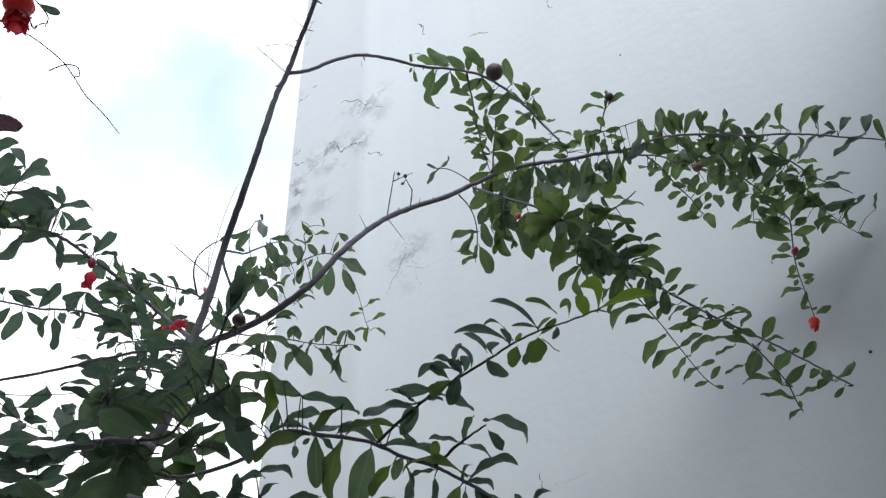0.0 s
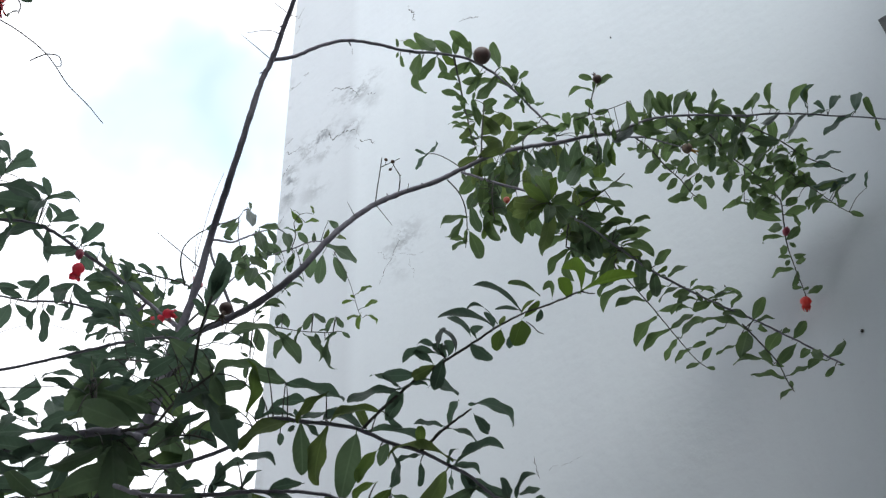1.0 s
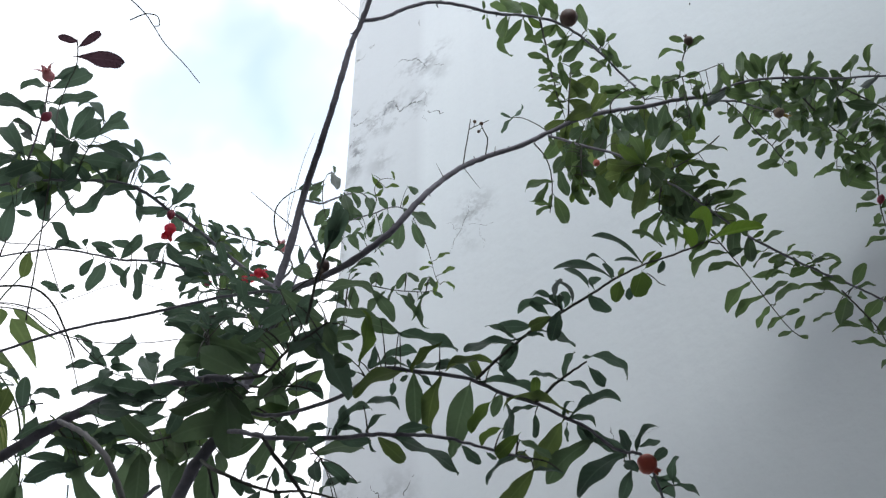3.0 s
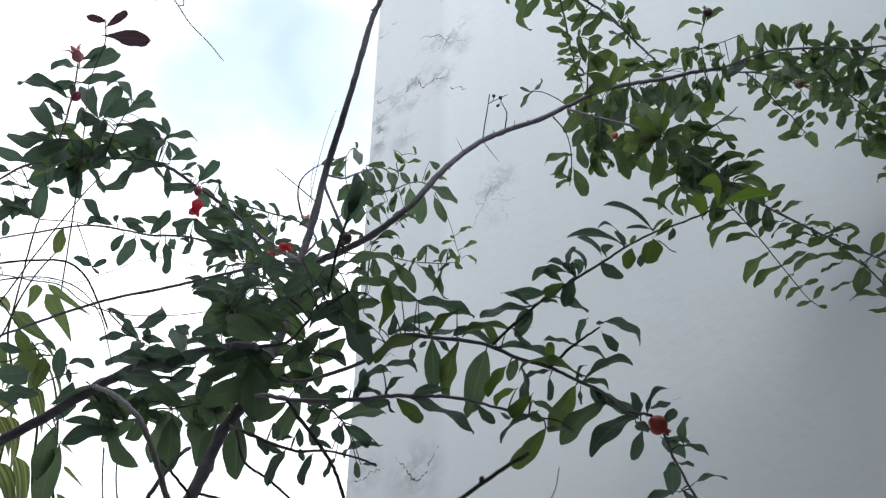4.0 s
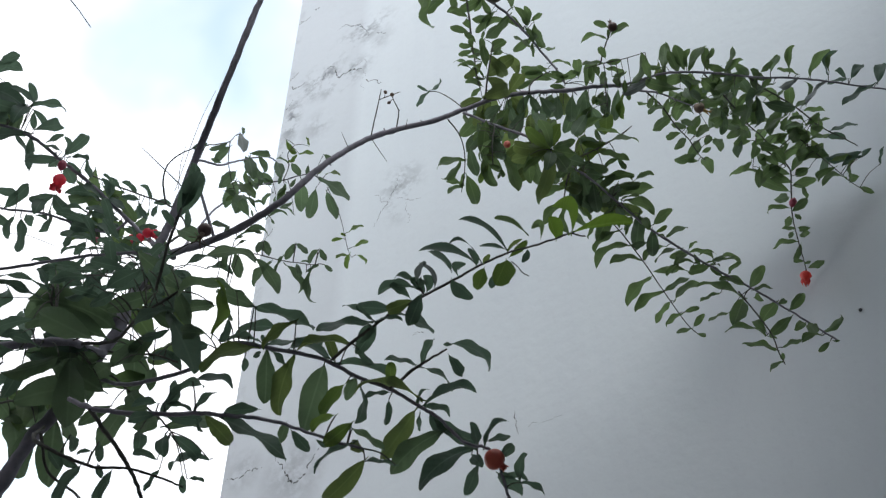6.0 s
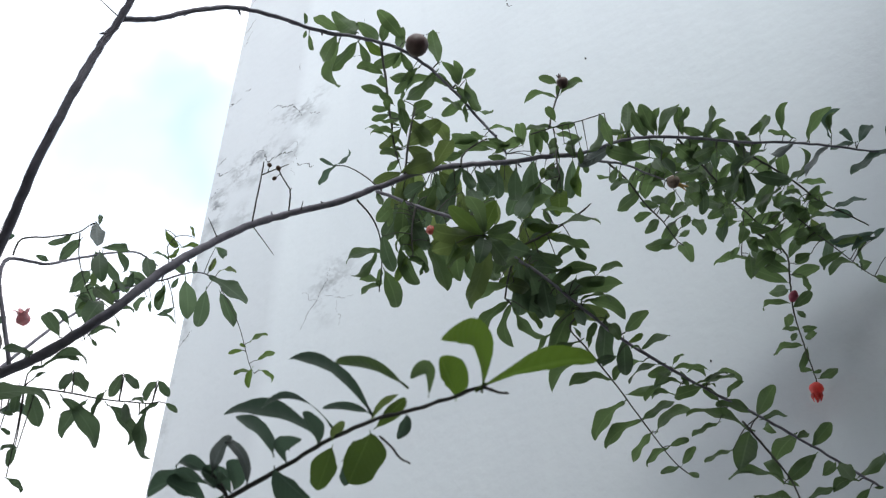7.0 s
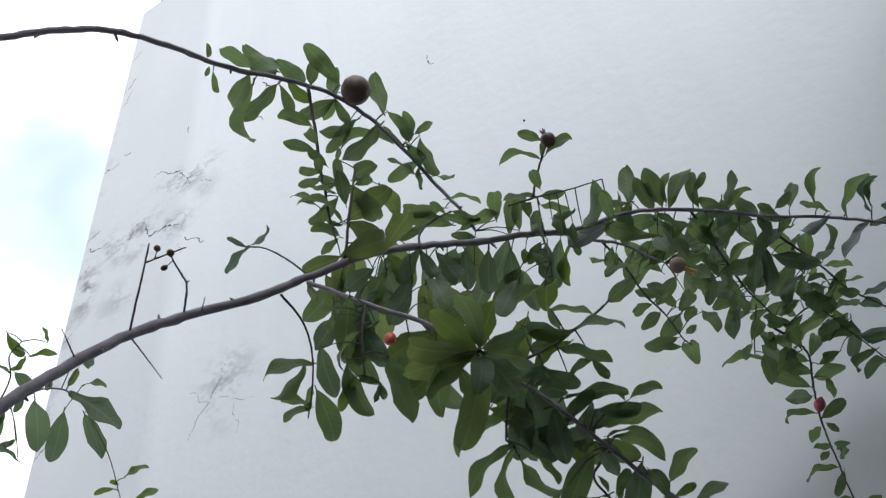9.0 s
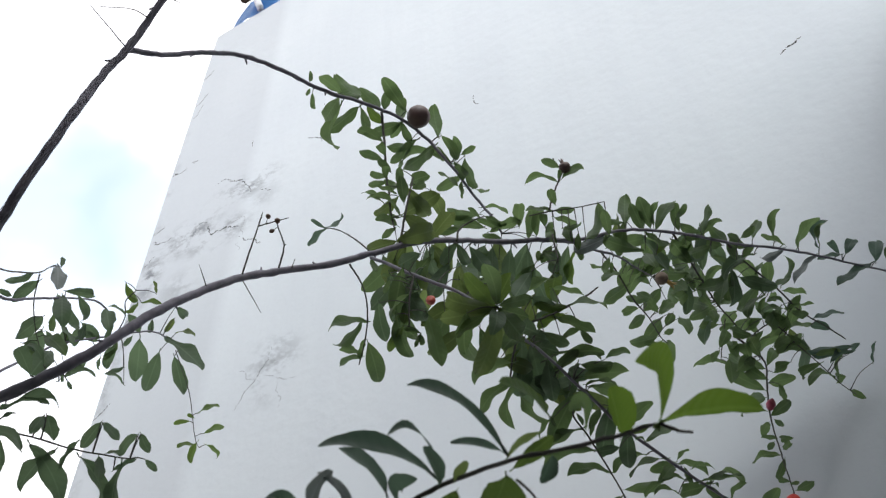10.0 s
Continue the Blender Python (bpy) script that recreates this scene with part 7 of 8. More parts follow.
leafage(lt1, [(-0.463, 0.509, 1.759, -166, -32, 39, -58, 13), (-0.499, 0.476, 1.766, 58, -42, 21, -77, 9), (-0.485, 0.49, 1.76, 68, -26, 10, -62, 4)], KINDS)
leafage(lt1, [(-0.561, 0.439, 1.781, 48, -42, 31, -75, 13), (-0.461, 0.517, 1.753, 169, 38, 21, -74, 9), (-0.462, 0.521, 1.748, -157, -43, 43, 70, 15)], OLIVE)
leafage(lt1, [(-0.644, 0.411, 1.795, 79, 29, 27, -78, 12), (-0.461, 0.504, 1.768, 60, -27, 30, -9, 11), (-0.501, 0.472, 1.772, 151, -31, 20, 7, 8)], SHADED)
leafage(lt1, [(-0.467, 0.491, 1.776, -163, -28, 23, 10, 9), (-0.46, 0.502, 1.772, -126, -45, 28, 86, 12)], GREEN)
leafage(dense3, [(-0.717, 0.444, 1.937, 10, 9, 68, -90, 23), (-0.681, 0.456, 1.927, 53, -59, 72, 63, 29), (-0.673, 0.457, 1.927, -145, -29, 41, -81, 14), (-0.691, 0.468, 1.915, -124, -24, 28, 89, 10), (-0.732, 0.422, 1.951, 34, 36, 37, -45, 13), (-0.688, 0.422, 1.961, -150, -33, 36, 30, 16), (-0.706, 0.416, 1.966, -119, 2, 34, 62, 12), (-0.675, 0.424, 1.956, 126, -1, 38, -13, 16), (-0.656, 0.432, 1.958, 172, 5, 40, 26, 16), (-0.751, 0.42, 1.952, -110, 0, 28, 44, 11), (-0.747, 0.408, 1.959, -162, -13, 34, 82, 12), (-0.73, 0.424, 1.951, -162, -18, 30, 43, 12)], KINDS)
leafage(dense3, [(-0.724, 0.45, 1.931, 40, 42, 34, -42, 15)], KINDS)
leafage(dense3, [(-0.712, 0.462, 1.973, 72, -58, 54, 80, 21)], MID)
leafage(dense3, [(-0.657, 0.446, 1.941, 114, -33, 42, -58, 16), (-0.638, 0.478, 1.929, -159, 1, 40, 49, 14), (-0.7, 0.446, 1.934, 37, -33, 38, -70, 16), (-0.719, 0.429, 1.999, 82, -18, 60, -61, 21), (-0.726, 0.463, 1.968, -137, -26, 49, 67, 19)], SHADED)
leafage(lowmid, [(-0.602, 0.5, 1.925, 43, -20, 62, -8, 24), (-0.63, 0.492, 1.918, 170, -66, 24, 54, 9), (-0.635, 0.502, 1.903, 60, 25, 45, -7, 17), (-0.604, 0.522, 1.894, 57, 12, 54, 40, 20), (-0.604, 0.522, 1.894, -126, 57, 12, 85, 5), (-0.605, 0.523, 1.893, -146, 10, 41, -11, 14), (-0.611, 0.521, 1.888, 163, 4, 16, 45, 6), (-0.627, 0.516, 1.885, 141, -29, 16, 14, 7), (-0.659, 0.495, 1.9, -173, 10, 28, 61, 11), (-0.605, 0.523, 1.892, 61, -40, 27, 54, 11), (-0.553, 0.56, 1.878, -152, 15, 46, -50, 15), (-0.538, 0.586, 1.856, 141, -35, 40, 71, 15)], KINDS)
leafage(lowmid, [(-0.55, 0.564, 1.875, 62, -11, 59, 11, 20), (-0.518, 0.604, 1.844, 165, -80, 24, 56, 8), (-0.495, 0.619, 1.835, 18, 55, 20, 62, 7), (-0.487, 0.618, 1.835, 27, 12, 50, 44, 17), (-0.492, 0.619, 1.834, 56, -8, 29, 56, 11), (-0.493, 0.62, 1.831, 127, -53, 18, -56, 7), (-0.484, 0.622, 1.829, 8, -64, 27, -89, 12), (-0.477, 0.621, 1.82, 57, -22, 43, -89, 16), (-0.441, 0.638, 1.791, -148, 76, 24, 68, 10), (-0.469, 0.623, 1.809, 62, -23, 37, -1, 14), (-0.446, 0.636, 1.789, -146, -38, 57, -74, 20), (-0.448, 0.639, 1.785, -22, -43, 24, 54, 11)], KINDS)
leafage(lowmid, [(-0.446, 0.645, 1.778, 161, -49, 29, 55, 13), (-0.435, 0.641, 1.79, 3, 35, 31, 69, 11), (-0.431, 0.641, 1.795, 44, 13, 20, 71, 8), (-0.427, 0.653, 1.783, -26, 8, 23, -36, 10), (-0.433, 0.657, 1.771, 93, -13, 39, -18, 15), (-0.43, 0.662, 1.769, 66, 1, 24, -29, 9), (-0.421, 0.674, 1.765, -42, 44, 28, 24, 11), (-0.421, 0.674, 1.765, 36, -28, 23, -26, 8), (-0.434, 0.672, 1.751, 126, -21, 44, 0, 16), (-0.432, 0.674, 1.751, 68, 1, 20, -3, 8), (-0.429, 0.69, 1.733, 17, 1, 33, 2, 12), (-0.439, 0.685, 1.728, -161, -29, 39, -57, 14)], KINDS)
leafage(lowmid, [(-0.437, 0.687, 1.729, 84, -27, 37, -71, 14), (-0.415, 0.718, 1.707, 45, -9, 25, 67, 9), (-0.427, 0.708, 1.705, -166, 1, 21, 54, 8), (-0.516, 0.602, 1.85, -160, -3, 26, 7, 10)], KINDS)
leafage(lowmid, [(-0.571, 0.526, 1.911, -145, -48, 41, 13, 15), (-0.611, 0.52, 1.892, -139, -26, 59, -64, 23), (-0.583, 0.539, 1.884, 154, -62, 58, -19, 22), (-0.534, 0.563, 1.891, -133, -15, 49, -65, 16), (-0.551, 0.562, 1.876, -115, 65, 28, 45, 10), (-0.489, 0.619, 1.841, -134, 1, 63, -2, 22), (-0.498, 0.618, 1.832, -159, -54, 53, 82, 22)], OLIVE)
leafage(lowmid, [(-0.614, 0.484, 1.939, -118, -20, 56, -7, 21), (-0.604, 0.5, 1.926, -140, 23, 38, 47, 16), (-0.658, 0.487, 1.909, -76, -24, 34, 72, 15), (-0.605, 0.523, 1.89, 129, -61, 51, 0, 20), (-0.561, 0.558, 1.874, 153, -45, 68, 12, 25), (-0.538, 0.58, 1.864, 162, -39, 26, 15, 11), (-0.47, 0.624, 1.807, -160, -36, 58, 29, 22)], SHADED)
leafage(lowmid, [(-0.651, 0.491, 1.908, -41, 32, 58, -47, 21), (-0.547, 0.576, 1.859, 176, -35, 41, -5, 15)], GREEN)
leafage(lm1, [(-0.491, 0.608, 1.874, -112, -7, 32, -53, 13), (-0.49, 0.612, 1.872, 56, -29, 39, 15, 15), (-0.487, 0.613, 1.874, -23, 31, 30, 5, 10), (-0.465, 0.627, 1.883, 22, -60, 26, -78, 11), (-0.461, 0.623, 1.892, 81, -10, 53, 72, 19), (-0.46, 0.625, 1.892, -159, 8, 9, 42, 4)], KINDS)
leafage(lm1, [(-0.513, 0.6, 1.856, -49, 27, 26, 11, 11)], GREEN)
leafage(lm2, [(-0.528, 0.565, 1.887, -11, 19, 28, -21, 12), (-0.527, 0.568, 1.885, 88, -20, 23, -59, 8), (-0.504, 0.562, 1.903, -124, -20, 55, -50, 21), (-0.504, 0.56, 1.905, -121, 14, 30, -4, 12), (-0.503, 0.563, 1.903, 20, -7, 28, 50, 10), (-0.503, 0.565, 1.901, 172, -37, 34, 38, 13), (-0.485, 0.565, 1.912, -139, 1, 33, 61, 13), (-0.484, 0.568, 1.91, 41, -30, 43, 52, 16), (-0.455, 0.573, 1.921, -169, -68, 33, 47, 14), (-0.456, 0.568, 1.924, -158, 2, 39, -3, 14), (-0.455, 0.568, 1.925, -39, -3, 16, -35, 7), (-0.455, 0.567, 1.927, -150, 22, 24, -67, 8)], KINDS)
leafage(lm2, [(-0.465, 0.572, 1.917, -119, -34, 29, 73, 12)], OLIVE)
leafage(lm2, [(-0.455, 0.564, 1.929, -9, 53, 21, 6, 8)], PALE)
leafage(lleft, [(-1.277, 0.392, 2.027, -62, 75, 52, 50, 21), (-1.26, 0.391, 2.046, 33, -9, 49, 59, 16), (-1.265, 0.405, 2.024, -62, 57, 21, 40, 8), (-1.293, 0.375, 2.004, -78, -12, 49, 83, 22), (-1.302, 0.349, 1.989, -168, 23, 62, 74, 21)], KINDS)
leafage(lleft, [(-1.285, 0.373, 2.029, -69, 16, 56, 35, 24), (-1.294, 0.365, 2.01, -12, 31, 58, -16, 23)], OLIVE)
leafage(lleft2, [(-1.291, 0.375, 2.069, -118, -31, 29, 10, 10), (-1.307, 0.352, 2.076, 29, -11, 43, 50, 15), (-1.312, 0.339, 2.068, -116, 17, 35, 82, 15), (-1.311, 0.36, 2.053, -167, 8, 99, 84, 36)], KINDS)
leafage(lleft2, [(-1.311, 0.354, 2.059, -85, 52, 52, 55, 20)], OLIVE)
leafage(fr6, [(-0.177, 1.479, 2.568, -164, 7, 63, 78, 21), (-0.176, 1.484, 2.565, 53, 42, 31, -77, 11), (-0.177, 1.486, 2.563, -151, -27, 46, 10, 16), (-0.157, 1.513, 2.552, -36, 51, 33, 19, 12)], KINDS)
leafage(fr6, [(-0.269, 1.428, 2.587, 24, -16, 34, -38, 15), (-0.278, 1.428, 2.578, -43, -21, 37, -39, 16), (-0.268, 1.441, 2.571, 69, 35, 76, 86, 28), (-0.266, 1.452, 2.557, -142, -27, 33, 45, 13), (-0.229, 1.465, 2.565, 10, -8, 37, -23, 14), (-0.225, 1.475, 2.554, -144, -40, 49, 45, 16), (-0.217, 1.498, 2.535, -137, -20, 55, -62, 19), (-0.212, 1.501, 2.537, -36, 48, 40, 28, 15), (-0.213, 1.502, 2.535, 69, 32, 41, -59, 18), (-0.202, 1.523, 2.525, 61, -8, 32, -36, 11), (-0.248, 1.429, 2.603, 50, 19, 55, 58, 21), (-0.24, 1.459, 2.606, -146, -34, 55, 83, 21)], MID)
leafage(fr6, [(-0.278, 1.422, 2.629, -153, -25, 51, 40, 17), (-0.253, 1.451, 2.607, -165, -22, 53, 22, 19)], MID)
leafage(fr6, [(-0.247, 1.447, 2.615, 73, -41, 43, -37, 15)], OLIVE)
leafage(fr6, [(-0.234, 1.464, 2.603, 124, -37, 52, 70, 21)], SHADED)
leafage(sd1, [(-0.349, 1.239, 2.139, 173, 60, 29, -72, 13), (-0.351, 1.241, 2.135, -143, 6, 60, -52, 20), (-0.344, 1.252, 2.114, -122, -2, 59, -11, 22), (-0.335, 1.256, 2.117, 29, 17, 32, 60, 12), (-0.338, 1.257, 2.109, 107, -6, 22, -7, 8), (-0.341, 1.266, 2.099, 180, -23, 25, -77, 9), (-0.347, 1.243, 2.136, 70, -5, 17, -43, 6)], MID)
leafage(fr5, [(-0.325, 1.482, 2.508, -145, -16, 44, 16, 15), (-0.322, 1.486, 2.501, -28, 4, 39, -50, 17), (-0.32, 1.489, 2.495, -14, -63, 20, 76, 9), (-0.329, 1.486, 2.491, 119, 0, 35, 11, 14), (-0.327, 1.492, 2.466, -133, -9, 28, -85, 11), (-0.332, 1.493, 2.462, 130, 1, 22, 39, 10), (-0.322, 1.495, 2.467, 59, 14, 31, -69, 11), (-0.323, 1.5, 2.453, 71, 33, 40, -67, 15), (-0.332, 1.499, 2.442, -142, -20, 50, 4, 20), (-0.327, 1.505, 2.438, 153, -43, 32, 54, 11), (-0.333, 1.518, 2.408, -122, -9, 24, 45, 9), (-0.334, 1.517, 2.404, -17, -17, 15, -69, 6)], MID)
leafage(fr5, [(-0.328, 1.523, 2.395, 37, 26, 36, -86, 14), (-0.32, 1.479, 2.53, 147, 31, 44, 75, 19), (-0.317, 1.477, 2.542, -130, 19, 61, 43, 23), (-0.308, 1.471, 2.556, -101, -12, 60, 53, 22), (-0.307, 1.478, 2.551, 30, 13, 46, -51, 19), (-0.294, 1.488, 2.551, 99, -25, 32, 32, 12), (-0.295, 1.473, 2.564, -19, -2, 24, -48, 11), (-0.305, 1.46, 2.568, -109, -20, 66, 39, 24), (-0.299, 1.46, 2.572, 48, 55, 45, 80, 17), (-0.323, 1.42, 2.592, -107, -29, 41, 50, 15), (-0.303, 1.448, 2.581, -92, 0, 57, 12, 21)], MID)
leafage(fr3, [(-0.35, 1.431, 2.577, -152, -5, 56, -10, 20), (-0.347, 1.428, 2.582, -126, -78, 51, -69, 21), (-0.355, 1.412, 2.592, -136, -51, 33, 75, 12), (-0.353, 1.41, 2.595, -54, 3, 38, -39, 17), (-0.34, 1.385, 2.618, -137, -15, 37, 53, 14), (-0.339, 1.411, 2.603, 5, -81, 35, 73, 15)], MID)
leafage(fr1, [(-0.432, 1.269, 2.606, -126, -34, 38, 52, 15), (-0.428, 1.28, 2.598, 151, 2, 35, 47, 15), (-0.408, 1.291, 2.603, -94, -6, 37, 36, 14), (-0.408, 1.298, 2.595, 139, 3, 50, 50, 22), (-0.423, 1.307, 2.573, -168, 2, 41, 65, 17), (-0.413, 1.312, 2.577, 48, 37, 26, -78, 10), (-0.424, 1.316, 2.565, -144, 3, 24, 52, 10), (-0.413, 1.321, 2.569, 100, 3, 54, -5, 21), (-0.39, 1.304, 2.603, 129, 5, 32, 39, 14), (-0.384, 1.314, 2.598, -46, -76, 43, 17, 19), (-0.408, 1.276, 2.618, 172, 51, 35, 84, 15), (-0.419, 1.272, 2.614, -164, 36, 32, 70, 14)], MID)
leafage(fr1, [(-0.387, 1.293, 2.616, -125, -52, 46, -87, 17)], MID)
leafage(back4, [(-1.037, 0.707, 2.515, -154, -15, 36, 70, 12), (-1.06, 0.749, 2.576, -164, 78, 20, -33, 8)], SHADED)
leafage(back4, [(-1.064, 0.745, 2.578, 32, -74, 48, 56, 20)], PALE)
leafage(back6, [(-1.114, 0.796, 2.514, 24, -44, 56, 81, 21), (-1.131, 0.806, 2.505, -152, -32, 23, 44, 10)], MID)
leafage(back6, [(-1.071, 0.735, 2.544, -173, -34, 43, 17, 15), (-1.099, 0.774, 2.524, 174, -7, 56, 28, 21), (-1.113, 0.788, 2.518, 157, -21, 65, 10, 25), (-1.125, 0.817, 2.506, -58, -68, 62, -37, 27), (-1.109, 0.792, 2.517, 88, -29, 24, -52, 10), (-1.141, 0.785, 2.505, 36, -35, 35, -20, 14)], SHADED)
leafage(back3, [(-1.019, 0.742, 2.468, 105, -70, 26, -57, 9)], MID)
leafage(back3, [(-1.022, 0.746, 2.509, 32, -13, 39, -38, 13), (-0.976, 0.663, 2.407, -142, 27, 20, 56, 7), (-1.017, 0.741, 2.494, 34, -74, 55, 79, 22), (-1.068, 0.839, 2.575, 12, -68, 50, 56, 20), (-1.026, 0.757, 2.495, 78, -45, 35, -65, 13), (-1.078, 0.855, 2.579, 135, -59, 34, 28, 12), (-1.038, 0.771, 2.532, 78, -61, 39, -23, 13), (-1.021, 0.737, 2.495, 128, -3, 27, -29, 12)], SHADED)
leafage(back1, [(-1.158, 0.845, 2.578, 110, 15, 29, -58, 13)], MID)
leafage(back1, [(-1.088, 0.973, 2.672, 164, -28, 28, 31, 10), (-1.098, 0.992, 2.66, 25, -18, 34, 62, 12)], OLIVE)
leafage(back1, [(-1.153, 0.844, 2.582, 132, -30, 40, -37, 14), (-1.147, 0.862, 2.593, 150, -13, 35, -6, 14), (-1.143, 0.858, 2.599, 80, -17, 33, -33, 13), (-1.107, 0.948, 2.659, 140, -60, 22, 3, 9), (-1.122, 0.947, 2.625, 133, -26, 73, -5, 30), (-1.129, 0.994, 2.636, 150, -55, 64, 11, 26), (-1.113, 0.984, 2.652, 49, -36, 85, 73, 33), (-1.12, 1.018, 2.639, 108, -35, 64, -21, 22), (-1.081, 0.964, 2.686, 13, -50, 38, -80, 15), (-1.124, 0.934, 2.623, -170, -60, 21, 48, 9), (-1.134, 0.917, 2.596, 149, -36, 39, -14, 16), (-1.144, 0.898, 2.572, 170, -19, 33, -27, 13)], SHADED)
leafage(back1, [(-1.146, 0.908, 2.573, 122, -53, 20, -57, 7), (-1.14, 0.947, 2.576, -161, -10, 30, 80, 11), (-1.148, 0.962, 2.557, -115, 9, 31, -60, 11), (-1.166, 0.868, 2.539, 62, 3, 25, -3, 9), (-1.168, 0.87, 2.525, 113, -38, 14, -17, 5), (-1.148, 0.869, 2.585, -154, -20, 31, 89, 12), (-1.14, 0.862, 2.598, 138, -74, 26, -27, 12), (-1.144, 0.867, 2.591, 98, 2, 28, -54, 12), (-1.158, 0.836, 2.586, 68, -44, 38, 68, 15)], SHADED)
leafage(back2, [(-1.129, 0.916, 2.601, 173, -37, 35, 52, 12)], MID)
leafage(back2, [(-1.063, 0.908, 2.66, -68, 35, 20, -21, 8)], OLIVE)
leafage(back2, [(-1.11, 0.9, 2.633, -114, 3, 27, -72, 9), (-1.105, 0.903, 2.633, 101, -11, 34, -39, 15)], SHADED)
leafage(back2, [(-1.095, 0.873, 2.671, 72, -44, 36, -72, 12), (-1.09, 0.901, 2.648, 180, -12, 27, 64, 10), (-1.085, 0.904, 2.648, 58, 16, 30, 85, 10)], GREEN)
leafage(back5, [(-1.137, 1.108, 2.592, 19, 10, 36, 80, 14), (-1.156, 1.11, 2.584, -145, -14, 25, 41, 8), (-1.145, 1.109, 2.585, -110, 8, 13, 38, 6), (-1.146, 1.139, 2.574, 35, 25, 33, 90, 12), (-1.16, 1.141, 2.565, 147, -48, 37, -23, 12), (-1.165, 1.142, 2.561, -141, -16, 30, -70, 11), (-1.152, 1.151, 2.561, 89, -19, 32, 75, 13)], GREEN)


# ---- flowers, buds and fruit ----
def lobes(bm, m, count, radius, height, long, flare, wide):
    """Pointed, thick calyx lobes round a mouth."""
    for k in range(count):
        a = 2 * math.pi * k / count + 0.2
        out, side = Vector((math.cos(a), math.sin(a), 0)), Vector((-math.sin(a), math.cos(a), 0))
        rows = []
        for i in range(5):
            u = i / 4
            c = out * (radius + flare * long * u * (0.5 + 0.5 * u)) + Vector((0, 0, height + long * u * (1 - 0.45 * flare * u)))
            w = wide * (1 - u) ** 0.8 + 0.0003
            rows.append([bm.verts.new(m @ q) for q in (c - side * w, c + out * 0.0012 * (1 - u), c + side * w, c - out * 0.0014 * (1 - u))])
        for p, q in zip(rows, rows[1:]):
            for j in range(4):
                bm.faces.new((p[j], p[(j + 1) % 4], q[(j + 1) % 4], q[j]))


def flower(at, way, size, opened=0.5, petals=4, label="", mat=RED, long=0.36):
    """A pomegranate flower: a waxy red calyx with pointed lobes and crumpled petals in its mouth."""
    m = aim(at, way) @ Matrix.Scale(size, 4)
    bm = bmesh.new()
    lathe(bm, [(0.06, -0.5), (0.16, -0.46), (0.34, -0.30), (0.40, -0.12), (0.32, 0.05), (0.27, 0.16), (0.31, 0.30), (0.24, 0.32), (0.18, 0.1)], m, 12)
    lobes(bm, m @ Matrix.Scale(1.0, 4), 6, 0.29, 0.28, long, opened, 0.15 + 0.1 * (long - 0.36))
    for v in bm.verts:
        v.co += Vector((noise.noise(v.co * 300), noise.noise(v.co * 300 + Vector((5, 0, 0))), 0)) * size * 0.03
    ob = mesh_object("flower", smooth(bm), mat, tree, label or "red waxy pomegranate flower")
    rng = random.Random(int(at[0] * 1e4))
    for k in range(petals):
        a = 2 * math.pi * k / max(1, petals) + rng.random()
        bm = bmesh.new()
        rows = []
        for i in range(6):
            u = i / 5
            c = Vector((math.cos(a), math.sin(a), 0)) * (0.12 + 0.34 * u * opened) + Vector((0, 0, 0.22 + 0.42 * u))
            s = Vector((-math.sin(a), math.cos(a), 0)) * (0.06 + 0.26 * math.sin(math.pi * min(1, 0.15 + 0.75 * u)))
            rows.append([bm.verts.new(m @ (c + s * v + Vector((rng.gauss(0, 0.03), rng.gauss(0, 0.03), rng.gauss(0, 0.03))))) for v in (-1, -0.4, 0.3, 1)])
        for p, q in zip(rows, rows[1:]):
            for j in range(3):
                bm.faces.new((p[j], p[j + 1], q[j + 1], q[j]))
        bmesh.ops.solidify(bm, geom=bm.faces[:], thickness=0.0004)
        mesh_object("petal", smooth(bm), PETAL, ob)
    return ob


def bud(at, way, size, mat=BUD, label="closed red flower bud"):
    m = aim(at, way) @ Matrix.Scale(size, 4)
    bm = bmesh.new()
    lathe(bm, [(0.05, -0.55), (0.18, -0.48), (0.36, -0.28), (0.43, -0.02), (0.40, 0.20), (0.30, 0.38), (0.16, 0.52), (0.05, 0.62)], m, 12)
    for v in bm.verts:
        v.co += (v.co - m.translation) * 0.06 * noise.noise(v.co * 260)
    return mesh_object("bud", smooth(bm), mat, tree, label)


def fruit(at, way, radius, mat, crown, label, crown_mat=None, opened=0.35):
    """A young round fruit, slightly ribbed, with its calyx crown at the far end."""
    m = aim(at, way) @ Matrix.Scale(radius, 4)
    bm = bmesh.new()
    rows = [(max(0.04, math.sin(a) * (1 - 0.05 * math.cos(a))), -math.cos(a) * 0.97) for a in [math.pi * i / 12 for i in range(13)]]
    lathe(bm, rows, m, 24)
    for v in bm.verts:
        q = m.inverted() @ v.co
        v.co = m @ (q * (1 + 0.012 * math.cos(6 * math.atan2(q.y, q.x)) + 0.02 * noise.noise(q * 2.3)))
    ob = mesh_object("fruit", smooth(bm), mat, tree, label)
    if crown:
        bm = bmesh.new()
        lathe(bm, [(0.36, 0.88), (0.30, 1.05), (0.34, 1.0 + crown * 0.5), (0.28, 1.0 + crown * 0.5), (0.2, 1.0)], m, 12)
        lobes(bm, m, 6, 0.32, 0.98 + crown * 0.45, crown * 0.7, opened, 0.16)
        mesh_object("calyx", smooth(bm), crown_mat or mat, ob)
    return ob


fruit((-0.596, 0.908, 2.779), (0.3, 0.5, -0.75), 0.0172, FRUIT, 0.0, "round brown-red young fruit on the upper branch")
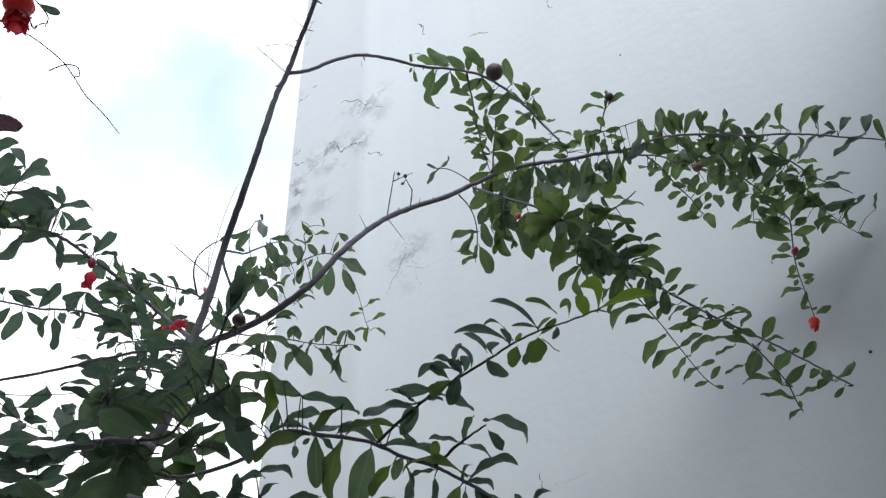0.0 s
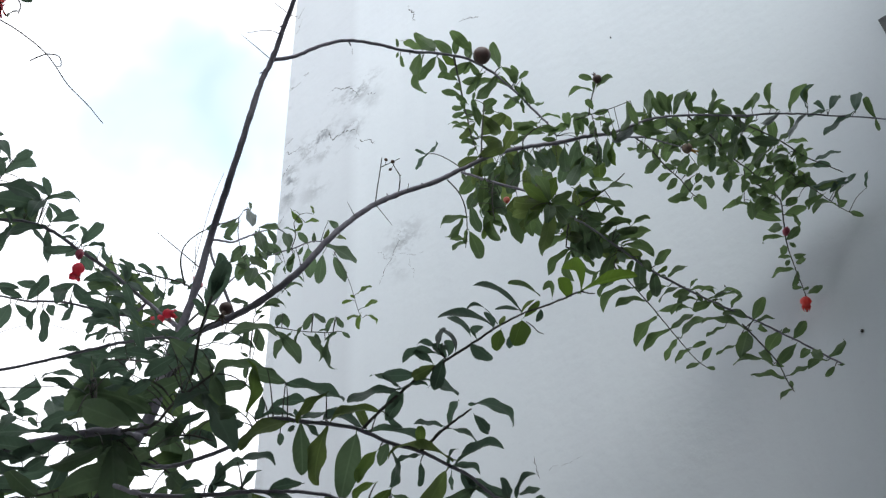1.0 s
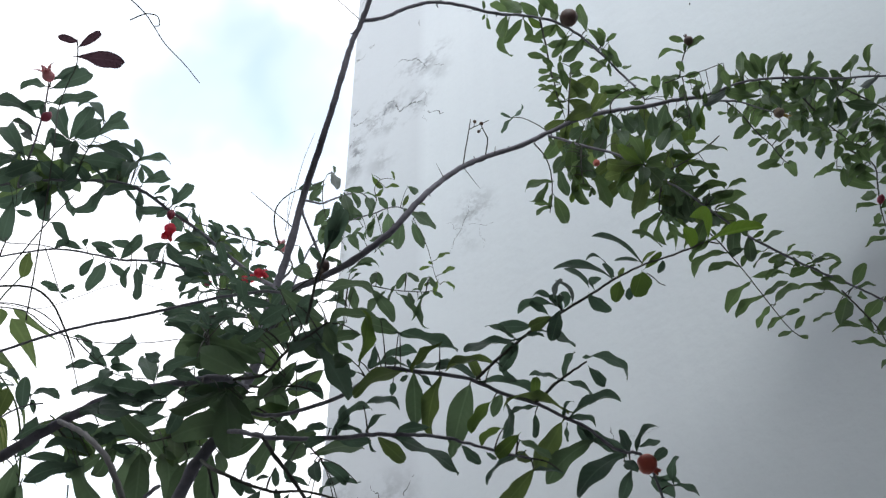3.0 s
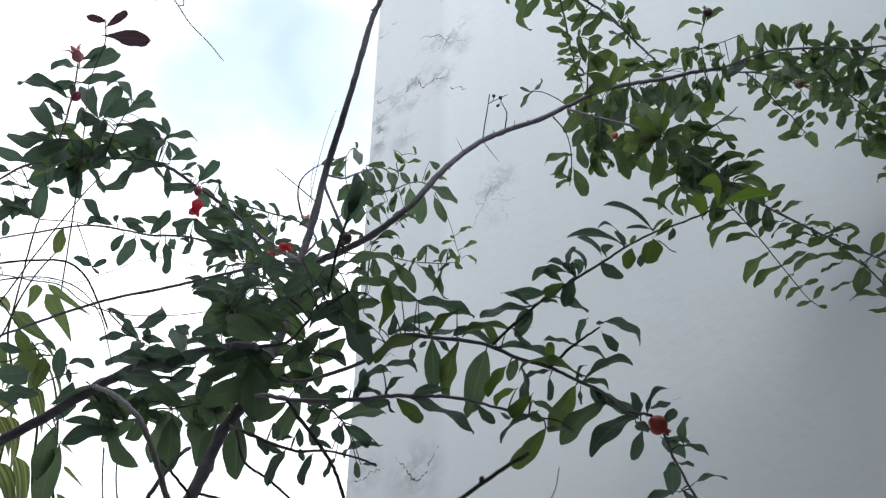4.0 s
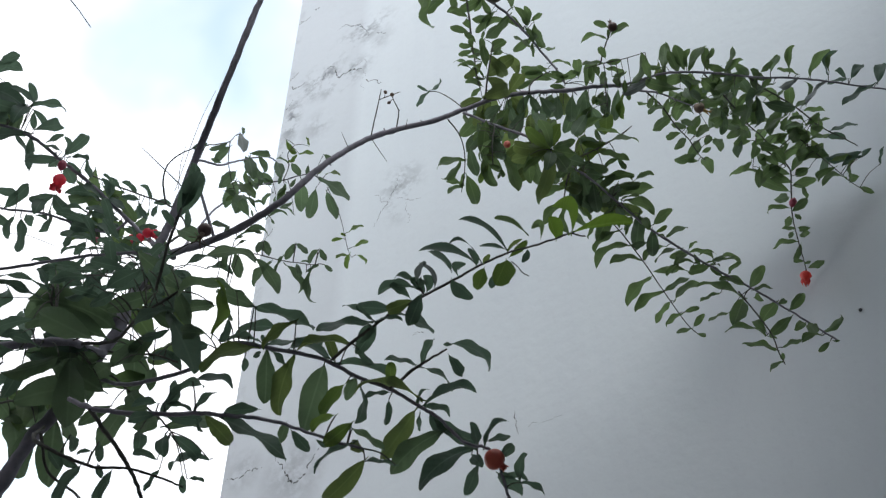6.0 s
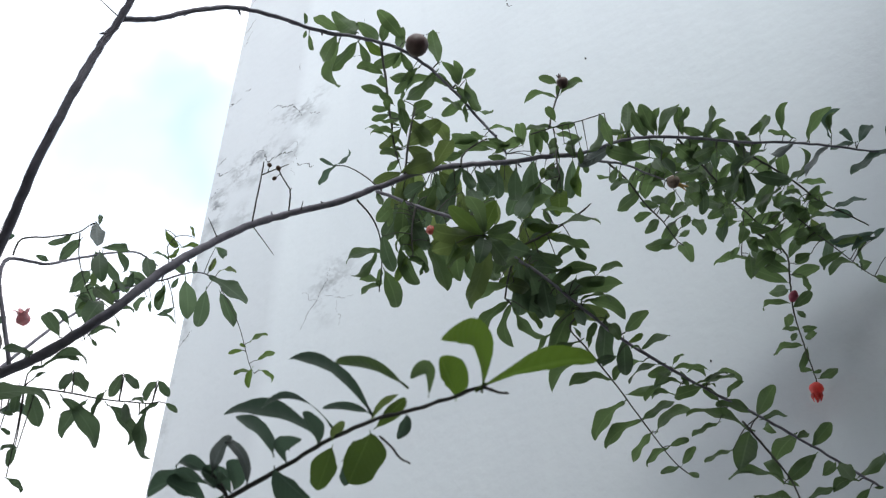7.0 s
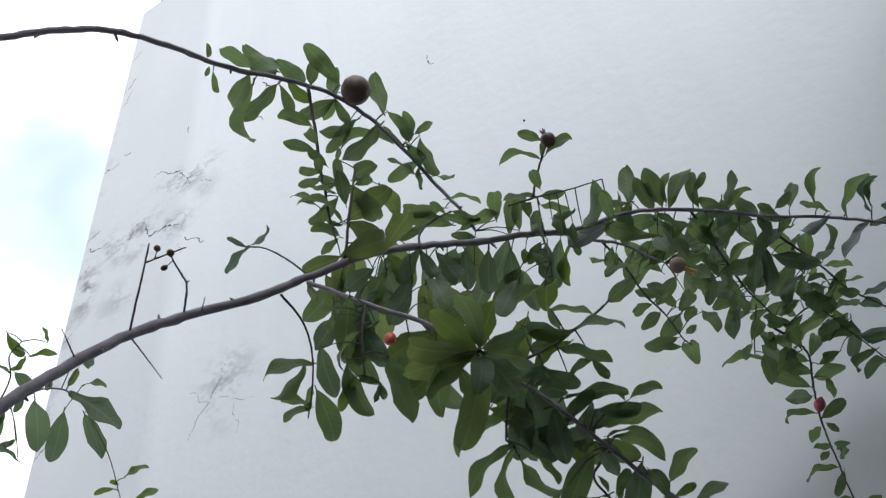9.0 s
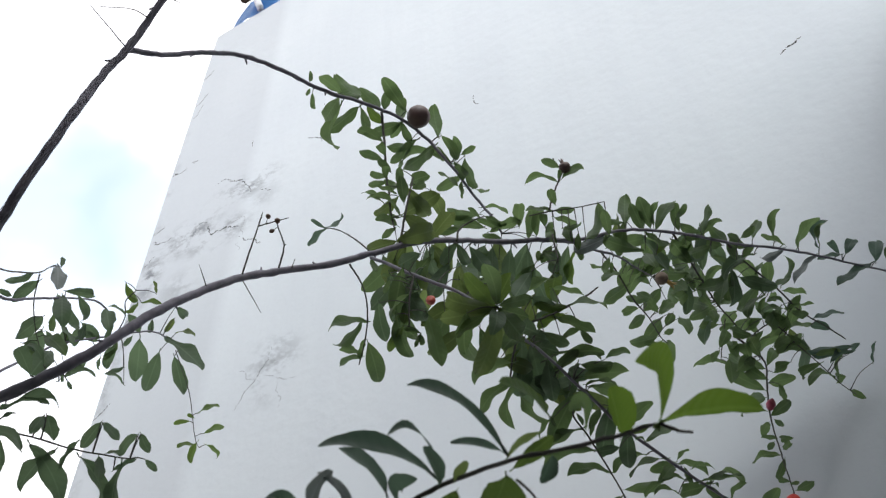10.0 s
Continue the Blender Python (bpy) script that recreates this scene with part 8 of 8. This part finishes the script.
fruit((-0.384, 1.257, 2.633), (0.61, 0.54, -0.58), 0.0100, DRY, 1.5, "withered rust-brown flower with a dry yellow crown", STAMEN, 0.6)
fruit((-0.431, 0.649, 1.781), (0.4, 0.5, -0.5), 0.0092, FRUIT_RED, 0.5, "small round orange-red young fruit")
fruit((-0.433, 1.031, 2.684), (-0.1, -0.4, 0.8), 0.0085, FRUIT, 0.7, "tiny brown fruit set at a twig tip")
fruit((-0.843, 0.578, 2.166), (0.08, -0.34, -0.94), 0.0095, FRUIT, 1.9, "withered brown flower with an open dry crown", DRY, 1.0)
flower((-0.338, 1.524, 2.378), (-0.2, -0.1, -1), 0.027, -0.35, 0, "hanging orange-red flower about to open")
bud((-0.317, 1.484, 2.518), (0.5, -0.3, 0.6), 0.017)
flower((-1.219, 0.522, 2.397), (-0.6, 0.1, -0.8), 0.027, 0.6, 5, "red pomegranate flower with crumpled petals", PETAL)
bud((-1.221, 0.519, 2.432), (-0.2, 0.1, -0.9), 0.017)
flower((-1.094, 0.619, 2.283), (-0.7, -0.6, -0.2), 0.019, 0.4, 3, "small red flower beside its twin", PETAL)
flower((-1.075, 0.625, 2.288), (0.7, 0.55, -0.1), 0.021, 0.5, 3, "small red flower beside its twin", PETAL)
flower((-1.237, 0.254, 2.597), (0.50, -0.80, 0.40), 0.027, 1.35, 0, "open star-shaped faded pink flower", PINK, 0.5)
limb("twig", [(-1.258, 0.266, 2.592), (-1.247, 0.266, 2.584), (-1.242, 0.263, 2.591)], 1.2, 1.0)
bud((-1.280, 0.286, 2.548), (0.3, 0.2, 0.6), 0.019)
bud((-1.175, 0.590, 2.298), (-0.5, -0.3, -0.3), 0.012)
flower((-0.602, 0.125, 2.186), (-0.05, 0.2, -0.9), 0.036, 0.35, 5, "large red flower hanging from a thin twig")
flower((-1.218, 0.755, 2.486), (0.35, -0.45, 0.55), 0.026, 1.2, 0, "half-faded pink flower", PINK)
bud((-0.605, 0.945, 2.444), (0.2, -0.4, -0.6), 0.014, FRUIT_RED)
bud((-0.726, 0.777, 2.504), (0.4, 0.1, -0.8), 0.0068, WOOD, "dry brown seed capsule on a dead twig")
bud((-0.719, 0.786, 2.501), (-0.4, -0.2, 0.8), 0.0076, WOOD, "dry brown seed capsule on a dead twig")
bud((-0.728, 0.789, 2.491), (0.8, 0.1, 0.1), 0.006, WOOD, "dry brown seed capsule on a dead twig")
for owner, points in ((fr5, [(-0.333, 1.520, 2.392), (-0.336, 1.522, 2.385)]), (upl, [(-1.228, 0.520, 2.470), (-1.236, 0.525, 2.455), (-1.247, 0.532, 2.435)]),
                      (over, [(-0.589, 0.103, 2.218), (-0.60, 0.12, 2.20)])):
    for a, b in zip(points, points[1:]):
        twiglet(owner, Vector(a), Vector(b))


# ---- bamboo behind the tree ----
def blade_mesh(width, droop, seed, mat):
    """A long bamboo leaf, one long, tapering to a fine point."""
    bm = bmesh.new()
    rows = []
    for i in range(13):
        u = i / 12
        half = width / 2 * (min(1, u * 7) ** 0.7) * (1 - u ** 1.35) + 0.0008
        z = -droop * u * u
        rows.append([bm.verts.new((u * (1 - 0.25 * droop * u), v * half, z + abs(v) * half * 0.25 + 0.004 * math.sin(8 * u + seed))) for v in (-1, -0.5, 0, 0.5, 1)])
    for a, b in zip(rows, rows[1:]):
        for k in range(4):
            bm.faces.new((a[k], b[k], b[k + 1], a[k + 1]))
    me = bpy.data.meshes.new("blade")
    smooth(bm).to_mesh(me)
    bm.free()
    me.materials.append(mat)
    return me


bamboo = new("bamboo")
bamboo.matrix_basis = Matrix.Translation((-1.95, 0.25, 0))
tagged(bamboo, "slender bamboo with narrow striped yellow-green leaves", "bamboo")
BLADES = [[blade_mesh(0.13, 0.25, 0, BLADE), blade_mesh(0.17, 0.5, 1, BLADE), blade_mesh(0.11, 0.8, 2, BLADE)],
          [blade_mesh(0.27, 0.3, 3, BLADE)], [blade_mesh(0.48, 0.4, 4, BLADE)], [blade_mesh(0.30, 0.35, 5, STRIPED), blade_mesh(0.24, 0.6, 6, STRIPED)]]
LEAVES_A = [(-1.918, 0.520, 2.517, 74, -46, 146, 1), (-1.953, 0.527, 2.563, 58, -34, 151, 0), (-1.925, 0.496, 2.536, 145, -69, 64, 2), (-1.894, 0.460, 2.435, 63, -39, 133, 1), (-1.962, 0.433, 2.487, 49, -31, 99, 3), (-1.982, 0.396, 2.588, 35, -16, 88, 0), (-1.930, 0.403, 2.542, 27, -11, 70, 0), (-1.800, 0.486, 2.162, 82, -52, 128, 3), (-1.750, 0.477, 2.049, 75, -46, 156, 3), (-1.714, 0.498, 2.057, 93, -54, 159, 3), (-1.708, 0.571, 1.990, 85, -62, 70, 1), (-1.794, 0.620, 2.034, 59, -40, 103, 0), (-1.803, 0.622, 2.026, 58, -54, 57, 0), (-1.752, 0.502, 2.023, 77, -53, 96, 1)]
LEAVES_B = [(-1.802, 0.494, 2.152, 151, -65, 79, 1), (-1.760, 0.458, 2.140, 70, -50, 93, 3), (-1.864, 0.645, 2.116, 46, -38, 64, 0), (-1.846, 0.620, 2.155, 34, -27, 58, 0), (-1.732, 0.481, 1.979, 67, -49, 87, 3), (-1.807, 0.473, 2.330, 75, -50, 115, 1), (-1.851, 0.436, 2.331, 85, -55, 106, 1), (-1.754, 0.499, 2.266, 160, -59, 107, 1), (-1.788, 0.549, 2.271, 72, -50, 101, 0), (-1.864, 0.465, 2.293, 43, -25, 94, 0), (-1.797, 0.441, 2.208, 60, -42, 96, 1), (-1.733, 0.496, 2.206, 80, -54, 102, 3), (-1.777, 0.470, 2.276, 165, -64, 72, 3), (-1.874, 0.532, 2.380, 57, -46, 71, 0)]
CULMS = [
    [(-1.958, 0.554, 1.968), (-1.920, 0.534, 2.099), (-1.872, 0.507, 2.244), (-1.872, 0.455, 2.376), (-1.882, 0.471, 2.514), (-1.892, 0.511, 2.628)],
    [(-1.770, 0.595, 1.917), (-1.709, 0.538, 2.022), (-1.745, 0.523, 2.169), (-1.802, 0.477, 2.330), (-1.857, 0.407, 2.435)],
    [(-1.787, 0.657, 1.923), (-1.745, 0.595, 2.018), (-1.724, 0.560, 2.150), (-1.741, 0.529, 2.247), (-1.793, 0.486, 2.329)],
]
for points in CULMS:
    bm = bmesh.new()
    foot = Vector(points[0])
    tube(bm, curve_points([(foot.x - 0.05, foot.y - 0.02, 0.0), (foot.x - 0.02, foot.y, 0.8)] + points), lambda u: 0.0042 - 0.0028 * u, 8)
    mesh_object("culm", smooth(bm), BLADE, bamboo)
for x, y, z, heading, rise, long, sort in LEAVES_A + LEAVES_B:
    h, e = radians(heading), radians(rise)
    ax = Vector((math.cos(e) * math.cos(h), math.cos(e) * math.sin(h), math.sin(e)))
    n = (Vector((0.45, -0.5, -0.35)) + Vector((chance.gauss(0, 1), chance.gauss(0, 1), chance.gauss(0, 1))) * 0.35)
    n = (n - ax * n.dot(ax)).normalized()
    if n.z < 0:
        n = -n
    ob = new("blade", chance.choice(BLADES[sort]))
    ob.parent = bamboo
    ob.matrix_parent_inverse = bamboo.matrix_basis.inverted()
    ob.matrix_basis = Matrix.Translation((x, y, z)) @ Matrix((ax, n.cross(ax), n)).transposed().to_4x4() @ Matrix.Scale(long * 0.001 * 1.1, 4)
